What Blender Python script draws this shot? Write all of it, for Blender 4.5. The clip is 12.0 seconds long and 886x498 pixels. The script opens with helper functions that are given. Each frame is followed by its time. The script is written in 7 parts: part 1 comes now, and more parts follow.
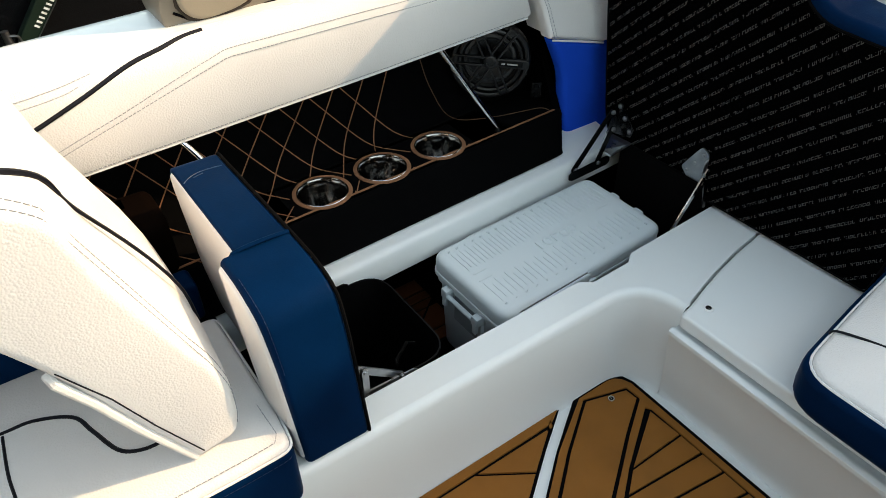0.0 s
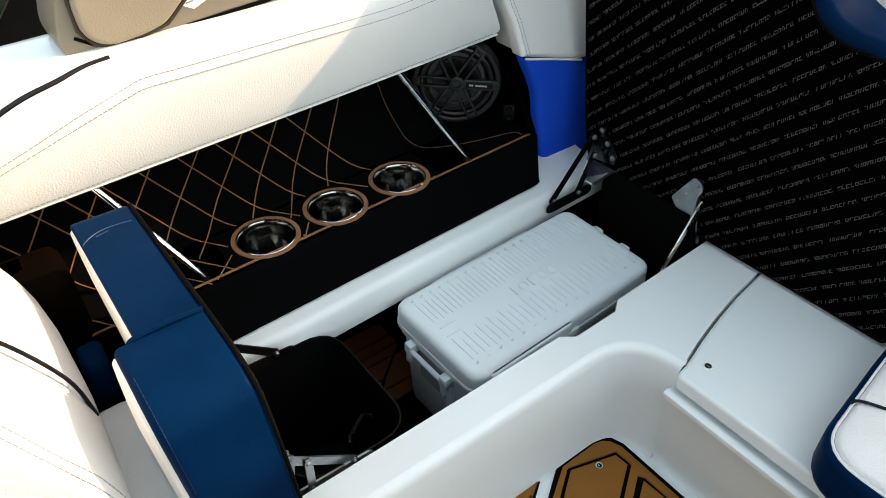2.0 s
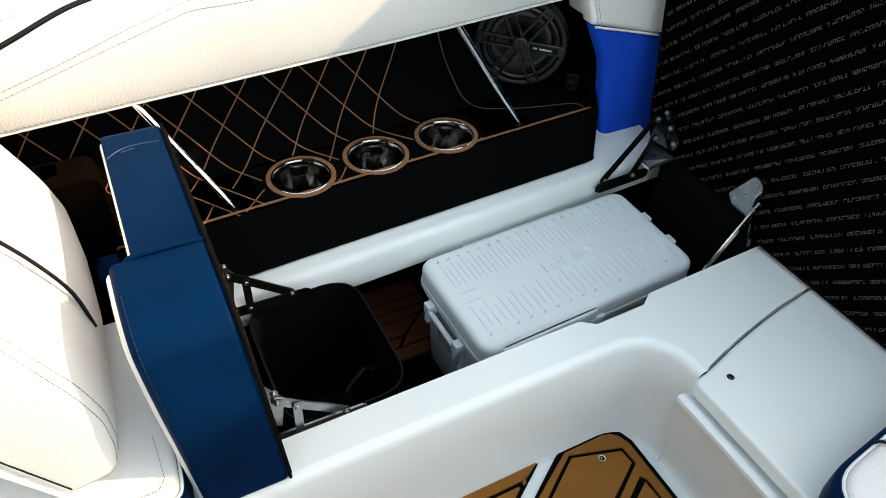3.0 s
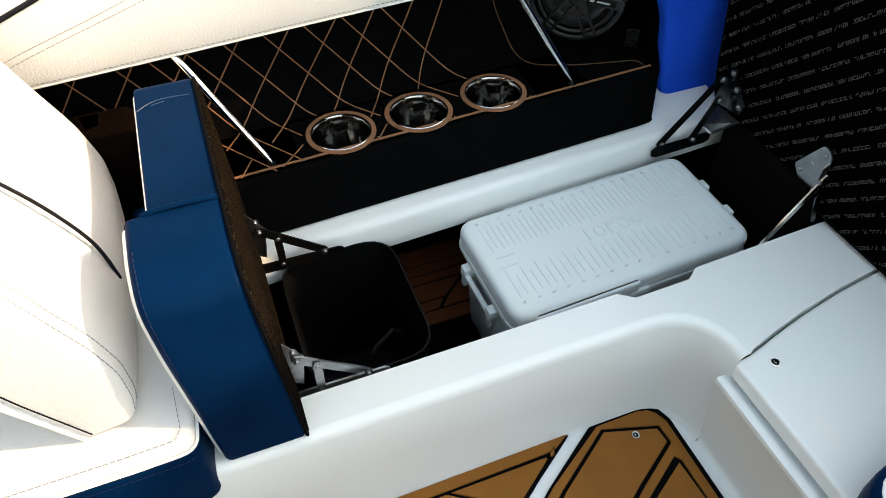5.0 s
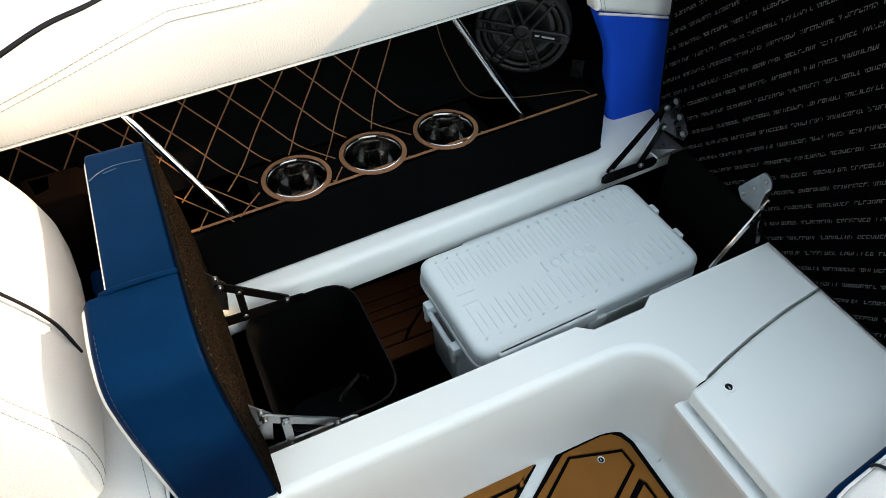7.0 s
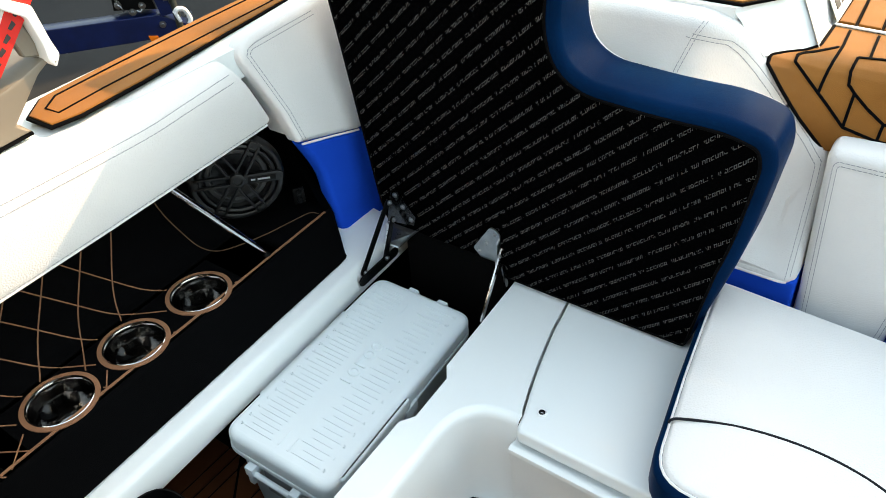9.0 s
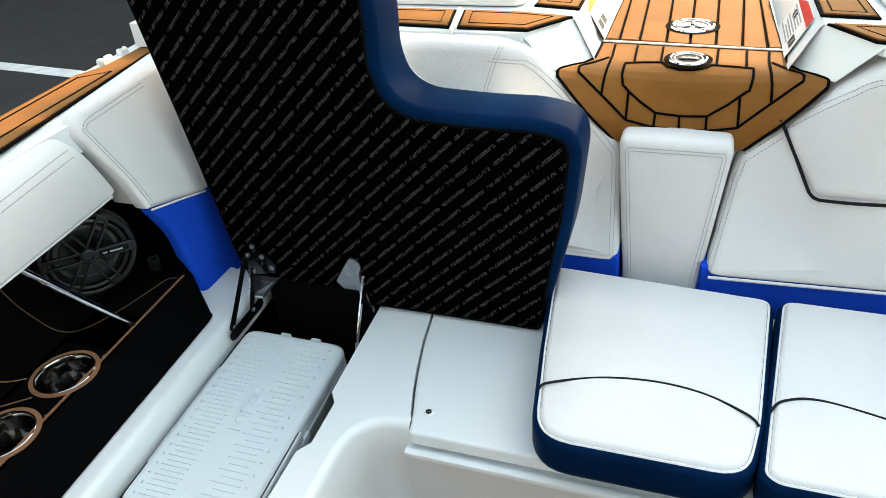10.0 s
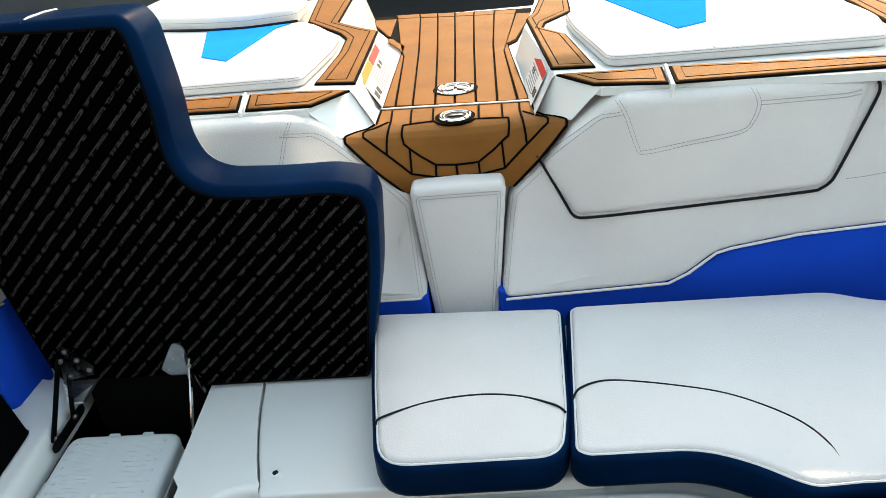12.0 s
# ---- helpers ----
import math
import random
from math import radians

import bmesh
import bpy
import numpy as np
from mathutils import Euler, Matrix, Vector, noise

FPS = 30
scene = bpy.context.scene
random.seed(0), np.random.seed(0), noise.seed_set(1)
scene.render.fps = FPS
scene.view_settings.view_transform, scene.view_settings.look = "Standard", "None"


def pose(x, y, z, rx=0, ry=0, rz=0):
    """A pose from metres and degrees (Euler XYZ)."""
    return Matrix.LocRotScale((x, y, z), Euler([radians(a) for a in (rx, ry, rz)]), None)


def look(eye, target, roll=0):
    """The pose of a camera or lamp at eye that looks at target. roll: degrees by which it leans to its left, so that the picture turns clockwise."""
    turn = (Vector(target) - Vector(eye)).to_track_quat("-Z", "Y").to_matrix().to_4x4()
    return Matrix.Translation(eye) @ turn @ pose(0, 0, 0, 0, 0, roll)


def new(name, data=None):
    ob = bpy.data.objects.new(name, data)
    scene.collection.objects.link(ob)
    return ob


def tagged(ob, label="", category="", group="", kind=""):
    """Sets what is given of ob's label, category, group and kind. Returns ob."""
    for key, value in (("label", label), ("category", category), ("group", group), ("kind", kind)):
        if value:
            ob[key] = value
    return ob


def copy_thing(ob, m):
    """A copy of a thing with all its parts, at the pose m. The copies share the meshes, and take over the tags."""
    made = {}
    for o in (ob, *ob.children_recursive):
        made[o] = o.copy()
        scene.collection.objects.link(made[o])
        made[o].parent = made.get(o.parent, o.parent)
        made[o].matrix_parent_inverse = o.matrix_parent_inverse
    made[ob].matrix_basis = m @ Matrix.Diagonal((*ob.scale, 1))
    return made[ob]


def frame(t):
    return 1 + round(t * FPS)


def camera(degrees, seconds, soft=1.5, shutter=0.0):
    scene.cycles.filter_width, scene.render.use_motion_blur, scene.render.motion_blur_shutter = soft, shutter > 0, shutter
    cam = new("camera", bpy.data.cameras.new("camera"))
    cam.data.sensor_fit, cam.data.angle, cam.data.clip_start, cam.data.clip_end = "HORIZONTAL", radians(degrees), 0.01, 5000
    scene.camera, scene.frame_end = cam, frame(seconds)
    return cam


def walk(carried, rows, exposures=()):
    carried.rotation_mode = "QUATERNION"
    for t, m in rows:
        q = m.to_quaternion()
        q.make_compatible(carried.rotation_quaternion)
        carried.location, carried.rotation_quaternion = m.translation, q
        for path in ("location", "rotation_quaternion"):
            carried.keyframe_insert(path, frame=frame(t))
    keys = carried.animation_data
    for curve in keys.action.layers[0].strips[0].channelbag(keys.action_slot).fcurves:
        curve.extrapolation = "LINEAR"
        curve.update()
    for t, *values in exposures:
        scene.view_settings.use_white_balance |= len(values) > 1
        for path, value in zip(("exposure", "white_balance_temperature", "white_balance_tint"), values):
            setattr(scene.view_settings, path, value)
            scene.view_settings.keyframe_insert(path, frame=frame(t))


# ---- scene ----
cam = camera(63.9, 12.0, soft=0.75)
PATH = [
    (0, (0.013, -0.033, 1.068), (-1.266, 0.843, -0.196), -1.0),
    (0.5, (-0.002, -0.019, 1.061), (-1.276, 0.869, -0.199), -1.3),
    (1, (-0.045, 0.001, 1.04), (-1.31, 0.906, -0.218), -1.6),
    (1.5, (-0.09, 0.032, 1.033), (-1.353, 0.946, -0.219), -1.5),
    (2, (-0.109, 0.096, 1.024), (-1.365, 1.015, -0.232), -1.0),
    (2.5, (-0.1, 0.136, 1.016), (-1.377, 0.989, -0.265), 0.2),
    (3, (-0.094, 0.17, 1.009), (-1.395, 0.878, -0.335), 2.4),
    (5, (-0.097, 0.241, 1.001), (-1.399, 0.715, -0.44), -1.2),
    (5.5, (-0.103, 0.244, 1.007), (-1.409, 0.684, -0.442), -1.1),
    (6, (-0.101, 0.25, 1.021), (-1.41, 0.678, -0.43), -1.4),
    (6.5, (-0.108, 0.264, 1.05), (-1.409, 0.719, -0.4), -2.0),
    (6.7, (-0.128, 0.255, 1.053), (-1.402, 0.761, -0.403), -1.2),
    (8.3, (-0.118, 0.271, 1.091), (-1.318, 1.191, -0.219), -3.5),
    (8.5, (-0.124, 0.253, 1.097), (-1.279, 1.249, -0.197), -3.6),
    (9, (-0.14, 0.188, 1.107), (-1.079, 1.445, -0.132), -3.8),
    (9.5, (-0.127, 0.136, 1.11), (-0.892, 1.562, -0.065), -4.3),
    (10, (-0.103, 0.064, 1.094), (-0.705, 1.621, -0.007), -5.0),
    (10.5, (-0.092, 0.012, 1.105), (-0.547, 1.653, 0.057), -5.5),
    (11, (-0.076, -0.037, 1.1), (-0.408, 1.663, 0.1), -5.8),
    (11.5, (-0.07, -0.044, 1.101), (-0.265, 1.691, 0.127), -6.1),
    (12, (-0.062, -0.045, 1.108), (-0.186, 1.708, 0.153), -6.0),
]
EXPOSURES = [(0, 2.13, 8200, 7), (2, 2.48, 8200, 7), (2.6, 2.58, 8200, 7), (6.7, 2.54, 8200, 7), (8.5, 2.95, 8200, 6), (10, 2.80, 8200, 6), (12, 2.41, 8150, 6)]
walk(cam, [(t, look(eye, target, roll)) for t, eye, target, roll in PATH], EXPOSURES)

from mathutils import geometry
from mathutils.bvhtree import BVHTree

# ---------------------------------------------------------------- world, sun, exposure
SUN_TO = Vector((0.37, 1.0, 0.77)).normalized()
world = bpy.data.worlds.new("sky")
scene.world = world
world.use_nodes = True
wn = world.node_tree
sky = wn.nodes.new("ShaderNodeTexSky")
sky.sky_type = "NISHITA"
sky.sun_disc = False
sky.sun_elevation = math.asin(SUN_TO.z)
sky.sun_rotation = math.atan2(SUN_TO.x, SUN_TO.y)
sky.air_density = 1.0
sky.dust_density = 0.4
haze = wn.nodes.new("ShaderNodeMix")  # warm haze takes some of the blue out of the sky
haze.data_type, haze.blend_type = "RGBA", "MULTIPLY"
haze.inputs["Factor"].default_value = 1.0
haze.inputs["B"].default_value = (1.0, 0.868, 0.690, 1.0)
wn.links.new(sky.outputs[0], haze.inputs["A"])
wn.links.new(haze.outputs["Result"], wn.nodes["Background"].inputs[0])
wn.nodes["Background"].inputs[1].default_value = 0.1695
sun_data = bpy.data.lights.new("sun", "SUN")
sun_data.energy, sun_data.angle, sun_data.color = 1.12, radians(0.6), (1.0, 0.755, 0.535)
sun = new("sun", sun_data)
sun.rotation_euler = SUN_TO.to_track_quat("Z", "Y").to_euler()

# ---------------------------------------------------------------- materials


def mat(name, color, rough=0.5, metal=0.0, coat=0.0, grain=0.0, grain_scale=300.0, blotch=0.06, blotch_scale=6.0, spec=0.4, rvar=0.08, kind="noise"):
    m = bpy.data.materials.new(name)
    m.use_nodes = True
    t = m.node_tree
    b = t.nodes["Principled BSDF"]
    b.inputs["Roughness"].default_value = rough
    b.inputs["Metallic"].default_value = metal
    b.inputs["Coat Weight"].default_value = coat
    b.inputs["Coat Roughness"].default_value = 0.08
    b.inputs["Specular IOR Level"].default_value = spec
    co = t.nodes.new("ShaderNodeTexCoord")
    n1 = t.nodes.new("ShaderNodeTexNoise")
    n1.inputs["Scale"].default_value = blotch_scale
    n1.inputs["Detail"].default_value = 5.0
    t.links.new(co.outputs["Object"], n1.inputs["Vector"])
    ramp = t.nodes.new("ShaderNodeValToRGB")
    lo = [c * (1 - blotch) for c in color]
    hi = [min(1, c * (1 + blotch)) for c in color]
    ramp.color_ramp.elements[0].position, ramp.color_ramp.elements[1].position = 0.3, 0.7
    ramp.color_ramp.elements[0].color, ramp.color_ramp.elements[1].color = (*lo, 1), (*hi, 1)
    t.links.new(n1.outputs["Fac"], ramp.inputs[0])
    t.links.new(ramp.outputs[0], b.inputs["Base Color"])
    if rvar:
        rr = t.nodes.new("ShaderNodeMapRange")
        rr.inputs["To Min"].default_value, rr.inputs["To Max"].default_value = max(0.02, rough - rvar), min(1, rough + rvar)
        n3 = t.nodes.new("ShaderNodeTexNoise")
        n3.inputs["Scale"].default_value = blotch_scale * 4.3
        n3.inputs["Detail"].default_value = 4.0
        t.links.new(co.outputs["Object"], n3.inputs["Vector"])
        t.links.new(n3.outputs["Fac"], rr.inputs["Value"])
        t.links.new(rr.outputs[0], b.inputs["Roughness"])
    if grain:
        if kind == "leather":
            g = t.nodes.new("ShaderNodeTexVoronoi")
            g.feature = "SMOOTH_F1"
            g.inputs["Scale"].default_value = grain_scale
            g.inputs["Smoothness"].default_value = 0.35
            src = g.outputs["Distance"]
        else:
            g = t.nodes.new("ShaderNodeTexNoise")
            g.inputs["Scale"].default_value = grain_scale
            g.inputs["Detail"].default_value = 3.0
            src = g.outputs["Fac"]
        t.links.new(co.outputs["Object"], g.inputs["Vector"])
        bump = t.nodes.new("ShaderNodeBump")
        bump.inputs["Strength"].default_value = grain
        bump.invert = kind == "leather"
        bump.inputs["Distance"].default_value = 0.0009 if kind == "leather" else 0.001
        t.links.new(src, bump.inputs["Height"])
        t.links.new(bump.outputs[0], b.inputs["Normal"])
    return m


GEL = mat("gelcoat", (0.77, 0.79, 0.785), 0.30, coat=0.25, grain=0.0, blotch=0.008, blotch_scale=3, rvar=0.03)
VINYL = mat("white_vinyl", (0.72, 0.70, 0.685), 0.48, grain=0.55, grain_scale=360, blotch=0.03, kind="leather")
NAVY = mat("navy_vinyl", (0.0001, 0.0130, 0.047), 0.36, grain=0.16, grain_scale=420, blotch=0.22, blotch_scale=9, kind="leather", spec=0.012)
CREASEGLINT = mat("crease_glint_vinyl", (0.016, 0.046, 0.10), 0.5, blotch=0.3, blotch_scale=60)
SPOKE = mat("satin_black_plastic", (0.0065, 0.0065, 0.007), 0.32, grain=0.1, grain_scale=300, blotch=0.15)
BLUE = mat("royal_blue_vinyl", (0.0001, 0.070, 0.56), 0.60, grain=0.15, grain_scale=420, blotch=0.08, kind="leather", spec=0.0)
SKYBLUE = mat("bright_blue_vinyl", (0.0005, 0.26, 0.80), 0.95, grain=0.15, grain_scale=420, blotch=0.05, kind="leather", spec=0.0)
TEAK = mat("teak_foam", (0.240, 0.089, 0.0135), 0.72, grain=0.5, grain_scale=900, blotch=0.14, blotch_scale=9, spec=0.25)
TEAKLINE = mat("teak_foam_line", (0.255, 0.116, 0.060), 0.7, grain=0.4, grain_scale=900, blotch=0.15, spec=0.25)
BLACKFOAM = mat("black_foam", (0.0012, 0.0012, 0.0014), 0.9, grain=0.4, grain_scale=700, blotch=0.2, spec=0.04)
GROOVE = mat("black_groove", (0.0025, 0.0025, 0.003), 0.9, blotch=0.2, spec=0.05)
CARPET = mat("black_carpet", (0.0015, 0.0015, 0.0015), 0.95, grain=0.8, grain_scale=600, blotch=0.3, spec=0.05)
PLASTIC = mat("black_plastic", (0.002, 0.002, 0.0022), 0.45, grain=0.1, grain_scale=300, blotch=0.15, spec=0.12)
DARKGREY = mat("dark_grey_plastic", (0.030, 0.030, 0.032), 0.45, grain=0.1, grain_scale=300, blotch=0.15)
CUPSTEEL = mat("dark_polished_steel", (0.36, 0.35, 0.34), 0.10, metal=1.0, blotch=0.1, rvar=0.05)
STEEL = mat("stainless_steel", (0.62, 0.62, 0.62), 0.16, metal=1.0, blotch=0.05, rvar=0.06)
CHROME = mat("chrome", (0.80, 0.80, 0.80), 0.07, metal=1.0, blotch=0.02, rvar=0.03)
DARKSTEEL = mat("dark_zinc_steel", (0.10, 0.10, 0.105), 0.22, metal=1.0, blotch=0.3, blotch_scale=60)
GALV = mat("brushed_metal", (0.33, 0.335, 0.34), 0.30, metal=1.0, blotch=0.15, blotch_scale=40, grain=0.05, grain_scale=600)
COOLER = mat("cooler_plastic", (0.68, 0.735, 0.75), 0.42, grain=0.18, grain_scale=500, blotch=0.03)
PIPING = mat("black_piping", (0.004, 0.0045, 0.008), 0.5, blotch=0.1, spec=0.2)
NAVYPIPE = mat("navy_piping", (0.008, 0.014, 0.05), 0.4, blotch=0.1)
THREAD = mat("grey_thread", (0.27, 0.28, 0.30), 0.7, blotch=0.1)
WHITETHREAD = mat("white_piping", (0.74, 0.74, 0.74), 0.5, blotch=0.03)
TOWER = mat("tan_grey_paint", (0.21, 0.175, 0.135), 0.42, grain=0.08, grain_scale=500, blotch=0.08)
TOWERPAD = mat("tan_pad", (0.28, 0.235, 0.175), 0.6, grain=0.35, grain_scale=420, blotch=0.08, kind="leather")
LABELW = mat("label_white", (0.80, 0.80, 0.79), 0.45, blotch=0.02)
LABELO = mat("label_orange", (0.85, 0.26, 0.015), 0.45, blotch=0.03)
LABELR = mat("label_red", (0.62, 0.02, 0.015), 0.45, blotch=0.05)
LABELK = mat("label_ink", (0.03, 0.03, 0.032), 0.5, blotch=0.1)
LABELG = mat("label_grey_ink", (0.33, 0.33, 0.34), 0.5, blotch=0.1)
ASPHALT = mat("asphalt", (0.0105, 0.0097, 0.0092), 0.9, grain=0.9, grain_scale=120, blotch=0.35, blotch_scale=1.3)
LINEPAINT = mat("road_paint", (0.55, 0.55, 0.53), 0.8, grain=0.4, grain_scale=90, blotch=0.2, blotch_scale=7)
TRAILERBLUE = mat("trailer_blue_paint", (0.0025, 0.009, 0.055), 0.35, blotch=0.25, blotch_scale=12)
TRAILERGREEN = mat("trailer_dark_green_paint", (0.008, 0.020, 0.012), 0.4, blotch=0.2)
AMBER = mat("amber_lens", (0.80, 0.16, 0.01), 0.25, blotch=0.05)
CANVAS = mat("black_canvas", (0.012, 0.012, 0.014), 0.85, grain=0.4, grain_scale=300, blotch=0.1)


def fabric_material():
    """Black upholstery backing with rows of small grey printed dashes running on a slant."""
    m = mat("printed_backing_fabric", (0.0010, 0.0010, 0.0012), 1.0, grain=0.6, grain_scale=800, blotch=0.2, spec=0.0)
    t = m.node_tree
    b = t.nodes["Principled BSDF"]
    base = b.inputs["Base Color"].links[0].from_socket
    co = t.nodes.new("ShaderNodeTexCoord")
    sep = t.nodes.new("ShaderNodeSeparateXYZ")
    t.links.new(co.outputs["Object"], sep.inputs[0])

    def op(kind, a, bb=None):
        n = t.nodes.new("ShaderNodeMath")
        n.operation = kind
        for i, v in enumerate((a, bb)):
            if v is None:
                continue
            if isinstance(v, (int, float)):
                n.inputs[i].default_value = v
            else:
                t.links.new(v, n.inputs[i])
        return n.outputs[0]
    ca, sa = math.cos(radians(43)), math.sin(radians(43))
    u = op("ADD", op("MULTIPLY", sep.outputs["X"], ca), op("MULTIPLY", sep.outputs["Z"], sa))
    v = op("SUBTRACT", op("MULTIPLY", sep.outputs["Z"], ca), op("MULTIPLY", sep.outputs["X"], sa))
    row = op("DIVIDE", op("SUBTRACT", v, 0.0122), 0.02455)
    rowi = op("FLOOR", row)
    rowf = op("DIVIDE", op("FRACT", row), 0.22)
    u2 = op("ADD", u, op("MULTIPLY", rowi, 0.0273))
    inrow = op("LESS_THAN", rowf, 1.0)
    word = op("LESS_THAN", op("FRACT", op("DIVIDE", u2, 0.0640)), 0.875)
    cell = op("DIVIDE", op("ADD", u2, op("MULTIPLY", rowf, -0.0030)), 0.0070)
    cf = op("FRACT", cell)

    def chance(seed, limit):
        n = t.nodes.new("ShaderNodeTexWhiteNoise")
        n.noise_dimensions = "2D"
        c = t.nodes.new("ShaderNodeCombineXYZ")
        t.links.new(op("ADD", op("FLOOR", cell), seed), c.inputs[0])
        t.links.new(rowi, c.inputs[1])
        t.links.new(c.outputs[0], n.inputs["Vector"])
        return op("GREATER_THAN", n.outputs["Value"], limit)

    def band(x, lo, hi):
        return op("MULTIPLY", op("GREATER_THAN", x, lo), op("LESS_THAN", x, hi))
    # each mark is an upright stroke with a second stroke and cross bars by chance
    body = band(cf, 0.06, 0.84)
    ink = op("MAXIMUM", band(cf, 0.06, 0.26), op("MULTIPLY", band(cf, 0.64, 0.84), chance(3.3, 0.45)))
    ink = op("MAXIMUM", ink, op("MULTIPLY", op("MULTIPLY", body, band(rowf, 0.78, 1.0)), chance(9.1, 0.40)))
    ink = op("MAXIMUM", ink, op("MULTIPLY", op("MULTIPLY", body, band(rowf, 0.0, 0.22)), chance(21.7, 0.50)))
    nz = t.nodes.new("ShaderNodeTexNoise")
    nz.inputs["Scale"].default_value = 300.0
    t.links.new(co.outputs["Object"], nz.inputs["Vector"])
    worn = op("GREATER_THAN", nz.outputs["Fac"], 0.40)
    mask = op("MULTIPLY", op("MULTIPLY", inrow, word), op("MULTIPLY", ink, worn))
    mix = t.nodes.new("ShaderNodeMix")
    mix.data_type = "RGBA"
    t.links.new(mask, mix.inputs["Factor"])
    t.links.new(base, mix.inputs["A"])
    mix.inputs["B"].default_value = (0.072, 0.073, 0.073, 1)
    t.links.new(mix.outputs["Result"], b.inputs["Base Color"])
    return m


FABRIC = fabric_material()


def mottled_material():
    """Black upholstery cloth with short brown and gold flecks."""
    m = mat("flecked_backing_cloth", (0.004, 0.0035, 0.003), 0.95, grain=0.5, grain_scale=800, blotch=0.2, spec=0.0)
    t = m.node_tree
    b = t.nodes["Principled BSDF"]
    base = b.inputs["Base Color"].links[0].from_socket
    co = t.nodes.new("ShaderNodeTexCoord")
    mp = t.nodes.new("ShaderNodeMapping")
    mp.inputs["Scale"].default_value = (190.0, 60.0, 420.0)
    mp.inputs["Rotation"].default_value = (0.0, radians(8), 0.0)
    t.links.new(co.outputs["Object"], mp.inputs["Vector"])
    v = t.nodes.new("ShaderNodeTexVoronoi")
    v.inputs["Scale"].default_value = 1.0
    v.inputs["Randomness"].default_value = 0.75
    t.links.new(mp.outputs[0], v.inputs["Vector"])
    r = t.nodes.new("ShaderNodeMath")
    r.operation = "LESS_THAN"
    r.inputs[1].default_value = 0.30
    t.links.new(v.outputs["Distance"], r.inputs[0])
    mix = t.nodes.new("ShaderNodeMix")
    mix.data_type = "RGBA"
    t.links.new(r.outputs[0], mix.inputs["Factor"])
    t.links.new(base, mix.inputs["A"])
    mix.inputs["B"].default_value = (0.040, 0.026, 0.016, 1)
    t.links.new(mix.outputs["Result"], b.inputs["Base Color"])
    return m


FLECKED = mottled_material()

# ---------------------------------------------------------------- mesh helpers


def thing(name, label, category, at=(0, 0, 0), group="", kind=""):
    ob = new(name)
    ob.location = at
    ob.empty_display_size = 0.02
    return tagged(ob, label, category, group, kind)


def finish(bm, name, angle=40):
    bmesh.ops.remove_doubles(bm, verts=bm.verts, dist=1e-6)
    bmesh.ops.recalc_face_normals(bm, faces=bm.faces)
    me = bpy.data.meshes.new(name)
    bm.to_mesh(me)
    bm.free()
    for p in me.polygons:
        p.use_smooth = True
    me.set_sharp_from_angle(angle=radians(angle))
    return me


def part(name, bm, material, parent=None, label="", angle=40, kind=""):
    me = finish(bm, name, angle) if isinstance(bm, bmesh.types.BMesh) else bm
    if not me.materials:
        me.materials.append(material)
    ob = new(name, me)
    if parent is not None:
        ob.parent = parent
        ob.matrix_parent_inverse = Matrix.Translation(parent.matrix_basis.translation).inverted()
        up = parent.parent
        if up is not None:
            ob.matrix_parent_inverse = Matrix.Identity(4)
    return tagged(ob, label, kind=kind)


def solid(name, bm, material, label, category, group="", kind="", angle=40):
    return tagged(part(name, bm, material, None, label, angle), label, category, group, kind)


PLANES = {"xy": lambda a, b, h: (a, b, h), "xz": lambda a, b, h: (a, h, b), "yz": lambda a, b, h: (h, a, b)}


def ccw(poly):
    s = sum(a[0] * b[1] - b[0] * a[1] for a, b in zip(poly, poly[1:] + poly[:1]))
    return poly if s > 0 else poly[::-1]


def fillet(pts, r, n=5):
    """Rounds the corners of a polygon; r one radius or one for each corner."""
    out = []
    k = len(pts)
    for i, p in enumerate(pts):
        rr = r[i] if isinstance(r, (list, tuple)) else r
        p = Vector(p)
        a, b = Vector(pts[i - 1]) - p, Vector(pts[(i + 1) % k]) - p
        if rr <= 0:
            out.append(tuple(p))
            continue
        d = min(rr, a.length * 0.49, b.length * 0.49)
        s, e = p + a.normalized() * d, p + b.normalized() * d
        for j in range(n + 1):
            f = j / n
            out.append(tuple(s * (1 - f) ** 2 + p * 2 * f * (1 - f) + e * f * f))
    return out


def inset(poly, d):
    """Moves an outline inward by d; corners tighter than d close to a point."""
    out = []
    k = len(poly)
    for i in range(k):
        p = Vector(poly[i])
        a, b = p - Vector(poly[i - 1]), Vector(poly[(i + 1) % k]) - p
        if a.length < 1e-9:
            a = b
        if b.length < 1e-9:
            b = a
        na, nb = Vector((-a.y, a.x)).normalized(), Vector((-b.y, b.x)).normalized()
        m = na + nb
        m = m / max(m.length_squared, 0.35) * 2 if m.length > 1e-6 else na
        out.append(p + m * d)
    for _ in range(12):
        bad = [i for i in range(k) if (out[(i + 1) % k] - out[i]).dot(Vector(poly[(i + 1) % k]) - Vector(poly[i])) < -1e-12]
        if not bad:
            break
        for i in bad:
            mid = (out[i] + out[(i + 1) % k]) / 2
            out[i], out[(i + 1) % k] = mid.copy(), mid.copy()
    return [tuple(p) for p in out]


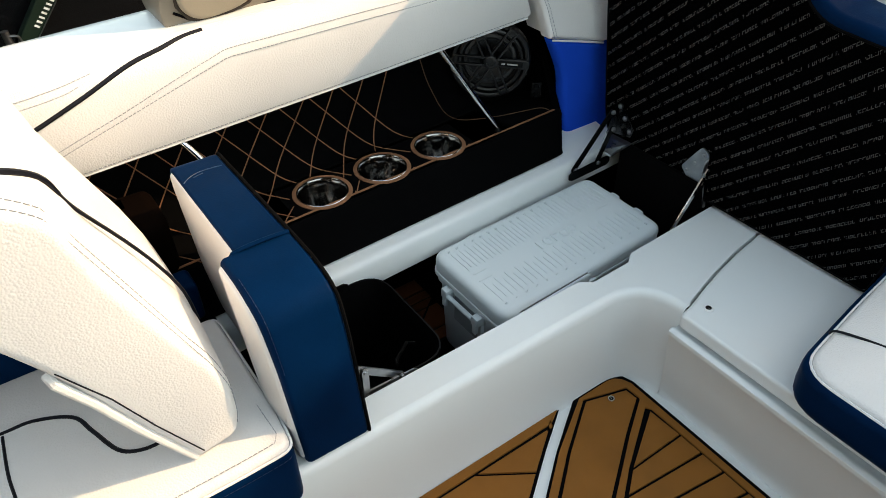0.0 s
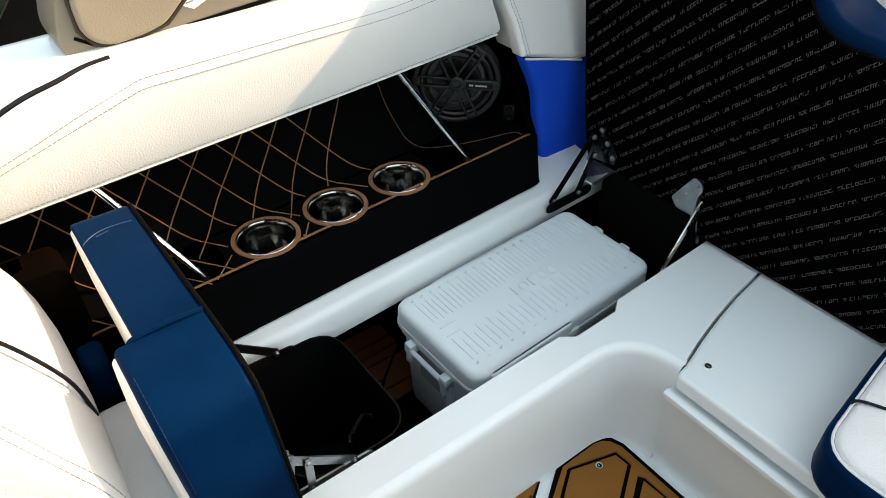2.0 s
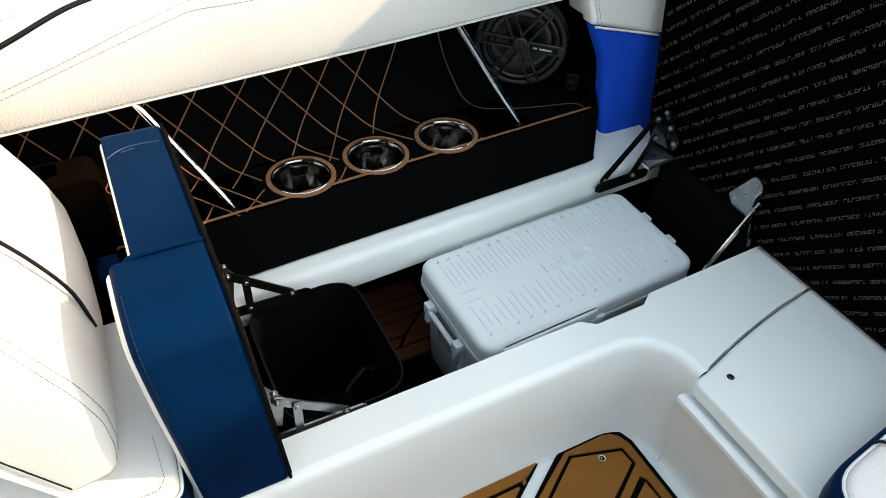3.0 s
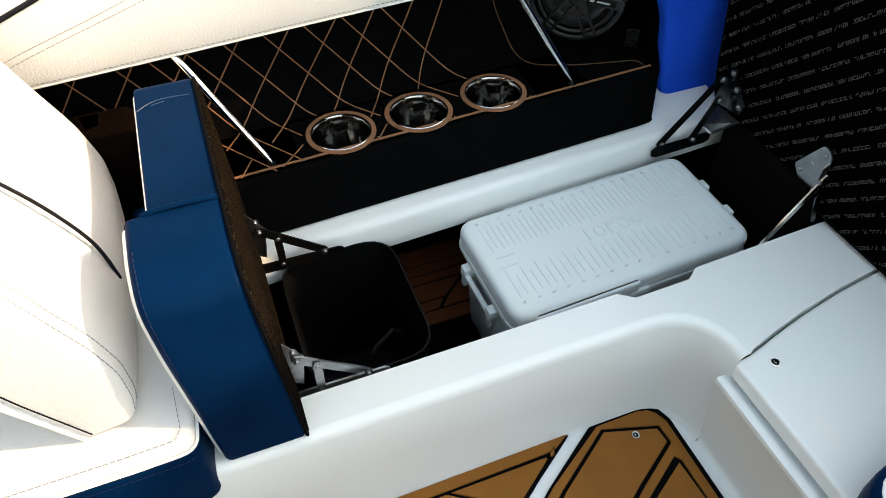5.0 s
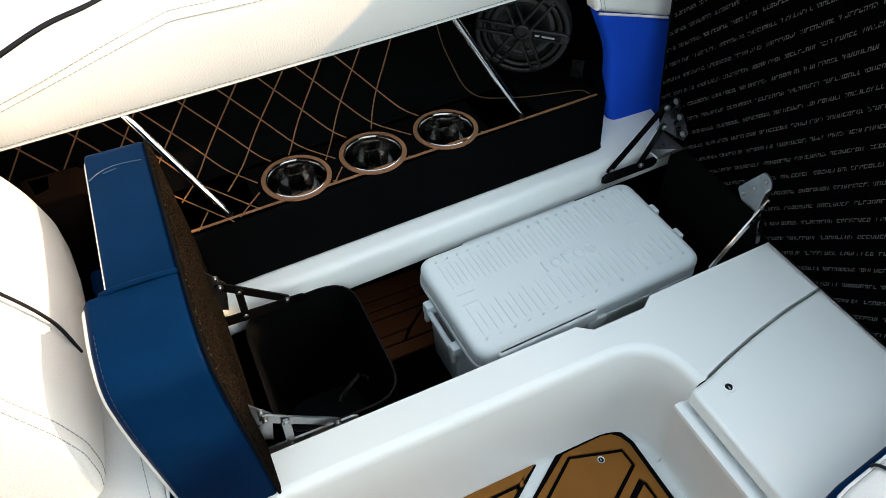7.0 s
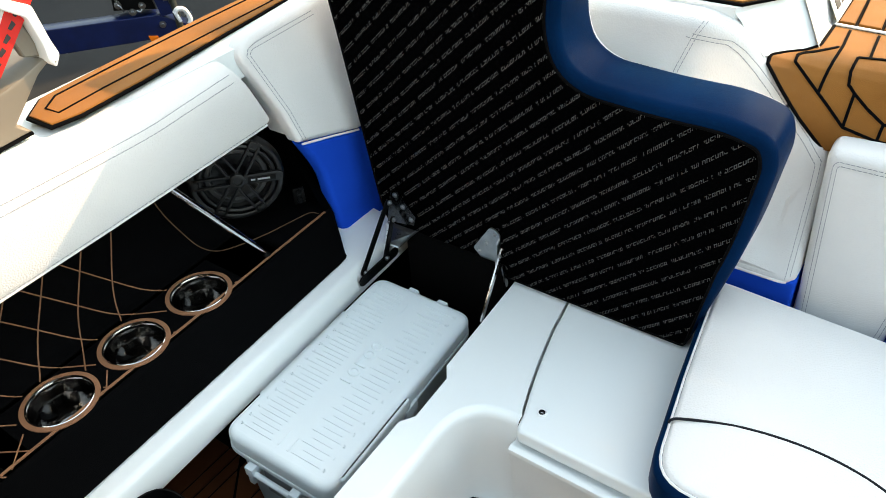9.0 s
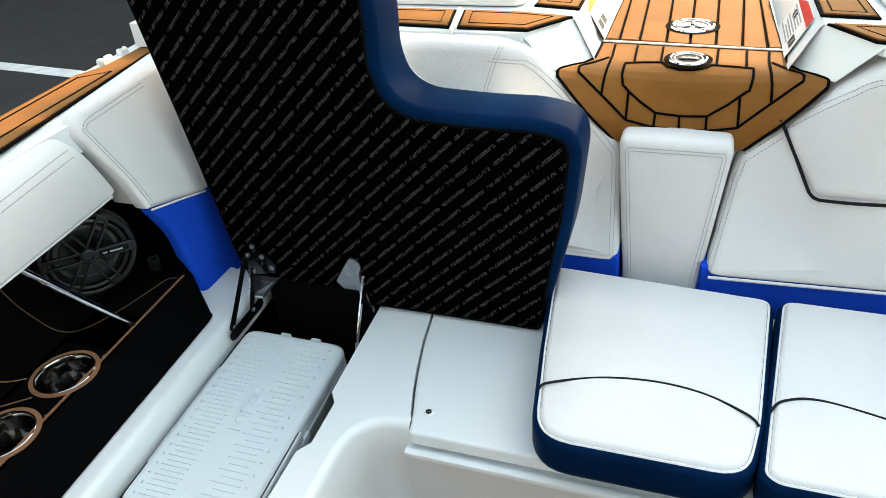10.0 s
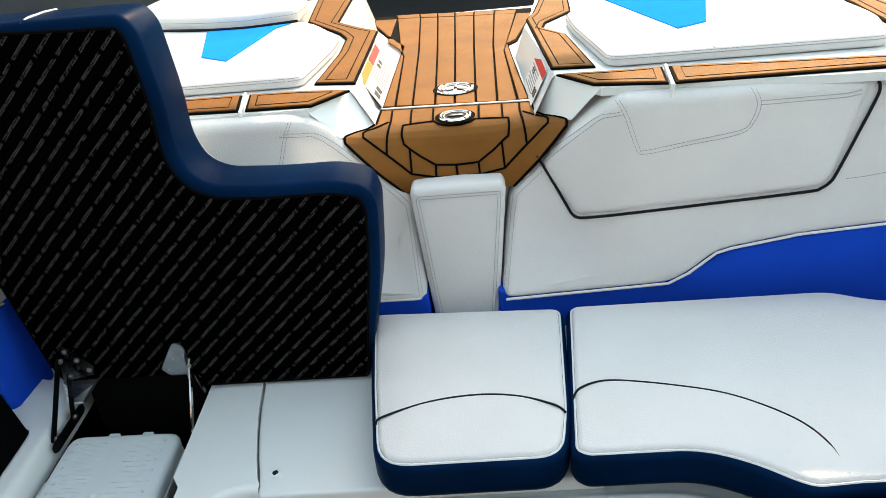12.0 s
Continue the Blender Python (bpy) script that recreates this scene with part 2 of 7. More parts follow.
def cap_face(bm, ring, pts, h, f, crown, s, grid):
    """Closes an outline with a fine mesh that swells by crown towards the middle."""
    key, uniq, vert = {}, [], []
    loop = []
    for v, p in zip(ring, pts):
        q = (round(p[0], 5), round(p[1], 5))
        if q not in key:
            key[q] = len(uniq)
            uniq.append(Vector(p))
            vert.append(v)
        if not loop or loop[-1] != key[q]:
            loop.append(key[q])
    if loop[0] == loop[-1]:
        loop.pop()
    n0 = len(uniq)
    edges = [(loop[i], loop[(i + 1) % len(loop)]) for i in range(len(loop))]
    arr = np.array([tuple(q) for q in uniq])
    ea, eb = arr[[e[0] for e in edges]], arr[[e[1] for e in edges]]
    inner = []
    for gx in np.arange(arr[:, 0].min() + grid / 2, arr[:, 0].max(), grid):
        for gy in np.arange(arr[:, 1].min() + grid / 2, arr[:, 1].max(), grid):
            cr = ((ea[:, 1] > gy) != (eb[:, 1] > gy))
            dy = np.where(cr, eb[:, 1] - ea[:, 1], 1.0)
            if np.count_nonzero(cr & (gx < ea[:, 0] + (gy - ea[:, 1]) / dy * (eb[:, 0] - ea[:, 0]))) % 2 == 0:
                continue
            ab = eb - ea
            t = np.clip(((gx - ea[:, 0]) * ab[:, 0] + (gy - ea[:, 1]) * ab[:, 1]) / np.maximum((ab ** 2).sum(1), 1e-12), 0, 1)
            dist = math.sqrt((((ea + ab * t[:, None]) - (gx, gy)) ** 2).sum(1).min())
            if dist > grid * 0.35:
                inner.append((gx, gy, dist))
    co = uniq + [Vector((x, y)) for x, y, _ in inner]
    vs, _, fs, orig, _, _ = geometry.delaunay_2d_cdt(co, edges, [], 1, 1e-7)
    made = []
    for i, v in enumerate(vs):
        src = orig[i][0] if orig[i] else -1
        if 0 <= src < n0:
            made.append(vert[src])
        else:
            d = inner[src - n0][2] if src >= n0 else 0.0
            q = min(1.0, d / 0.07)
            made.append(bm.verts.new(f(v.x, v.y, h + s * crown * (1 - (1 - q) ** 2))))
    for fc in fs:
        c = sum((vs[i] for i in fc), Vector((0, 0))) / len(fc)
        cr = ((ea[:, 1] > c.y) != (eb[:, 1] > c.y))
        dy = np.where(cr, eb[:, 1] - ea[:, 1], 1.0)
        if np.count_nonzero(cr & (c.x < ea[:, 0] + (c.y - ea[:, 1]) / dy * (eb[:, 0] - ea[:, 0]))) % 2 == 0:
            continue
        if abs((vs[fc[1]] - vs[fc[0]]).cross(vs[fc[2]] - vs[fc[0]])) < 1e-10:
            continue
        try:
            bm.faces.new([made[i] for i in fc])
        except ValueError:
            pass


def puff(poly, lo, hi, r_hi=0.01, r_lo=0.003, plane="xy", seg=4, crown=0.0, bm=None):
    """A padded slab: an outline drawn out from lo to hi, with rounded rims and a slight crown."""
    bm = bm or bmesh.new()
    f = PLANES[plane]
    poly = ccw([tuple(p) for p in poly])
    s = 1 if hi > lo else -1
    levels = []
    for j in range(seg + 1):
        a = math.pi / 2 * j / seg
        levels.append((r_lo * (1 - math.sin(a)), lo + s * r_lo * (1 - math.cos(a))))
    for j in range(seg + 1):
        a = math.pi / 2 * j / seg
        levels.append((r_hi * (1 - math.cos(a)), hi - s * r_hi * (1 - math.sin(a))))
    if not crown:
        levels.append((r_hi + 0.0015, hi))
    rings = []
    for d, h in levels:
        pts = inset(poly, d)
        rings.append([bm.verts.new(f(x, y, h)) for x, y in pts])
    k = len(poly)
    for a, b in zip(rings, rings[1:]):
        for i in range(k):
            bm.faces.new((a[i], a[(i + 1) % k], b[(i + 1) % k], b[i]))
    cap_face(bm, rings[0], inset(poly, levels[0][0]), lo, f, 0.0, s, 0.3)
    if crown:
        cap_face(bm, rings[-1], pts, hi, f, crown, s, 0.018)
    else:
        cap_face(bm, rings[-1], pts, hi, f, 0.0, s, 0.05)
    return bm


def prism(poly, lo, hi, plane="xy", bm=None):
    bm = bm or bmesh.new()
    f = PLANES[plane]
    a = [bm.verts.new(f(x, y, lo)) for x, y in poly]
    b = [bm.verts.new(f(x, y, hi)) for x, y in poly]
    k = len(poly)
    for i in range(k):
        bm.faces.new((a[i], a[(i + 1) % k], b[(i + 1) % k], b[i]))
    bm.faces.new(a[::-1])
    bm.faces.new(b)
    return bm


def box(x0, x1, y0, y1, z0, z1, r=0.0, bm=None):
    bm = bm or bmesh.new()
    mine = bmesh.new()
    prism([(x0, y0), (x1, y0), (x1, y1), (x0, y1)], z0, z1, "xy", mine)
    if r:
        bmesh.ops.bevel(mine, geom=mine.edges[:], offset=r, segments=2, affect="EDGES", profile=0.5)
    return join(bm, mine)


def join(bm, other, m=None):
    if m is not None:
        bmesh.ops.transform(other, matrix=m, verts=other.verts)
    tmp = bpy.data.meshes.new("tmp")
    other.to_mesh(tmp)
    other.free()
    bm.from_mesh(tmp)
    bpy.data.meshes.remove(tmp)
    return bm


def loft(sections, closed=False, cap=False, bm=None):
    bm = bm or bmesh.new()
    rows = [[bm.verts.new(p) for p in s] for s in sections]
    k = len(rows[0])
    for a, b in zip(rows, rows[1:]):
        for i in range(k if closed else k - 1):
            bm.faces.new((a[i], a[(i + 1) % k], b[(i + 1) % k], b[i]))
    if cap:
        bm.faces.new(rows[0][::-1])
        bm.faces.new(rows[-1])
    return bm


def smooth_path(pts, n=6):
    """Catmull-Rom through the points."""
    pts = [Vector(p) for p in pts]
    out = []
    for i in range(len(pts) - 1):
        p0, p1, p2, p3 = pts[max(0, i - 1)], pts[i], pts[i + 1], pts[min(len(pts) - 1, i + 2)]
        for j in range(n):
            t = j / n
            out.append(0.5 * ((2 * p1) + (p2 - p0) * t + (2 * p0 - 5 * p1 + 4 * p2 - p3) * t * t + (3 * p1 - p0 - 3 * p2 + p3) * t ** 3))
    out.append(pts[-1])
    return out


def tube(pts, r, n=8, bm=None, closed=False):
    bm = bm or bmesh.new()
    pts = [Vector(p) for p in pts]
    k = len(pts)
    rings = []
    side = None
    for i, p in enumerate(pts):
        if closed:
            d = pts[(i + 1) % k] - pts[i - 1]
        else:
            d = pts[min(i + 1, k - 1)] - pts[max(i - 1, 0)]
        d.normalize()
        if side is None:
            side = d.orthogonal().normalized()
        side = (side - d * side.dot(d)).normalized()
        up = d.cross(side)
        rings.append([bm.verts.new(p + (side * math.cos(a) + up * math.sin(a)) * r) for a in (2 * math.pi * j / n for j in range(n))])
    for i in range(k if closed else k - 1):
        a, b = rings[i], rings[(i + 1) % k]
        for j in range(n):
            bm.faces.new((a[j], a[(j + 1) % n], b[(j + 1) % n], b[j]))
    if not closed:
        bm.faces.new(rings[0][::-1])
        bm.faces.new(rings[-1])
    return bm


def dashes(pts, r=0.0006, on=0.0056, off=0.0018, bm=None):
    """A row of stitches along a line."""
    bm = bm or bmesh.new()
    pts = [Vector(p) for p in pts]
    acc, cur = 0.0, []
    lengths = [0.0]
    for a, b in zip(pts, pts[1:]):
        lengths.append(lengths[-1] + (b - a).length)

    def at(s):
        for i in range(len(pts) - 1):
            if s <= lengths[i + 1]:
                d = lengths[i + 1] - lengths[i]
                return pts[i].lerp(pts[i + 1], (s - lengths[i]) / d if d else 0)
        return pts[-1]
    s = 0.0
    while s + on < lengths[-1]:
        tube([at(s), at(s + on)], r, 4, bm)
        s += on + off
    return bm


def laid(ob, pts, way=(0, 1, 0), lift=0.0005, step=0.006):
    """Lays a line on the skin of a part: points every few millimetres, each carried along way until it meets the mesh."""
    me = ob.data
    tree = BVHTree.FromPolygons([v.co for v in me.vertices], [tuple(p.vertices) for p in me.polygons])
    pts, d, out = [Vector(p) for p in pts], Vector(way).normalized(), []
    for a, b in zip(pts, pts[1:]):
        n = max(1, math.ceil((b - a).length / step))
        out += [a.lerp(b, j / n) for j in range(n)]
    out.append(pts[-1])
    met = [tree.ray_cast(p - d * 0.2, d)[0] for p in out]
    return [q - d * lift for q in met if q is not None]


def ribbon(pts, w, up, h=0.0012, bm=None):
    """A thin flat strip of width w along pts, standing h proud; up gives the surface's normal at each point."""
    bm = bm or bmesh.new()
    pts = [Vector(p) for p in pts]
    secs = []
    for i, p in enumerate(pts):
        d = (pts[min(i + 1, len(pts) - 1)] - pts[max(i - 1, 0)]).normalized()
        u = Vector(up[i] if isinstance(up, list) else up).normalized()
        s = d.cross(u).normalized() * (w / 2)
        secs.append([p - s, p - s + u * h, p + s + u * h, p + s])
    return loft(secs, closed=True, cap=True, bm=bm)


def lathe(profile, m, n=32, bm=None):
    """Turns (radius, height) pairs about the z axis of the pose m."""
    mine = bmesh.new()
    rows = []
    for i in range(n):
        a = 2 * math.pi * i / n
        rows.append([mine.verts.new((r * math.cos(a), r * math.sin(a), h)) for r, h in profile])
    for i in range(n):
        a, b = rows[i], rows[(i + 1) % n]
        for j in range(len(profile) - 1):
            mine.faces.new((a[j], b[j], b[j + 1], a[j + 1]))
    bmesh.ops.remove_doubles(mine, verts=mine.verts, dist=1e-6)
    return join(bm or bmesh.new(), mine, m)


def letters(text, size, m, depth=0.0004):
    """Text as a mesh, laid in the xy plane of the pose m."""
    cu = bpy.data.curves.new("letters", "FONT")
    cu.body, cu.size, cu.extrude, cu.align_x, cu.align_y = text, size, depth, "CENTER", "CENTER"
    cu.resolution_u = 2
    ob = bpy.data.objects.new("letters", cu)
    scene.collection.objects.link(ob)
    dg = bpy.context.evaluated_depsgraph_get()
    me = bpy.data.meshes.new_from_object(ob.evaluated_get(dg))
    bpy.data.objects.remove(ob)
    me.transform(m)
    return me


def frame_of(origin, right, up):
    """A pose whose x axis runs along right and whose y axis runs along up."""
    r = Vector(right).normalized()
    u = (Vector(up) - r * Vector(up).dot(r)).normalized()
    n = r.cross(u)
    m = Matrix((r, u, n)).transposed().to_4x4()
    m.translation = origin
    return m


def tp(y):
    """How far the side of the boat moves outward along its length."""
    return -0.047 * (y - 0.6)

# ---------------------------------------------------------------- the hull: floor, moulded seat bases, shelf, gunwale
DECK = 0.216

# outside ground and sky shade
bm = bmesh.new()
prism([(-60, -60), (60, -60), (60, 60), (-60, 60)], -0.95, -0.90, "xy", bm)
solid("ground", bm, ASPHALT, "dark worn asphalt of a parking lot", "ground", kind="structure")

solid("floor", prism([(-0.62, -1.6), (1.3, -1.6), (1.3, 0.86), (-0.62, 0.86)], -0.03, 0.0), GEL,
      "white gelcoat cockpit floor beneath the foam mats", "floor", kind="structure")


RIM = [(-0.004, 0.0), (-0.001, 0.004), (0.002, 0.012), (0.006, 0.108), (0.0095, 0.200), (0.0115, 0.2075), (0.0150, 0.2125), (0.0195, 0.2152), (0.0245, DECK)]
LIP = [(0.008, 0.0), (0.0105, 0.004), (0.0085, 0.020), (0.002, 0.10), (-0.006, 0.160), (-0.0105, 0.171), (-0.0125, 0.177), (-0.0115, 0.1825), (-0.0070, 0.1855), (-0.0005, 0.1850), (0.006, 0.181), (0.013, 0.1795), (0.030, 0.1795)]


def sweep_face(path, prof, bm=None):
    """The moulded riser: coved foot, slightly raked face, rounded rim; outward is to the left of the path."""
    secs = []
    k = len(path)
    for i in range(k):
        p = Vector(path[i])
        d = Vector(path[min(i + 1, k - 1)]) - Vector(path[max(i - 1, 0)])
        d.normalize()
        n = Vector((-d.y, d.x))
        secs.append([(p.x + n.x * o, p.y + n.y * o, z) for o, z in prof])
    return loft(secs, bm=bm)


def riser_path():
    a = Vector((-0.553, 0.715))
    c = Vector((-0.553, 0.787))
    b = Vector((-0.482, 0.787))
    arc = [tuple(a * (1 - f) ** 2 + c * 2 * f * (1 - f) + b * f * f) for f in [j / 12 for j in range(13)]]
    return [(-0.553, -1.6), (-0.553, 0.2)] + arc + [(-0.474, 0.787)]


seat_base = thing("seat_base", "white gelcoat moulded seat base with an open locker", "seat base", (-0.6, 0.5, 0), kind="structure")
path = riser_path()
part("side_riser", sweep_face(path, RIM), GEL, seat_base)
# deck round the open locker, in one piece with rounded edges
edge = []
for i, p in enumerate(path):
    q, r = Vector(path[max(i - 1, 0)]), Vector(path[min(i + 1, len(path) - 1)])
    d = (r - q).normalized()
    edge.append((p[0] - d.y * 0.0245, p[1] + d.x * 0.0245))
seam = [(-0.4795, 0.820), (-0.4935, 0.868), (-0.5075, 0.925), (-0.5225, 1.0), (-0.5355, 1.10), (-0.545, 1.22)]
locker = [(-0.648, 1.22), (-0.642, 1.10), (-0.632, 0.835), (-0.616, 0.812), (-0.614, 0.722), (-0.630, 0.700), (-0.628, 0.5), (-0.624, -0.2), (-0.622, -1.6)]
poly = edge + seam + locker
bm = bmesh.new()
top = [bm.verts.new((x, y, DECK)) for x, y in poly]
bm.faces.new(top)
low = [bm.verts.new((x, y, DECK - 0.003)) for x, y in locker]
for k in range(len(locker) - 1):
    i = len(edge) + len(seam) + k
    bm.faces.new((top[i], top[i + 1], low[k + 1], low[k]))
skirt = [bm.verts.new((x + 0.004, y, DECK - 0.06)) for x, y in locker]
for k in range(len(locker) - 1):
    bm.faces.new((low[k], low[k + 1], skirt[k + 1], skirt[k]))
drop = [bm.verts.new((x, y, DECK - 0.03)) for x, y in seam]
for k in range(len(seam) - 1):
    i = len(edge) + k
    bm.faces.new((top[i], top[i + 1], drop[k + 1], drop[k]))
part("locker_deck", bm, GEL, seat_base)
# transom riser, lower, with a lip under the hatch
tr = [(-0.4735, 0.779), (0.05, 0.779), (0.20, 0.777), (0.275, 0.758), (0.325, 0.722), (0.36, 0.67), (0.375, 0.6), (0.375, -1.6)]
trp = [tuple(p)[:2] for p in smooth_path([(x, y, 0) for x, y in tr], 5)]
bm = sweep_face(trp, LIP)
part("transom_riser", bm, GEL, seat_base)
bm = prism([(-0.4735, 0.79), (-0.4735, 0.79), (0.05, 0.805), (0.28, 0.80), (0.38, 0.68), (0.395, -1.6), (1.3, -1.6), (1.3, 1.3), (-0.55, 1.3), (-0.545, 1.22), (-0.53, 1.02)][1:], 0.150, 0.1790)
part("transom_deck", bm, GEL, seat_base)

# hatch lid on the transom deck
hatch = thing("hatch_lid", "white gelcoat hatch lid with a flush round latch", "hatch", (-0.35, 0.95, 0.19))
hp = [(-0.4695, 0.7825), (0.10, 0.7875), (0.10, 1.24), (-0.541, 1.24), (-0.5315, 1.10), (-0.5185, 1.0), (-0.5035, 0.925), (-0.4895, 0.868), (-0.4755, 0.820)]
lid = part("lid", puff(fillet(hp, [0.010, 0, 0, 0, 0, 0.02, 0.02, 0.02, 0.02]), 0.190, 0.2165, 0.006, 0.002), GEL, hatch)
latch = part("latch", lathe([(0.0, 0.0018), (0.0035, 0.0018), (0.0042, 0.0005), (0.0052, 0.0005), (0.0052, 0.0022), (0.0078, 0.0020), (0.0086, 0.0)], pose(-0.450, 0.832, 0.2165)), LABELW, hatch, "white latch ring")
part("keyway", lathe([(0.0, 0.0030), (0.0050, 0.0028), (0.0054, 0.0008)], pose(-0.4505, 0.8312, 0.2165), 20), PLASTIC, latch)
part("key_slot", box(-0.4520, -0.4470, 0.8295, 0.8325, 0.2190, 0.2200, 0.0003), STEEL, latch)

# the locker: dark well under the seat
locker_well = thing("locker_well", "black carpeted locker well under the seat", "locker", (-0.75, 0.6, -0.08), kind="structure")
part("well_floor", prism([(-0.60, -0.5), (-1.12, -0.5), (-1.12, 1.35), (-0.60, 1.35)], -0.10, -0.075), CARPET, locker_well)
part("well_side", prism([(-0.615, -0.5), (-0.605, -0.5), (-0.605, 1.35), (-0.615, 1.35)], -0.08, 0.155), CARPET, locker_well)
bm = prism([(-1.10, -0.5), (-1.09, -0.5), (-1.09, 1.35), (-1.10, 1.35)], -0.08, 0.21)
part("well_side", bm, CARPET, locker_well)
part("well_end", prism([(-0.605, 1.215), (-1.13, 1.215), (-1.13, 1.225), (-0.605, 1.225)], -0.10, 0.40), CARPET, locker_well)

part("well_end", box(-0.880, -0.652, 1.0585, 1.0655, -0.08, 0.262, 0.002), CARPET, locker_well)

# inner ledge beside the locker
def side_loft(prof, ys, dz=None):
    return loft([[(x + tp(y), y, z) for x, z in prof] for y in ys])


YS = [-1.6, -0.4, 0.0, 0.3, 0.6, 0.9, 1.12]
ledge_prof = [(-0.915, 0.158), (-0.9005, 0.162), (-0.8985, 0.166), (-0.8998, 0.185), (-0.9025, 0.2025), (-0.9050, 0.2105), (-0.9085, 0.2160), (-0.9130, 0.2190), (-0.9190, 0.2202), (-0.9260, 0.2203), (-0.9400, 0.2210), (-0.9800, 0.2265), (-1.02, 0.235)]
ledge = part("side_ledge", side_loft(ledge_prof, YS), GEL, seat_base)
# flared corner of the moulding behind the shelf
bm = loft([[(-0.935 + tp(1.0), 0.985, 0.2205), (-0.97 + tp(1.0), 0.985, 0.2215), (-1.03, 0.985, 0.222), (-1.08, 0.985, 0.222)],
           [(-0.905 + tp(1.1), 1.10, 0.2165), (-0.955, 1.10, 0.2150), (-1.02, 1.10, 0.2120), (-1.08, 1.10, 0.212)],
           [(-0.83, 1.19, 0.2155), (-0.92, 1.19, 0.212), (-1.02, 1.19, 0.205), (-1.08, 1.19, 0.205)]])
part("corner_flare", bm, GEL, seat_base)

# storage shelf with curved back, black foam with teak lines
SHELF = [(-0.940, 0.2245), (-0.9455, 0.228), (-0.962, 0.255), (-0.980, 0.285), (-0.9845, 0.2945), (-0.990, 0.2995), (-0.998, 0.301), (-1.104, 0.301),
         (-1.120, 0.3035), (-1.133, 0.3105), (-1.1425, 0.322), (-1.149, 0.338), (-1.153, 0.36), (-1.158, 0.41), (-1.164, 0.46), (-1.170, 0.52), (-1.178, 0.60)]


def shelf_point(s, y, lift=0.0):
    """A point on the shelf's skin: s metres from its front rim, over the flat and up the back."""
    prof = [Vector((x, z)) for x, z in SHELF[5:]]
    acc = 0.0
    for a, b in zip(prof, prof[1:]):
        d = (b - a).length
        if s <= acc + d or b is prof[-1]:
            p = a.lerp(b, (s - acc) / d)
            n = Vector((b.y - a.y, -(b.x - a.x))).normalized()
            if n.y < 0 and n.x < 0:
                n = -n
            p = p + n * lift
            return Vector((p.x + tp(y), y, p.y)), Vector((n.x, 0, n.y))
        acc += d


CUPS = [(-1.037, 0.411), (-1.0425, 0.547), (-1.048, 0.686)]
shelf = thing("storage_shelf", "black foam covered side shelf with teak coloured lines", "shelf", (-1.03, 0.5, 0.22))
ys = [-1.2, -0.4, 0.0, 0.335, 0.479, 0.6165, 0.755, 0.95, 0.972, 0.984, 0.990]
secs = []
for y in ys:
    shrink = {0.972: 0.002, 0.984: 0.007, 0.990: 0.016}.get(y, 0)
    e = max(0.0, (y - 0.90) / 0.09)
    secs.append([(x + tp(y) - (shrink if i < 7 else 0), y + e * (-0.016, -0.014, -0.002, 0.010, 0.014, 0.016, 0.016)[min(i, 6)], z - shrink * 0.3) for i, (x, z) in enumerate(SHELF)])
bm = bmesh.new()
rows = [[bm.verts.new(p) for p in sec] for sec in secs]
for j, (ra, rb) in enumerate(zip(rows, rows[1:])):
    for i in range(len(SHELF) - 1):
        if i == 6 and ys[j] in (0.335, 0.479, 0.6165):
            continue
        bm.faces.new((ra[i], ra[i + 1], rb[i + 1], rb[i]))
bm.faces.new(rows[-1])
# round openings for the cup holders
for (cx, cy), j in zip(CUPS, [ys.index(v) for v in (0.335, 0.479, 0.6165)]):
    quad = [Vector(rows[j][6].co), Vector(rows[j][7].co), Vector(rows[j + 1][7].co), Vector(rows[j + 1][6].co)]
    outer, hole = [], []
    for q0, q1 in zip(quad, quad[1:] + quad[:1]):
        for f in range(12):
            p = q0.lerp(q1, f / 12)
            outer.append(bm.verts.new(p))
            d = Vector((p.x - cx, p.y - cy)).normalized() * 0.0465
            hole.append(bm.verts.new((cx + d.x, cy + d.y, 0.301)))
    for i in range(48):
        k = (i + 1) % 48
        bm.faces.new((outer[i], outer[k], hole[k], hole[i]))
part("body", bm, BLACKFOAM, shelf)
part("end_panel", prism([(-1.20, 0.22), (-1.024, 0.22), (-1.024, 0.43), (-1.20, 0.43)], 1.052, 1.06, "xz"), BLACKFOAM, shelf)



def clear(p):
    return all((p.x - cx) ** 2 + (p.y - cy) ** 2 > 0.0605 ** 2 for cx, cy in CUPS)


def line_on_shelf(pts, w=0.0020):
    """Lays a teak line through (s, y) pairs, leaving out the cup rings."""
    run = []
    for s, y in pts:
        p, n = shelf_point(s, y, 0.0003)
        if clear(p) or p.z > 0.33:
            run.append((p, n))
            continue
        if len(run) > 1:
            part("teak_line", ribbon([r[0] for r in run], w, [r[1] for r in run], 0.0010), TEAKLINE, shelf)
        run = []
    if len(run) > 1:
        part("teak_line", ribbon([r[0] for r in run], w, [r[1] for r in run], 0.0010), TEAKLINE, shelf)


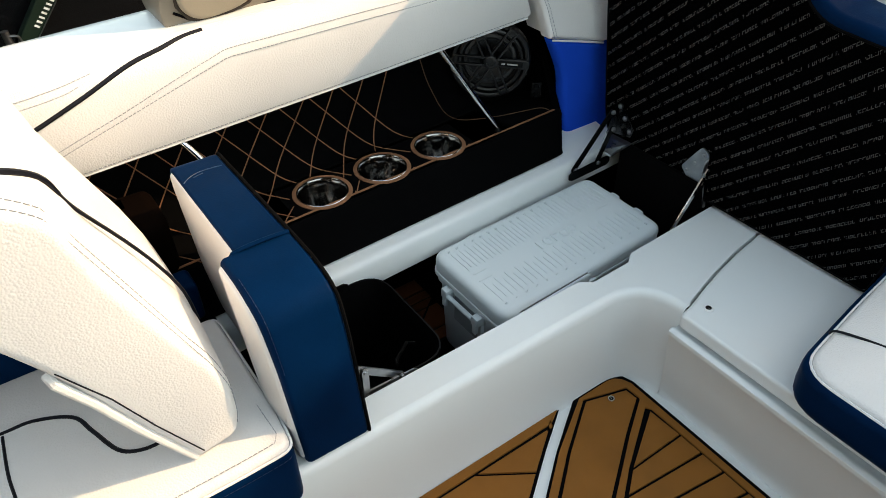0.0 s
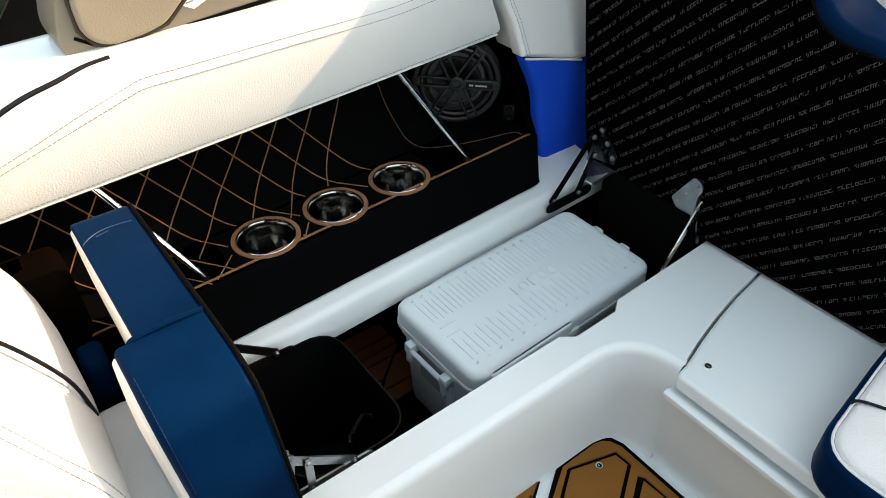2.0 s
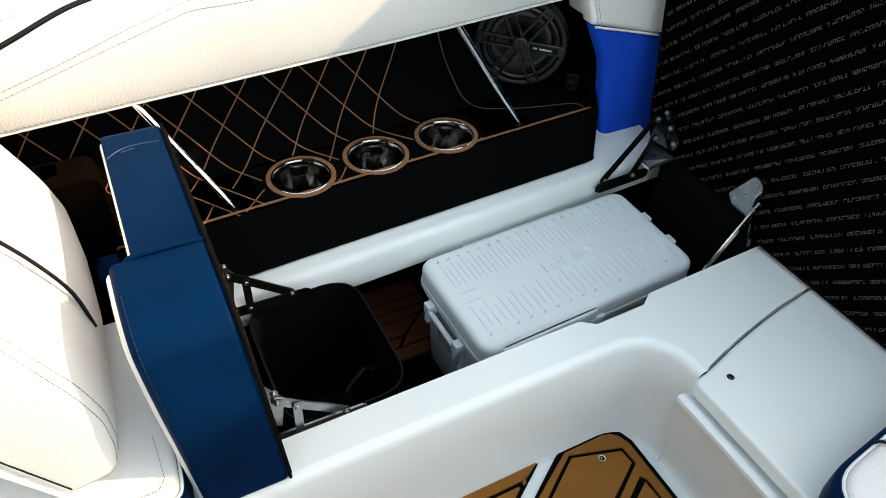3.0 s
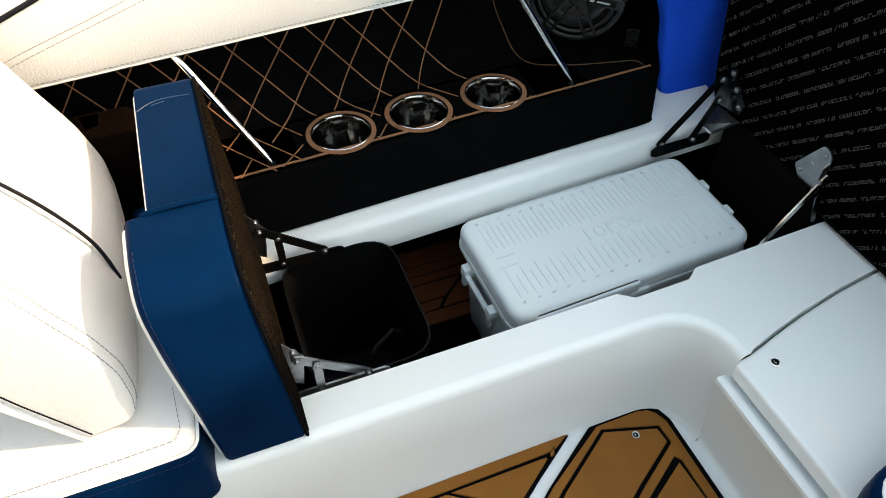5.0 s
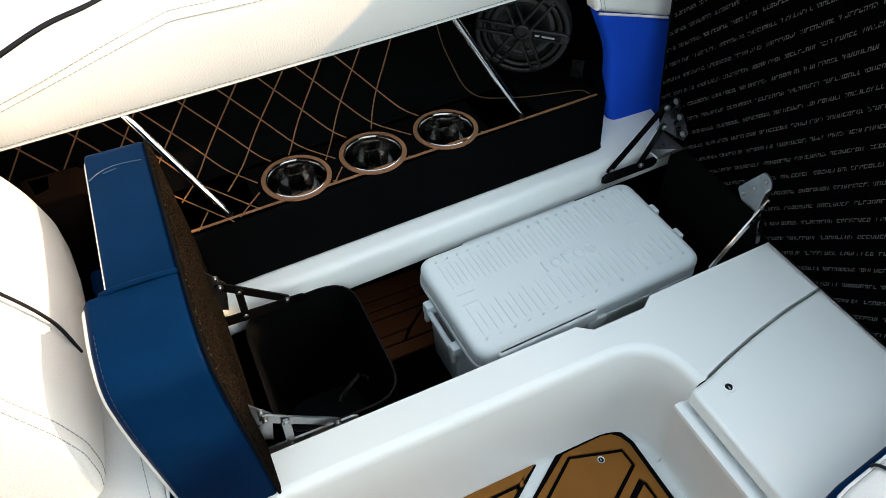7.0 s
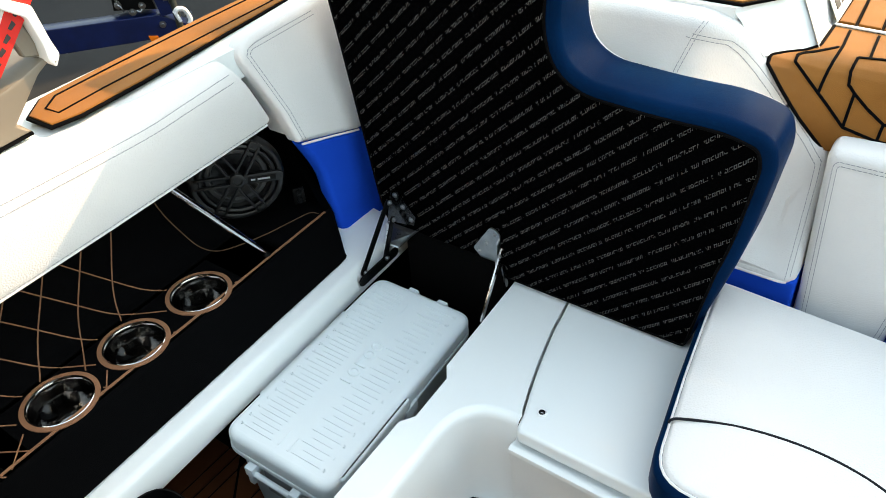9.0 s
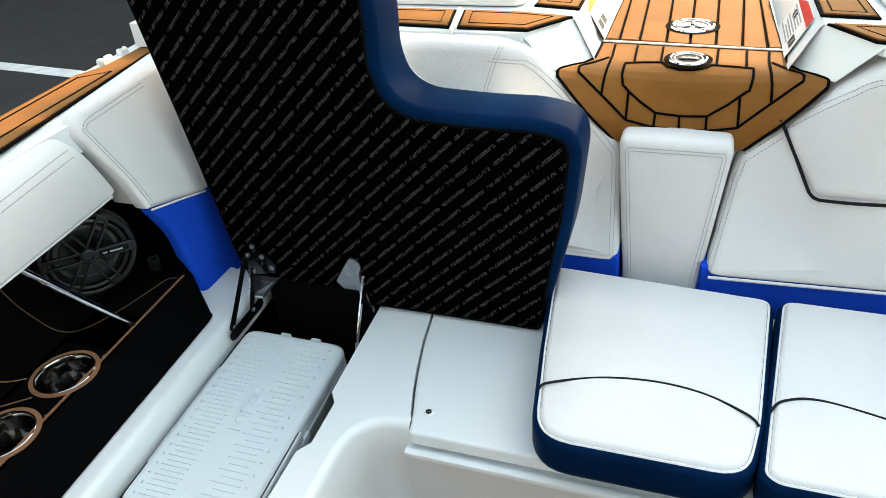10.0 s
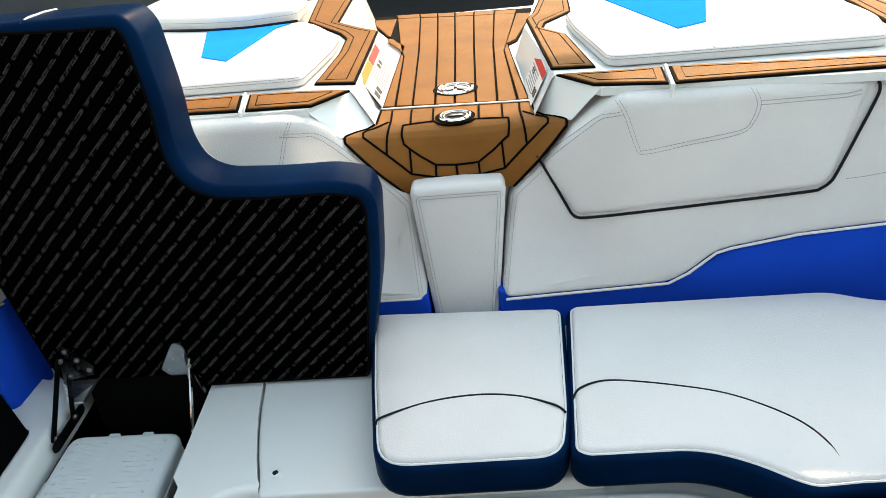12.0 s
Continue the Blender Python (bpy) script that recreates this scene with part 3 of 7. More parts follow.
# lines leaning aft and lines leaning forward: place at mid height, slope, lower end
for y0, k, s0 in ((0.601, 0.45, 0.10), (0.534, 0.57, 0.075), (0.461, 0.62, 0.10), (0.386, 0.74, 0.075), (0.308, 0.75, 0.085), (0.228, 0.75, 0.12), (0.150, 0.75, 0.12), (0.07, 0.75, 0.1), (-0.01, 0.75, 0.1)):
    line_on_shelf([(s, y0 + k * (s - 0.19)) for s in [s0 + (0.305 - s0) * j / 36 for j in range(37)]])
for y0, k, s0 in ((0.597, 0.80, 0.100), (0.528, 0.80, 0.062), (0.462, 0.78, 0.085), (0.394, 0.76, 0.050), (0.329, 0.74, 0.085), (0.268, 0.70, 0.06), (0.212, 0.70, 0.010), (0.163, 0.70, 0.004), (0.09, 0.70, 0.004), (0.02, 0.7, 0.004), (-0.05, 0.7, 0.004)):
    line_on_shelf([(s, y0 - k * (s - 0.19)) for s in [s0 + (0.305 - s0) * j / 36 for j in range(37)]])
for a, b in (((0.0077, 0.304), (0.055, 0.352)), ((0.010, 0.605), (0.030, 0.585)), ((0.010, 0.47), (0.030, 0.455)), ((0.010, 0.748), (0.026, 0.728)), ((0.008, 0.240), (0.045, 0.262)), ((0.012, 0.462), (0.045, 0.487))):
    line_on_shelf([(a[0] + (b[0] - a[0]) * j / 8, a[1] + (b[1] - a[1]) * j / 8) for j in range(9)])
bm = bmesh.new()
rim = [shelf_point(0.0125, y, 0.0003) for y in [-1.2, -0.4, 0.0, 0.25, 0.5, 0.75, 0.9, 0.983]]
ribbon([r[0] for r in rim], 0.0048, [r[1] for r in rim], 0.0012, bm)
part("teak_edge", bm, TEAKLINE, shelf, "teak coloured front edge line")
# outline of the speaker bay
bm = bmesh.new()
run = [shelf_point(s, y, 0.0003) for s, y in [(0.020, 0.972), (0.034, 0.968), (0.042, 0.955), (0.052, 0.92), (0.070, 0.86), (0.098, 0.80), (0.122, 0.778), (0.15, 0.766), (0.19, 0.752), (0.235, 0.735), (0.29, 0.722)]]
pts = smooth_path([r[0] for r in run], 4)
nrm = [r[1] for r in run for _ in range(4)][:len(pts) - 3]
nrm = nrm + [run[-1][1]] * (len(pts) - len(nrm))
ribbon(pts, 0.0019, nrm, 0.0010, bm)
part("bay_line", bm, mat("brown_foam_line", (0.10, 0.052, 0.028), 0.7, blotch=0.15), shelf, "brown outline of the speaker bay")


def cup_holder():
    th = thing("cup_holder", "polished stainless cup holder with a teak coloured ring in the shelf", "cup holder", (CUPS[0][0], CUPS[0][1], 0.301), "cup holders in the shelf")
    m = pose(CUPS[0][0], CUPS[0][1], 0.3012)
    part("ring", lathe([(0.0500, 0.0), (0.0500, 0.0016), (0.0575, 0.0016), (0.0575, 0.0)], m, 48), TEAKLINE, th, "teak coloured foam ring")
    part("lip", lathe([(0.0500, 0.0008), (0.0497, 0.0022), (0.0488, 0.0027), (0.0478, 0.0022), (0.0470, -0.001)], m, 48), CHROME, th, "polished chrome lip")
    part("cup", lathe([(0.0472, 0.0010), (0.0455, -0.002), (0.0430, -0.030), (0.0408, -0.064), (0.0385, -0.070), (0.0, -0.071)], m, 48), CUPSTEEL, th)
    bm = bmesh.new()
    for j in range(3):
        a = 0.6 + j * 2.094
        q = bmesh.new()
        box(-0.008, 0.008, 0.012, 0.036, -0.0706, -0.0672, 0.001, bm=q)
        join(bm, q, m @ pose(0, 0, 0, 0, 0, math.degrees(a)))
    part("rubber_pad", bm, PLASTIC, th, "black rubber pads")
    return th


cup = cup_holder()
for cx, cy in CUPS[1:]:
    copy_thing(cup, Matrix.Translation((cx, cy, 0.301)))


def strut(a, b):
    th = thing("support_bar", "polished chrome support bar between shelf and side bolster", "support bar", b, "chrome support bars")
    a, b = Vector(a), Vector(b)
    d = (b - a).normalized()
    w = Vector((0, 1, 0)) - d * d.y
    w.normalize()
    n = d.cross(w)
    secs = []
    for f, s in ((0, 1.0), (0.1, 1.0), (0.8, 0.95), (0.93, 0.75), (1.0, 0.3)):
        p = a.lerp(b, f)
        secs.append([p + w * (0.0062 * s * math.cos(t)) + n * (0.0042 * s * math.sin(t)) for t in [2 * math.pi * j / 12 for j in range(12)]])
    part("bar", loft(secs, True, True), CHROME, th)
    part("foot", lathe([(0.0, 0.004), (0.006, 0.004), (0.008, 0.0), (0.0, 0.0)], pose(b.x, b.y, b.z - 0.004), 16), PLASTIC, th)
    return th


strut((-1.085, 0.190, 0.475), (-0.998, 0.290, 0.305))
strut((-1.085, 0.700, 0.520), (-1.021, 0.824, 0.306))

# loudspeaker at the aft end of the bay
spk = thing("loudspeaker", "dark grey loudspeaker with a six spoked sport grille", "loudspeaker", (-1.10, 0.88, 0.42))
sc = Vector((-1.106, 0.864, 0.420))
sn = Vector((0.80, -0.56, 0.16)).normalized()
sm = frame_of(sc, sn.cross(Vector((0, 0, 1))) * -1, Vector((0, 0, 1)))
if (sm.to_3x3() @ Vector((0, 0, 1))).dot(sn) < 0:
    sm = frame_of(sc, sn.cross(Vector((0, 0, 1))), Vector((0, 0, 1)))
sm = sm @ Matrix.Scale(1.12, 4)
part("basket", lathe([(0.0, -0.020), (0.030, -0.018), (0.060, -0.006), (0.066, -0.004), (0.070, -0.012)], sm, 40), PLASTIC, spk)
part("cone", lathe([(0.020, -0.012), (0.034, -0.007), (0.040, -0.0065), (0.043, -0.010)], sm, 32), SPOKE, spk)
part("surround", lathe([(0.040, -0.008), (0.044, -0.004), (0.050, -0.005), (0.052, -0.009)], sm, 40), DARKGREY, spk, "grey rubber surround")
part("rim", lathe([(0.0665, -0.004), (0.067, 0.005), (0.070, 0.0065), (0.074, 0.0060), (0.0775, 0.001), (0.078, -0.012)], sm, 48), SPOKE, spk)
part("inner_rim", lathe([(0.0560, -0.002), (0.0565, 0.005), (0.0600, 0.0062), (0.0630, 0.0050), (0.0635, -0.002)], sm, 48), SPOKE, spk)
part("hub", lathe([(0.0, 0.0095), (0.007, 0.0095), (0.0075, 0.0125), (0.010, 0.0130), (0.013, 0.0115), (0.014, 0.002)], sm, 12), SPOKE, spk)
for j in range(6):
    q = bmesh.new()
    if j:
        for e in (-0.0078, 0.0078):
            box(0.010, 0.069, e - 0.0022, e + 0.0022, 0.003, 0.0100, 0.0012, q)
        box(0.062, 0.073, -0.010, 0.010, 0.002, 0.0085, 0.002, q)
    else:
        join(q, puff(fillet([(0.010, -0.0085), (0.066, -0.0095), (0.075, -0.006), (0.075, 0.006), (0.066, 0.0095), (0.010, 0.0085)], 0.004, 3), 0.003, 0.0105, 0.002, 0.001, seg=2))
    part("spoke", join(bmesh.new(), q, sm @ pose(0, 0, 0, 0, 0, 60 * j - 6)), SPOKE, spk)
bm = box(0.016, 0.062, -0.0050, 0.0050, 0.0100, 0.0118, 0.001)
badge = part("badge", join(bmesh.new(), bm, sm @ pose(0, 0, 0, 0, 0, -6)), PLASTIC, spk)
for x0, x1 in ((0.021, 0.028), (0.032, 0.052)):
    part("badge_mark", join(bmesh.new(), box(x0, x1, -0.0015, 0.0015, 0.0119, 0.0123), sm @ pose(0, 0, 0, 0, 0, -6)), LABELG, badge, "plain light bar on the badge")
sock = thing("socket_panel", "small black socket plate on the shelf end", "socket", (-1.05, 0.955, 0.335))
sm2 = frame_of((-1.062, 0.962, 0.340), (0.55, 0.83, 0), (0, 0, 1))
part("plate", join(bmesh.new(), box(-0.011, 0.011, -0.018, 0.018, 0, 0.004, 0.001), sm2), PLASTIC, sock)
for dz in (-0.009, 0.009):
    part("port", lathe([(0.0, 0.005), (0.004, 0.005), (0.0055, 0.0065), (0.0065, 0.004)], sm2 @ pose(0, dz, 0), 14), PLASTIC, sock)

# side bolster (padded coaming)
def zl(y):
    return 0.4655 + 0.042 * (y - 0.05) + 0.012 * max(0, y - 0.62)


def bolster_section(y, cut=0.0):
    z0 = zl(min(y, 0.94))
    zt = 0.640 + 0.012 * y
    prof = [(-1.105, z0 + 0.020), (-1.085, z0 + 0.006), (-1.074, z0), (-1.067, z0 + 0.004), (-1.0635, z0 + 0.014), (-1.060, z0 + 0.050), (-1.058, z0 + 0.085),
            (-1.0595, zt - 0.045), (-1.064, zt - 0.030), (-1.072, zt - 0.018), (-1.084, zt - 0.008), (-1.098, zt - 0.003), (-1.112, zt - 0.0035), (-1.130, zt - 0.006), (-1.140, zt - 0.02)]
    return [(x, y + (cut if cut == 0 else -(z - 0.50) * 0.42 * cut), z) for x, z in prof]


def bolster_x(y, z):
    """The bolster's inboard skin at a height."""
    best = -1.14
    sec = bolster_section(y)
    for (xa, _, za), (xb, _, zb) in zip(sec[2:], sec[3:]):
        if min(za, zb) <= z <= max(za, zb) and abs(zb - za) > 1e-6:
            best = max(best, xa + (xb - xa) * (z - za) / (zb - za))
    return best


bolster = thing("side_bolster", "white grained vinyl padded side bolster with double stitching", "bolster", (-1.08, 0.3, 0.5))
ysb = [-1.3, -0.8, -0.4, -0.1, 0.1, 0.3, 0.5, 0.7, 0.82]
secs = [bolster_section(y) for y in ysb]
for y, sh in ((0.905, 0.0), (0.925, 0.002), (0.937, 0.006), (0.943, 0.014)):
    s = bolster_section(y, 1.0)
    c = Vector((-1.10, 0, 0.57))
    secs.append([(x + (c.x - x) * sh * 6, yy, z + (c.z - z) * sh * 5) for x, yy, z in s])
bm = loft(secs)
bm.faces.new([v for v in bm.verts[-15:]])
pad = part("pad", bm, VINYL, bolster)
bm = bmesh.new()
for k, up in ((0, 0.0), (1, 1.0)):
    low_ = [(-0.079, 0.484), (0.014, 0.519), (0.119, 0.552), (0.205, 0.578), (0.275, 0.5985), (0.300, 0.604), (0.36, 0.6045), (0.52, 0.606), (0.69, 0.607), (0.78, 0.614), (0.880, 0.622)]
    pts = []
    for y, z in low_:
        z += up * (0.013 if y > 0.2 else 0.010) - 0.008
        pts.append((bolster_x(y, z) + 0.0006, y, z))
    dashes(smooth_path(pts, 5), bm=bm)
part("face_stitching", bm, THREAD, bolster, "double row of grey stitching")
bm = bmesh.new()
for k in (0.0, 0.011):
    dashes(smooth_path([(bolster_x(y, z - k) + 0.0008, y, z - k) for y, z in ((-0.20, 0.606), (-0.031, 0.6085), (0.043, 0.6135), (0.10 - k * 2, 0.622))], 5), bm=bm)
part("upper_stitching", bm, THREAD, bolster, "double row of grey stitching")
bm = bmesh.new()
dashes([(-1.0605, y, zl(y) + 0.010) for y in (-0.6, 0.0, 0.3, 0.6, 0.92)], bm=bm)
part("lower_stitching", bm, THREAD, bolster, "row of grey stitching")
part("welt", tube([(-1.0690, y, zl(y) + 0.0015) for y in (-1.2, -0.4, 0.0, 0.3, 0.6, 0.93)], 0.0022, 8), WHITETHREAD, bolster, "white welt along the lower edge")
pp = [(-0.10, 0.522), (-0.02, 0.558), (0.02, 0.573), (0.078, 0.595), (0.129, 0.614), (0.160, 0.6225)]
part("piping", tube(smooth_path([(bolster_x(y, z), y, z) for y, z in pp] + [(-1.0770, 0.198, 0.6285), (-1.086, 0.237, 0.6345), (-1.090, 0.272, 0.6365)], 5), 0.0036, 8), PIPING, bolster, "black piping seam")

# gunwale and hull side
gun = thing("gunwale", "white gelcoat gunwale with a teak foam strip", "gunwale", (-1.2, 0.5, 0.6), kind="structure")
secs = []
for y in (-2.5, -0.5, 0.3, 0.8, 1.3, 1.8, 2.3):
    o = -0.10 * max(0, y - 1.25) ** 2
    zt = 0.636 + 0.014 * y
    secs.append([(x + o * -1 * 0.3 - 0.05 * (y - 0.5) * (x < -1.15), y, z) for x, z in
                 [(-1.09, zt - 0.05), (-1.095, zt), (-1.14, zt + 0.002), (-1.215, zt + 0.004), (-1.235, zt), (-1.25, zt - 0.015), (-1.262, zt - 0.06), (-1.28, zt - 0.25), (-1.24, 0.0), (-1.1, -0.35), (-0.8, -0.5)]])
part("deck_edge", loft(secs), GEL, gun)


def foam_strip(name, poly, z0, parent, inner_d=0.018, label="", planks=None):
    """A foam pad: black underlayer with a bevelled teak face and a routed black line."""
    th = part(name, puff(poly, z0, z0 + 0.0045, 0.001, 0.0005, seg=1), GROOVE, parent, label)
    q = inset(ccw(poly), 0.0052)
    part("face", puff(q, z0 + 0.002, z0 + 0.0068, 0.0012, 0.0005, seg=2), TEAK, th)
    if inner_d:
        w = inset(ccw(poly), inner_d)
        part("line", tube([(x, y, z0 + 0.0064) for x, y in w], 0.0016, 4, closed=True), GROOVE, th)
    return th


def foam_lines(pts_list, z, parent, r=0.0016):
    bm = bmesh.new()
    for pts in pts_list:
        tube([(x, y, z) for x, y in pts], r, 5, bm)
    return part("routed_line", bm, GROOVE, parent)


foam_strip("foam_strip", [(-1.104, 0.590), (-1.164, 0.588), (-1.206, 0.632), (-1.225, 0.755), (-1.246, 0.945), (-1.260, 1.115), (-1.236, 1.178), (-1.243, 1.32), (-1.26, 1.75), (-1.24, 1.75), (-1.196, 1.32), (-1.187, 1.244), (-1.144, 0.955), (-1.111, 0.756), (-1.097, 0.635)], 0.6525, gun, 0.0, "teak coloured foam strip on the gunwale")
foam_lines([[(-1.143, 0.700), (-1.190, 1.145), (-1.237, 1.103), (-1.218, 0.90), (-1.202, 0.760), (-1.187, 0.650), (-1.160, 0.618), (-1.130, 0.620), (-1.143, 0.700)]], 0.6590, gun, 0.0020)
# white pull-up cleats beside the strip
for y, l, x in ((1.192, 0.040, -1.244), (1.250, 0.026, -1.248), (1.330, 0.036, -1.252)):
    cl_ = thing("deck_cleat", "small white moulded cleat on the gunwale edge", "cleat", (x, y, 0.655), "gunwale cleats")
    bm = puff(fillet([(x - 0.008, y - l * 0.5), (x + 0.008, y - l * 0.42), (x + 0.007, y + l * 0.5), (x - 0.008, y + l * 0.5)], 0.006, 3), 0.640, 0.6715, 0.007, 0.002)
    part("horn", bm, GEL, cl_)
    bolt_z = 0.6712
    part("screw", lathe([(0.0, 0.0015), (0.004, 0.001), (0.0045, 0.0)], pose(x, y - l * 0.15, bolt_z), 10), GROOVE, cl_, "dark screw head")

# padded corner post
post = thing("corner_pad", "white and royal blue vinyl padded corner panel", "corner pad", (-1.04, 1.02, 0.22))


def pad_x(z, d=0.0):
    """The corner pad's face leans outboard towards its top."""
    return -1.0125 - 0.34 * max(0.0, z - 0.455) + d


wp = fillet([(0.946, 0.530), (0.9535, 0.472), (1.105, 0.430), (1.19, 0.43), (1.19, 0.676), (0.935, 0.664), (0.910, 0.640)], [0.01, 0.002, 0.002, 0, 0, 0.02, 0.02])
bm = puff(wp, -1.046, -1.012, 0.010, 0.004, "yz")
for v in bm.verts:
    v.co.x += pad_x(v.co.z) + 1.0125
part("upper_pad", bm, VINYL, post, "white vinyl upper pad")
bm = puff([(0.952, 0.530), (0.962, 0.474), (1.105, 0.434), (1.185, 0.434), (1.185, 0.646), (0.935, 0.646), (0.918, 0.636)], -1.10, -1.044, 0.002, 0.002, "yz", seg=1)
for v in bm.verts:
    v.co.x += pad_x(v.co.z) + 1.0125
part("backing", bm, VINYL, post)
bp = fillet([(0.956, 0.4690), (1.105, 0.4285), (1.165, 0.420), (1.165, 0.205), (1.140, 0.192), (1.048, 0.204), (1.018, 0.235), (1.008, 0.31), (0.999, 0.385)], [0.004, 0, 0, 0.012, 0.012, 0.012, 0.02, 0.03, 0.03], 3)
part("lower_pad", puff(bp, -1.045, -1.0165, 0.012, 0.002, "yz", seg=4), BLUE, post, "royal blue vinyl lower pad")
part("welt", tube([(-1.0135, 0.954, 0.472), (-1.0125, 1.03, 0.4515), (-1.0125, 1.105, 0.4298)], 0.0022, 6), WHITETHREAD, post)
bm = bmesh.new()
for d in (0.008, 0.015):
    dashes([(pad_x(z, 0.0008), y, z) for y, z in ((0.9545 + d, 0.474), (0.947 + d, 0.530), (0.917 + d, 0.638), (0.926 + d, 0.652 - d * 0.5), (0.945 + d, 0.660 - d), (1.10, 0.667 - d))], bm=bm)
part("stitching", bm, THREAD, post, "double row of grey stitching")

# ---------------------------------------------------------------- things in and beside the locker

# drinks cooler
cooler = thing("cooler_box", "pale grey plastic cooler box with a ruler lid", "cooler box", (-0.78, 0.775, -0.075))
CM = pose(-0.7795, 0.771, 0.186, 0, 3, 2.6) @ pose(0, 0, -0.181)
LW, LL = 0.218, 0.436


def rrect(w, l, r, n=6):
    return fillet([(-w / 2, -l / 2), (w / 2, -l / 2), (w / 2, l / 2), (-w / 2, l / 2)], r, n)


def cool(name, bm, material=COOLER, parent=cooler, label=""):
    return part(name, join(bmesh.new(), bm, CM), material, parent, label)


bm = loft([[(x, y, z) for x, y in rrect(w, l, r)] for w, l, r, z in
           [(0.178, 0.388, 0.02, -0.0645), (0.182, 0.392, 0.022, -0.060), (0.198, 0.412, 0.024, 0.09), (0.200, 0.414, 0.024, 0.118), (0.211, 0.427, 0.026, 0.121), (0.212, 0.428, 0.026, 0.134), (0.205, 0.42, 0.022, 0.1355)]], True, True)
cool("body", bm)
lidp = rrect(LW, LL, 0.030, 8)
bm = puff(lidp, 0.1415, 0.1812, 0.013, 0.002, seg=5, crown=0)
lid_ob = cool("lid", bm)
# lower lip of the lid, and the long bulges of its rim
cool("lid_lip", puff(rrect(LW + 0.003, LL + 0.003, 0.031, 8), 0.1365, 0.1480, 0.003, 0.002, seg=3), COOLER, lid_ob)
for sx, ya, yb in ((-1, -0.125, 0.105), (1, -0.182, -0.004)):
    pl = [(sx * LW / 2 - sx * 0.006, ya - 0.010), (sx * (LW / 2 + 0.0045), ya), (sx * (LW / 2 + 0.0045), yb), (sx * LW / 2 - sx * 0.006, yb + 0.005)]
    cool("lid_flange", puff(pl, 0.143, 0.1745, 0.006, 0.002, seg=3), COOLER, lid_ob)
# ruler marks: inches beside the near edge, centimetres beside the far one
for i in range(31):
    y = -0.1905 + 0.0127 * i
    cool("inch_mark", box(0.018 + (0.012 if i % 2 else 0.0), 0.072 - (0.004 if i % 2 else 0), y - 0.0008, y + 0.0008, 0.1808, 0.1828), COOLER, lid_ob)
for i in range(39):
    y = -0.190 + 0.010 * i
    cool("centimetre_mark", box(-0.080 + (0.0 if i % 2 == 0 else 0.006), -0.026 - (0.0 if i % 2 == 0 else 0.004), y - 0.0008, y + 0.0008, 0.1808, 0.1828), COOLER, lid_ob)
for i in range(16):
    me = letters(str(i), 0.0088, CM @ pose(0.0815, -0.1905 + 0.0254 * i, 0.1818, 0, 0, 12), 0.0014)
    part("numeral", me, COOLER, lid_ob)
for i in range(20):
    me = letters(str(2 * i), 0.0078, CM @ pose(-0.0878, -0.190 + 0.020 * i, 0.1818, 0, 0, 12), 0.0014)
    part("numeral", me, COOLER, lid_ob)
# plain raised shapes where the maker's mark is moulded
bm = bmesh.new()
for j, y in enumerate((-0.034, -0.017, 0.0, 0.017, 0.034)):
    if j == 0:
        box(-0.0075, 0.0075, y - 0.0018, y + 0.0018, 0.181, 0.1832, 0.0006, bm)
    elif j == 2:
        box(-0.0075, -0.0042, y - 0.006, y + 0.006, 0.181, 0.1832, 0.0006, bm)
        box(-0.0075, 0.0075, y - 0.006, y - 0.003, 0.181, 0.1832, 0.0006, bm)
    else:
        tube([(0.0062 * math.cos(a), y + 0.0062 * math.sin(a), 0.1815) for a in [2 * math.pi * q / 16 for q in range(16)]], 0.0017, 6, bm, True)
m2 = bmesh.new()
join(m2, bm, pose(0.002, 0.012, -0.0908) @ Matrix.Scale(1.5, 4, (1, 0, 0)) @ Matrix.Scale(1.35, 4, (0, 1, 0)) @ Matrix.Scale(1.5, 4, (0, 0, 1)))
cool("moulded_mark", m2, COOLER, lid_ob, "plain raised rings and bars")
for x0, x1, y, w in ((-0.012, -0.0095, -0.176, 0.030), (-0.012, -0.0095, 0.158, 0.030), (0.0085, 0.011, -0.179, 0.028)):
    cool("caption_bar", box(x0, x1, y - w / 2, y + w / 2, 0.1813, 0.1828), COOLER, lid_ob)
# latch at the middle of the long side and hinge knuckles at the far end
cool("latch", box(LW / 2 - 0.002, LW / 2 + 0.006, -0.018, 0.018, 0.118, 0.152, 0.003), COOLER)
for x in (-0.030, 0.036):
    cool("hinge", box(x - 0.011, x + 0.011, LL / 2 - 0.002, LL / 2 + 0.011, 0.150, 0.172, 0.003), COOLER)
# bail handle on the near end
handle = cool("handle", tube([(-0.046, -0.2255, 0.119), (0.040, -0.2255, 0.119)], 0.0050, 10), COOLER)
for x in (-0.050, 0.042):
    cool("pivot", box(x - 0.009, x + 0.009, -0.2310, -0.204, 0.111, 0.133, 0.003), COOLER, handle)
    cool("hook", box(x - 0.0055, x + 0.0055, -0.2300, -0.2215, 0.090, 0.114, 0.002), COOLER, handle)
cool("rib", box(0.036, 0.046, -0.2150, -0.2000, -0.05, 0.110, 0.003), COOLER)
# raised block in darker plastic paints the shade of a grip hollow
cool("recess_shade", box(-0.044, 0.030, -0.2085, -0.2000, 0.045, 0.112, 0.004), mat("cooler_shade_plastic", (0.33, 0.36, 0.37), 0.5), cooler)

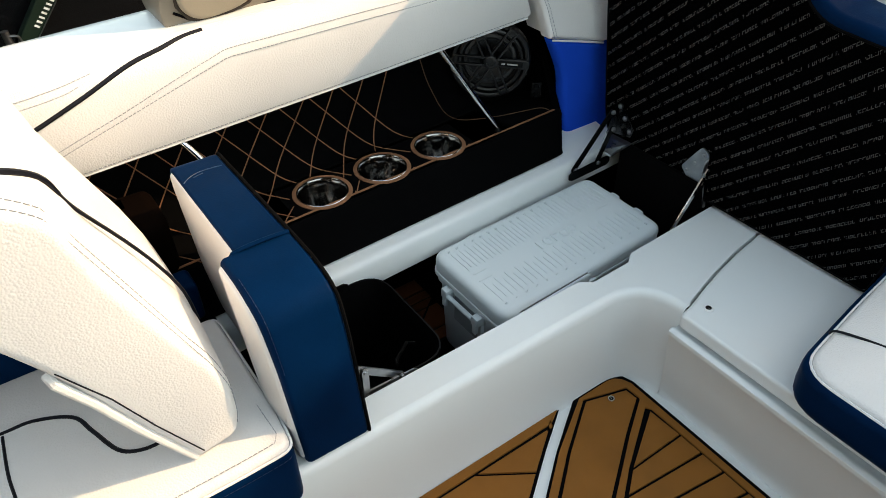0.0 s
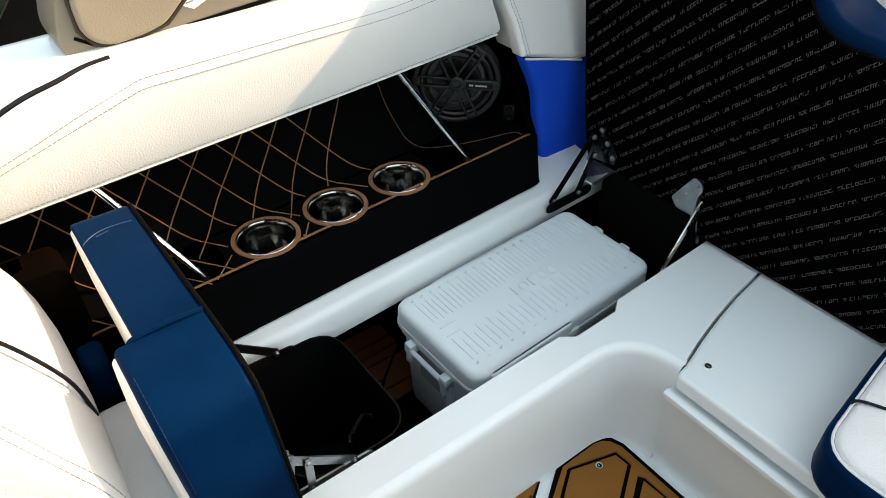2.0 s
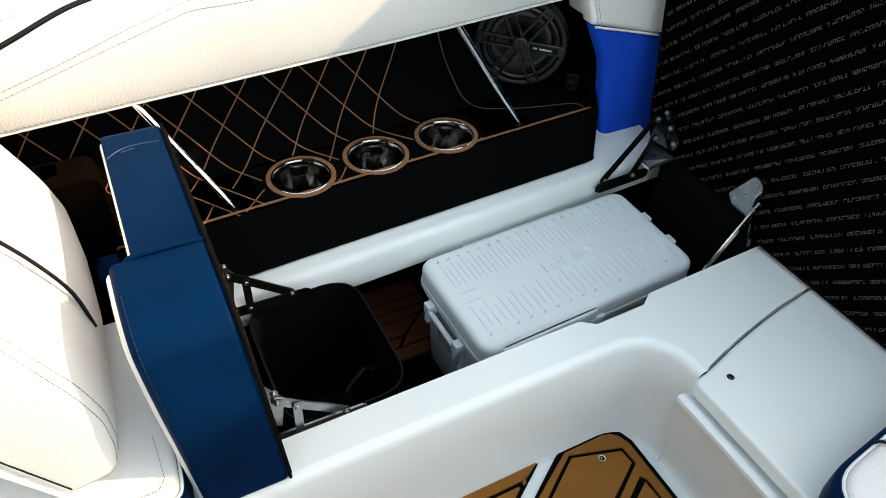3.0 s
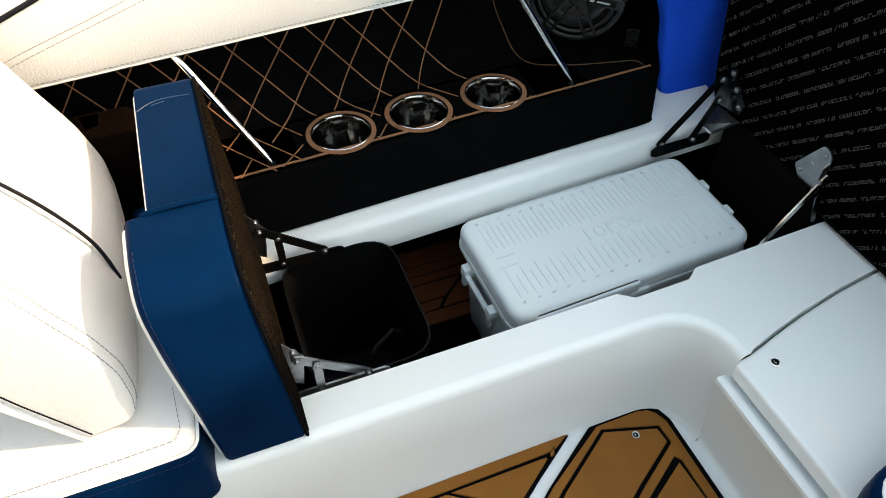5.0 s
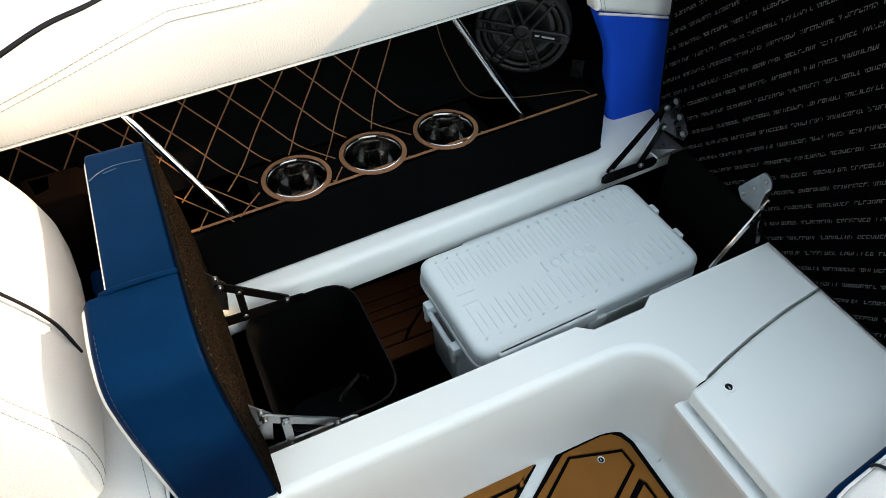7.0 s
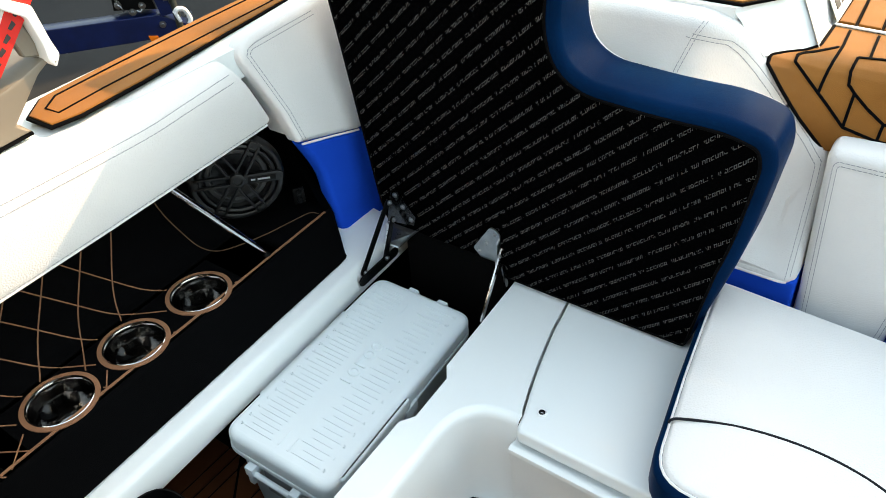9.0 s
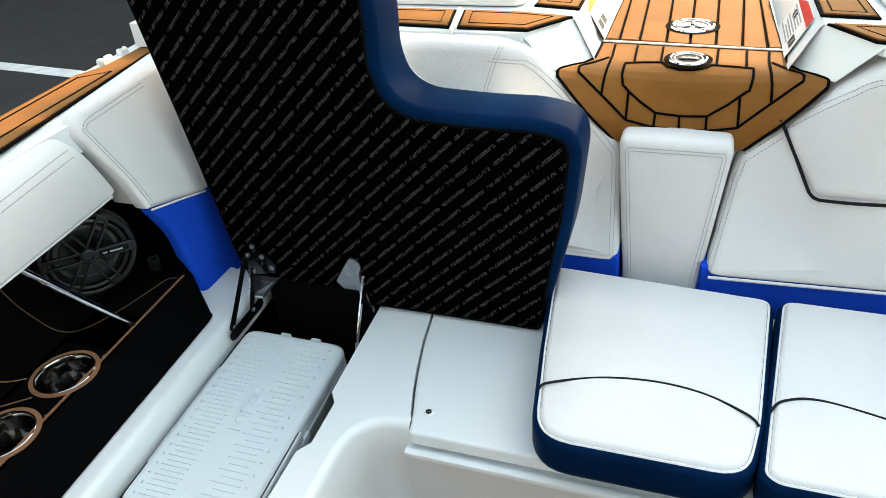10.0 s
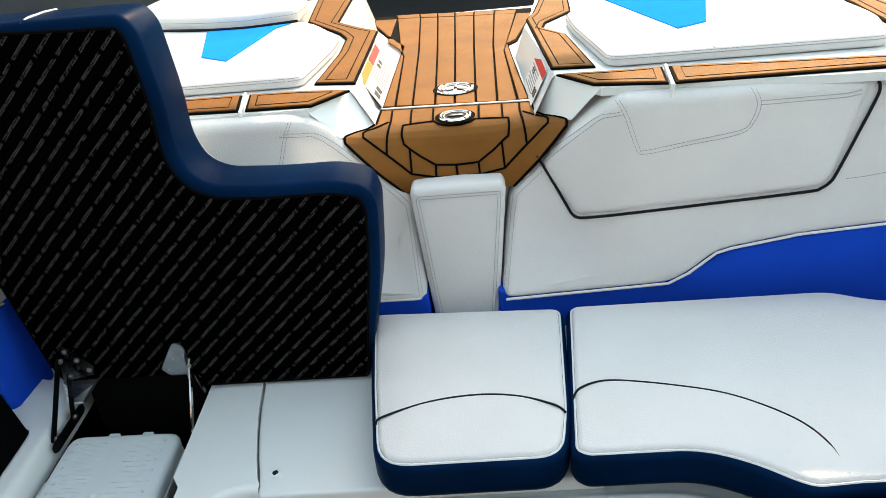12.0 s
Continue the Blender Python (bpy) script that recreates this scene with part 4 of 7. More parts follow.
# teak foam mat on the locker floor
# darker copy of the teak foam with the locker's shade in its colour
SHADETEAK = mat("shaded_teak_foam", (0.165, 0.053, 0.020), 0.75, grain=0.4, grain_scale=900, blotch=0.2, spec=0.15)
mat_l = thing("locker_mat", "brown teak foam mat on the locker floor, darkened for its shade", "foam mat", (-0.8, 0.5, -0.075))
bm = bmesh.new()
part("underlay", prism([(-1.082, 0.36), (-0.880, 0.36), (-0.880, 0.64), (-1.082, 0.64)], -0.075, -0.0705), GROOVE, mat_l)
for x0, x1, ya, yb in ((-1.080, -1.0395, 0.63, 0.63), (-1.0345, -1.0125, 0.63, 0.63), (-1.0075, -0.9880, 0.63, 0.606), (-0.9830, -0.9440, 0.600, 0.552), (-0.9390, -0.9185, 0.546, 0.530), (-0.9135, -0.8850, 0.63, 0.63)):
    part("plank", puff([(x0, 0.37), (x1, 0.37), (x1, yb), (x0, ya)], -0.0715, -0.066, 0.001, 0.0005, seg=1), SHADETEAK, mat_l)
part("plank", puff([(-0.9830, 0.608), (-0.9390, 0.556), (-0.9185, 0.538), (-0.9185, 0.63), (-0.9830, 0.63)], -0.0715, -0.066, 0.001, 0.0005, seg=1), SHADETEAK, mat_l)

# loose black storage bin
bin_ = thing("storage_bin", "black plastic bin with rounded corners standing in the locker", "bin", (-0.76, 0.33, -0.07))
bc = (-0.770, 0.345)
rings = [(0.190, 0.130, 0.04, -0.066), (0.195, 0.135, 0.04, -0.06), (0.234, 0.174, 0.050, 0.170), (0.235, 0.175, 0.050, 0.181), (0.241, 0.180, 0.054, 0.183), (0.243, 0.182, 0.056, 0.188), (0.241, 0.181, 0.055, 0.192),
         (0.235, 0.175, 0.050, 0.192), (0.232, 0.172, 0.050, 0.186), (0.190, 0.128, 0.04, -0.055)]
bm = loft([[(bc[0] + x, bc[1] + y, z) for x, y in rrect(w, l, r, 6)] for w, l, r, z in rings], True, True)
part("tub", bm, PLASTIC, bin_)
part("grip", tube([(-0.700, 0.395, 0.187), (-0.712, 0.385, 0.184), (-0.690, 0.352, 0.184), (-0.677, 0.345, 0.187)], 0.003, 6), PLASTIC, bin_)


def bolt(p, n, r=0.0045, name="bolt", parent=None):
    m = Vector(n).normalized().to_track_quat("Z", "Y").to_matrix().to_4x4()
    m.translation = p
    return part(name, lathe([(0.0, 0.0035), (r * 0.6, 0.0034), (r, 0.002), (r, 0.0), (r * 1.5, 0.0), (r * 1.5, -0.001)], m, 12), GALV, parent)


def plate(pts, thick, material, parent, name, label=""):
    """A flat metal plate through the corner points."""
    pts = [Vector(p) for p in pts]
    n = (pts[1] - pts[0]).cross(pts[2] - pts[0]).normalized() * thick
    bm = bmesh.new()
    a = [bm.verts.new(p) for p in pts]
    b = [bm.verts.new(p + n) for p in pts]
    k = len(pts)
    bm.faces.new(a)
    bm.faces.new(b[::-1])
    for i in range(k):
        bm.faces.new((a[i], b[i], b[(i + 1) % k], a[(i + 1) % k]))
    return part(name, bm, material, parent, label)


def link(a, b, w, up, parent, material=GALV, name="arm"):
    a, b, u = Vector(a), Vector(b), Vector(up).normalized()
    d = (b - a).normalized()
    s = d.cross(u).normalized() * w / 2
    bm = bmesh.new()
    secs = []
    for p in (a - d * w * 0.4, a, b, b + d * w * 0.4):
        ss = s if p in (a, b) else s * 0.55
        secs.append([p - ss, p + ss, p + ss + u * 0.003, p - ss + u * 0.003])
    loft(secs, True, True, bm)
    return part(name, bm, material, parent)


# forward seat cushion, standing open on its hinges
fc = thing("open_seat_cushion", "navy and white vinyl seat cushion tipped up on its hinges", "seat cushion", (-0.76, 0.17, 0.216))
outline = fillet([(-0.567, 0.2165), (-0.567, 0.440), (-0.577, 0.500), (-0.625, 0.514), (-0.70, 0.512), (-0.965, 0.500), (-0.975, 0.46), (-0.975, 0.30), (-0.93, 0.222)], [0.012, 0.05, 0.05, 0.03, 0, 0.02, 0, 0.02, 0.02], 10)


def tip(bm):
    """The whole cushion leans a little: its foot stands further aft than its top."""
    for v in bm.verts:
        v.co.y += 0.058 * (0.512 - v.co.z)
    return bm


thin = fillet([(-0.690, 0.2175), (-0.690, 0.5118), (-0.965, 0.500), (-0.975, 0.46), (-0.975, 0.30), (-0.93, 0.222)], [0, 0, 0.02, 0, 0.02, 0.02], 10)
part("cushion", tip(puff(thin, 0.140, 0.2135, 0.006, 0.004, "xz")), NAVY, fc, "navy vinyl sides")
knee = fillet([(-0.5665, 0.2168), (-0.5665, 0.440), (-0.5765, 0.5003), (-0.625, 0.5144), (-0.6935, 0.5133), (-0.6935, 0.2168)], [0.012, 0.05, 0.05, 0.03, 0.004, 0.01], 10)
part("knee", tip(puff(knee, 0.2140, 0.1165, 0.009, 0.007, "xz", seg=5)), NAVY, fc, "navy vinyl knee roll")
kf = fillet([(-0.572, 0.221), (-0.572, 0.430), (-0.584, 0.492), (-0.630, 0.5085), (-0.6925, 0.5080), (-0.6925, 0.221)], [0.02, 0.06, 0.05, 0.03, 0.01, 0.01], 8)
part("knee_face", tip(puff(kf, 0.122, 0.1115, 0.009, 0.002, "xz", crown=0.006)), VINYL, fc, "white vinyl face of the knee roll")
face = fillet([(-0.6905, 0.23), (-0.6905, 0.506), (-0.960, 0.495), (-0.970, 0.46), (-0.97, 0.30), (-0.93, 0.226)], [0.006, 0.006, 0.02, 0.02, 0.02, 0.02])
part("seat_face", tip(puff(face, 0.143, 0.1365, 0.006, 0.002, "xz", crown=0.003)), VINYL, fc, "white vinyl seating face")
part("base_cloth", tip(puff(inset(ccw(outline), 0.004), 0.2115, 0.2185, 0.001, 0.0005, "xz", seg=1)), FLECKED, fc, "black backing cloth with brown flecks")
part("edge_welt", tip(tube([(x, 0.2150, z) for x, z in inset(ccw(outline), 0.0)], 0.0022, 6, closed=True)), GROOVE, fc)
part("seam_welt", tip(tube(smooth_path([(-0.694, 0.132, 0.505), (-0.694, 0.140, 0.5135), (-0.694, 0.18, 0.5155), (-0.694, 0.212, 0.5135)], 4), 0.0030, 8)), NAVY, fc)
rim_pts = [(x, 0.1235, z) for x, z in inset(ccw(knee), 0.0001) if x > -0.685 and z > 0.235]
part("stitching", tip(dashes(sorted(rim_pts, key=lambda p: math.atan2(p[2] - 0.36, p[0] + 0.66)))), NAVYPIPE, fc)


# pale tubes stand in for the highlight along a wrinkle
for pts in ([(-0.897, 0.143, 0.5034), (-0.907, 0.153, 0.5029), (-0.914, 0.166, 0.5026), (-0.916, 0.182, 0.5025), (-0.913, 0.206, 0.5026)], [(-0.905, 0.160, 0.5030), (-0.909, 0.176, 0.5028)]):
    part("crease", tube(smooth_path(pts, 4), 0.0007, 5), CREASEGLINT, fc, "pale streak painted for the sheen on a crease")


def lift_hinge(p, side):
    """A folding lift hinge: plate on the cushion, two arms, foot on the locker wall."""
    th = thing("lift_hinge", "silver and black folding lift hinge between cushion and locker", "hinge", (p[0], p[1], 0.2), "lift hinges")
    x, y, z = p
    plate([(x - 0.004, y, z - 0.035), (x - 0.004, y + 0.014, z - 0.045), (x - 0.004, y + 0.022, z + 0.010), (x - 0.004, y, z + 0.045)], 0.003, GALV, th, "plate")
    link((x, y + 0.012, z + 0.012), (x, y + 0.098, z - 0.058), 0.013, (1, 0, 0), th, GALV if side else PLASTIC)
    link((x + 0.004, y + 0.035, z - 0.006), (x + 0.004, y + 0.034, z - 0.066), 0.011, (1, 0, 0), th, GALV if side else PLASTIC)
    link((x + 0.002, y + 0.005, z - 0.062), (x + 0.002, y + 0.120, z - 0.066), 0.018, (1, 0, 0), th, GALV if side else PLASTIC, "foot")
    for q in ((0.012, 0.012), (0.098, -0.058), (0.035, -0.008), (0.034, -0.060), (0.010, 0.032)):
        bolt((x + 0.005, y + q[0], z + q[1]), (1, 0, 0), 0.0038, "bolt", th)
    return th


lift_hinge((-0.862, 0.230, 0.286), 0)
lift_hinge((-0.640, 0.231, 0.268), 1)

# ---------------------------------------------------------------- forward lounge seat and its backrest
ls = thing("lounge_cushion", "white vinyl lounge seat cushion with a navy side", "seat cushion", (-0.8, -0.4, 0.2))
sp = fillet([(-0.548, -1.5), (-0.548, 0.05), (-0.550, 0.118), (-0.62, 0.124), (-0.842, 0.124), (-0.842, -0.06), (-1.02, -0.06), (-1.02, -1.5)], [0, 0, 0.02, 0.02, 0.02, 0.02, 0.02, 0])
part("side_band", puff(sp, 0.175, 0.292, 0.004, 0.012), NAVY, ls, "navy vinyl side band")
part("top_panel", puff(inset(ccw(sp), 0.004), 0.285, 0.303, 0.010, 0.003, crown=0.006), VINYL, ls, "white vinyl top panel")
part("piping", tube([(x, y, 0.2925) for x, y in inset(ccw(sp), 0.0015) if x > -0.60 or y > 0.10], 0.0020, 6), WHITETHREAD, ls)
part("seam", tube(smooth_path([(-0.79, -0.30, 0.3075), (-0.781, -0.189, 0.3085), (-0.778, -0.149, 0.309), (-0.754, -0.105, 0.309), (-0.715, -0.089, 0.309), (-0.667, -0.070, 0.309), (-0.650, -0.046, 0.309), (-0.648, -0.018, 0.309), (-0.655, 0.03, 0.309)], 6), 0.003, 6), PIPING, ls, "black piping seam")
part("cross_seam", tube(smooth_path([(-0.775, -0.187, 0.3085), (-0.711, -0.191, 0.309), (-0.66, -0.189, 0.3085), (-0.58, -0.185, 0.307)], 5), 0.0022, 6), PIPING, ls, "dark seam")
side = [(x, y, 0.2780) for x, y in inset(ccw(sp), -0.0004) if x > -0.555]
part("side_stitching", dashes(sorted(side, key=lambda p: p[1])), NAVYPIPE, ls, "dark stitching on the navy band")
bm = bmesh.new()
dashes([(-0.632, 0.102, 0.3085), (-0.575, 0.104, 0.3075), (-0.563, 0.097, 0.3065), (-0.561, 0.05, 0.3065), (-0.560, -0.1, 0.3065), (-0.560, -0.4, 0.3065)], bm=bm)
part("stitching", bm, THREAD, ls, "row of grey stitching")

lb = thing("lounge_back_cushion", "white grained vinyl lounge backrest leaning on the seat", "backrest", (-0.8, 0.0, 0.31))
LBP = ccw(fillet([(-0.215, 0.735), (-0.120, 0.742), (-0.064, 0.726), (-0.034, 0.700), (-0.022, 0.664), (-0.014, 0.630), (-0.006, 0.607), (0.013, 0.560), (0.036, 0.505), (0.060, 0.450), (0.072, 0.40), (0.072, 0.355), (0.064, 0.318), (0.010, 0.309), (-0.037, 0.408), (-0.066, 0.476), (-0.090, 0.528), (-0.125, 0.590), (-0.235, 0.680)], [0.02, 0.02, 0.015, 0.012, 0.01, 0.01, 0.01, 0.02, 0.02, 0.02, 0.01, 0.01, 0.014, 0.008, 0.02, 0.02, 0.02, 0.02, 0.02], 3))


def back_ring(x, d):
    """Outline of the backrest across the boat at x, drawn in by d (out where d is below zero)."""
    return [(x, y, z) for y, z in (inset(LBP, d) if abs(d) > 1e-6 else LBP)]


secs = [back_ring(x, d) for x, d in ((-0.5925, 0.013), (-0.5932, 0.0085), (-0.5955, 0.0045), (-0.599, 0.0015), (-0.604, 0.0), (-0.64, -0.004), (-0.70, -0.008), (-0.80, -0.011), (-0.90, -0.008), (-0.965, -0.001), (-0.985, 0.006), (-0.998, 0.018), (-1.002, 0.030))]
lb_pad = part("pad", loft(secs, True, True), VINYL, lb, angle=60)


def on_back(x, y0, y1, d):
    """Points along the rounded aft edge of the end panel between two stations."""
    return [Vector(p) for p in back_ring(x, d) if p[2] > 0.325 and y0 <= p[1] <= y1 and p[2] > 0.70 - 3.3 * (p[1] + 0.02) * (p[1] > -0.02) - 0.35 * (p[1] > 0.06)]


bm = bmesh.new()
for x, d in ((-0.5985, 0.0012), (-0.612, -0.0018)):
    pts = sorted(on_back(x, -0.20, 0.09, d), key=lambda p: p.y - p.z * 0.6)
    dashes(pts, bm=bm)
part("stitching", bm, THREAD, lb, "double row of grey stitching")
part("piping", tube(smooth_path([(-0.64, -0.13, 0.7480), (-0.652, -0.064, 0.7315), (-0.672, -0.028, 0.702), (-0.684, -0.017, 0.671)], 4), 0.0034, 6), PIPING, lb, "black piping seam")
part("fine_piping", tube(smooth_path([(-0.684, -0.017, 0.671), (-0.696, -0.0065, 0.640), (-0.719, 0.0275, 0.5690), (-0.729, 0.054, 0.5110), (-0.733, 0.0735, 0.4560), (-0.733, 0.0805, 0.40)], 4), 0.0022, 6), PIPING, lb, "fine black seam")
part("lower_welt", tube([(-0.609, -0.094, 0.5230), (-0.598, -0.091, 0.5170), (-0.597, -0.066, 0.4700), (-0.598, -0.037, 0.4020), (-0.600, 0.008, 0.3105)], 0.0058, 8), VINYL, lb, "thick white welt")
part("end_seam", tube(laid(lb_pad, [(-0.59, -0.086, 0.5330), (-0.59, -0.050, 0.4700), (-0.59, -0.020, 0.4000), (-0.59, 0.018, 0.3220)], (-1, 0, 0)), 0.0009, 6), PIPING, lb, "thin dark seam")
solid("side_pad", puff(fillet([(-0.990, -0.60), (-0.868, -0.60), (-0.868, -0.075), (-0.990, -0.075)], 0.02), 0.3085, 0.440, 0.015, 0.006), NAVY, "navy vinyl side pad on the seat behind the backrest", "pad")
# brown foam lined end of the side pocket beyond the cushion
# base colour taken near black to hold the pocket's shade
solid("pocket_liner", puff(fillet([(-1.085, 0.02), (-0.965, 0.045), (-0.955, 0.095), (-0.985, 0.122), (-1.085, 0.122)], 0.02), 0.302, 0.410, 0.022, 0.004), mat("shade_darkened_liner", (0.0024, 0.0010, 0.0005), 0.9, grain=0.4, grain_scale=500, spec=0.03), "brown padded liner in the side pocket, near black for its shade", "liner")
# added black block standing in for the shaded gap
solid("dark_gap_block", prism([(-1.018, -0.058), (-0.846, -0.058), (-0.846, 0.128), (-1.018, 0.128)], 0.20, 0.262), CARPET, "black block added for the dark gap behind the backrest", "pocket floor", kind="structure")
# navy in place of royal blue puts the shade into its colour
solid("blue_pad", puff(fillet([(-0.935, 0.085), (-0.885, 0.085), (-0.885, 0.118), (-0.935, 0.118)], 0.010), 0.262, 0.335, 0.010, 0.004), NAVY, "blue vinyl pad behind the backrest, darkened to navy for its shade", "pad")

# ---------------------------------------------------------------- aft seat cushion standing open
oc = thing("open_corner_cushion", "navy corner seat cushion tipped up showing its printed black underside", "seat cushion", (-0.65, 1.12, 0.222))
cl = [(-0.312, 0.222), (-0.262, 0.44), (-0.248, 0.590), (-0.262, 0.628), (-0.32, 0.644), (-0.42, 0.643), (-0.525, 0.650), (-0.562, 0.672), (-0.578, 0.72), (-0.574, 0.80), (-0.583, 0.92), (-0.600, 0.948), (-0.66, 0.950), (-1.055, 0.952), (-1.000, 0.62), (-0.952, 0.30), (-0.930, 0.240), (-0.66, 0.222)]
cr = [0.01, 0.05, 0.03, 0.03, 0.03, 0.05, 0.03, 0.03, 0.03, 0.05, 0.03, 0.02, 0.02, 0.02, 0.1, 0.03, 0.03, 0.01]
col = fillet(cl, cr, 4)
part("cushion", puff(col, 1.074, 1.190, 0.018, 0.014, "xz", seg=5), NAVY, oc, "navy vinyl sides")
# the cloth runs to the edge along the foot and the outboard side
col_in = [a if a[1] < 0.30 or a[0] < -0.93 else b for a, b in zip(inset(ccw(col), 0.004), inset(ccw(col), 0.020))]
part("base_cloth", puff(col_in, 1.080, 1.0715, 0.001, 0.0005, "xz", seg=1), FABRIC, oc, "black backing cloth with rows of grey print")
part("edge_welt", tube([(x, 1.0725, z) for x, z in col_in], 0.0026, 6, closed=True), GROOVE, oc)
part("seat_face", puff(inset(ccw(col), 0.01), 1.186, 1.206, 0.012, 0.002, "xz"), VINYL, oc, "white vinyl seating face")
part("seam_tape", tube([(-0.760, 1.080, 0.9460), (-0.760, 1.10, 0.9512), (-0.758, 1.15, 0.9515), (-0.753, 1.18, 0.950)], 0.0020, 6), WHITETHREAD, oc, "white seam")

ah = thing("lift_hinge", "silver and black lift hinge with triangular plate on open cushion", "hinge", (-0.93, 1.03, 0.22), "lift hinges")
plate([(-0.916, 1.066, 0.338), (-0.902, 1.066, 0.346), (-0.856, 1.064, 0.296), (-0.862, 1.063, 0.276), (-0.930, 1.064, 0.262)], 0.003, DARKSTEEL, ah, "plate")
plate([(-0.930, 1.062, 0.262), (-0.850, 1.056, 0.270), (-0.888, 1.040, 0.224), (-0.915, 1.030, 0.232)], 0.003, GALV, ah, "gusset")
link((-0.918, 1.055, 0.318), (-0.918, 0.958, 0.205), 0.013, (1, 0, 0), ah, PLASTIC)
link((-0.905, 1.050, 0.286), (-0.902, 1.010, 0.212), 0.012, (1, 0, 0), ah, PLASTIC)
link((-0.908, 0.945, 0.198), (-0.905, 1.045, 0.205), 0.022, (1, 0, 0), ah, PLASTIC, "foot")
for q in ((-0.911, 1.055, 0.318), (-0.911, 0.960, 0.206), (-0.896, 1.012, 0.214), (-0.90, 1.05, 0.284)):
    bolt(q, (1, -0.4, 0), 0.0038, "bolt", ah)
for q in ((-0.903, 1.0630, 0.334), (-0.885, 1.0625, 0.312), (-0.867, 1.0620, 0.288)):
    bolt(q, (0, -1, 0), 0.0038, "bolt", ah)

ah2 = thing("lift_hinge", "silver lift hinge with a tongue plate on the open cushion", "hinge", (-0.68, 1.05, 0.22), "lift hinges")
plate([(x, 1.066, z) for x, z in fillet([(-0.664, 0.330), (-0.684, 0.340), (-0.722, 0.278), (-0.702, 0.258), (-0.670, 0.262)], [0.012, 0.012, 0.006, 0.004, 0.004], 4)], 0.003, GALV, ah2, "plate")
plate([(-0.664, 1.064, 0.320), (-0.664, 1.064, 0.262), (-0.664, 1.050, 0.262), (-0.664, 1.054, 0.312)], 0.003, GALV, ah2, "flange")
link((-0.657, 1.056, 0.302), (-0.652, 0.975, 0.196), 0.009, (1, 0, 0), ah2, STEEL)
link((-0.651, 1.050, 0.268), (-0.648, 1.057, 0.222), 0.009, (1, 0, 0), ah2, DARKSTEEL)
for q in ((-0.676, 1.0625, 0.325), (-0.692, 1.0625, 0.300), (-0.708, 1.0625, 0.276)):
    bolt(q, (0, -1, 0), 0.0036, "bolt", ah2)
bolt((-0.656, 1.047, 0.294), (1, 0, 0), 0.004, "bolt", ah2)

# ---------------------------------------------------------------- transom seat and backrests
TOPZ = 0.300


def seat_cushion(name, plan, radii, label, seam_pts):
    th = thing(name, label, "seat cushion", (plan[0][0], plan[0][1], 0.217), "transom seat cushions")
    pl = fillet(plan, radii, 6)
    part("side_band", puff(pl, 0.2175, TOPZ - 0.004, 0.014, 0.030, seg=6), NAVY, th, "navy vinyl side band")
    part("top_panel", puff(inset(ccw(pl), 0.011), TOPZ - 0.016, TOPZ + 0.002, 0.009, 0.003, crown=0.007), VINYL, th, "white vinyl top panel")
    part("piping", tube([(x, y, TOPZ - 0.0055) for x, y in inset(ccw(pl), 0.0095)], 0.0022, 6, closed=True), WHITETHREAD, th, "white piping")
    part("seam", tube(smooth_path(seam_pts, 6), 0.0020, 6), PIPING, th, "black piping seam across the top")
    return th


seat_cushion("transom_seat_cushion", [(-0.262, 0.748), (0.038, 0.750), (0.058, 0.86), (0.084, 1.165), (-0.312, 1.188), (-0.288, 0.95)], [0.060, 0.05, 0.03, 0.03, 0.03, 0.02],
                  "white vinyl transom seat cushion with navy sides, front seam",
                  [(-0.268, 0.850, TOPZ - 0.002), (-0.255, 0.858, TOPZ + 0.006), (-0.18, 0.885, TOPZ + 0.0085), (-0.10, 0.896, TOPZ + 0.0088), (-0.03, 0.888, TOPZ + 0.0085), (0.030, 0.864, TOPZ + 0.006), (0.048, 0.852, TOPZ - 0.002)])
seat_cushion("transom_seat_cushion", [(0.044, 0.768), (0.065, 0.750), (0.235, 0.750), (0.300, 0.720), (0.350, 0.680), (0.374, 0.668), (0.44, 0.672), (1.10, 0.67), (1.10, 1.10), (0.68, 1.12), (0.60, 1.165), (0.089, 1.170)],
                  [0.02, 0.03, 0.08, 0.06, 0.04, 0.02, 0, 0, 0, 0.08, 0.03, 0.03],
                  "large white vinyl corner seat cushion with navy sides, curved seam",
                  [(0.063, 0.885, TOPZ - 0.004), (0.080, 0.905, TOPZ + 0.004), (0.132, 0.914, TOPZ + 0.0085), (0.239, 0.890, TOPZ + 0.0085), (0.32, 0.858, TOPZ + 0.0085), (0.39, 0.800, TOPZ + 0.0085), (0.418, 0.745, TOPZ + 0.0075), (0.424, 0.690, TOPZ + 0.000)])
seat_cushion("port_seat_cushion", [(0.335, 0.10), (0.345, 0.655), (1.10, 0.660), (1.10, 0.10)], [0.03, 0.05, 0.02, 0.02], "white vinyl side seat cushion with navy sides",
                  [(0.46, 0.12, TOPZ + 0.006), (0.46, 0.35, TOPZ + 0.008), (0.45, 0.62, TOPZ + 0.004)])


def lean(y0, z0, k):
    """Shear that tips an upright pad back: y grows with height."""
    m = Matrix.Identity(4)
    m[1][2] = k
    m[1][3] = -k * z0
    return m


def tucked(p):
    """Pushes the backrests' inner ends away along sight lines from the last camera place."""
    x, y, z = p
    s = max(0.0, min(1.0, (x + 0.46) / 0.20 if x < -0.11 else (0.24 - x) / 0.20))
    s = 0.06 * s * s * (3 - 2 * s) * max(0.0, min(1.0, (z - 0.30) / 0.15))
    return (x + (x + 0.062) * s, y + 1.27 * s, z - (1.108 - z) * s)


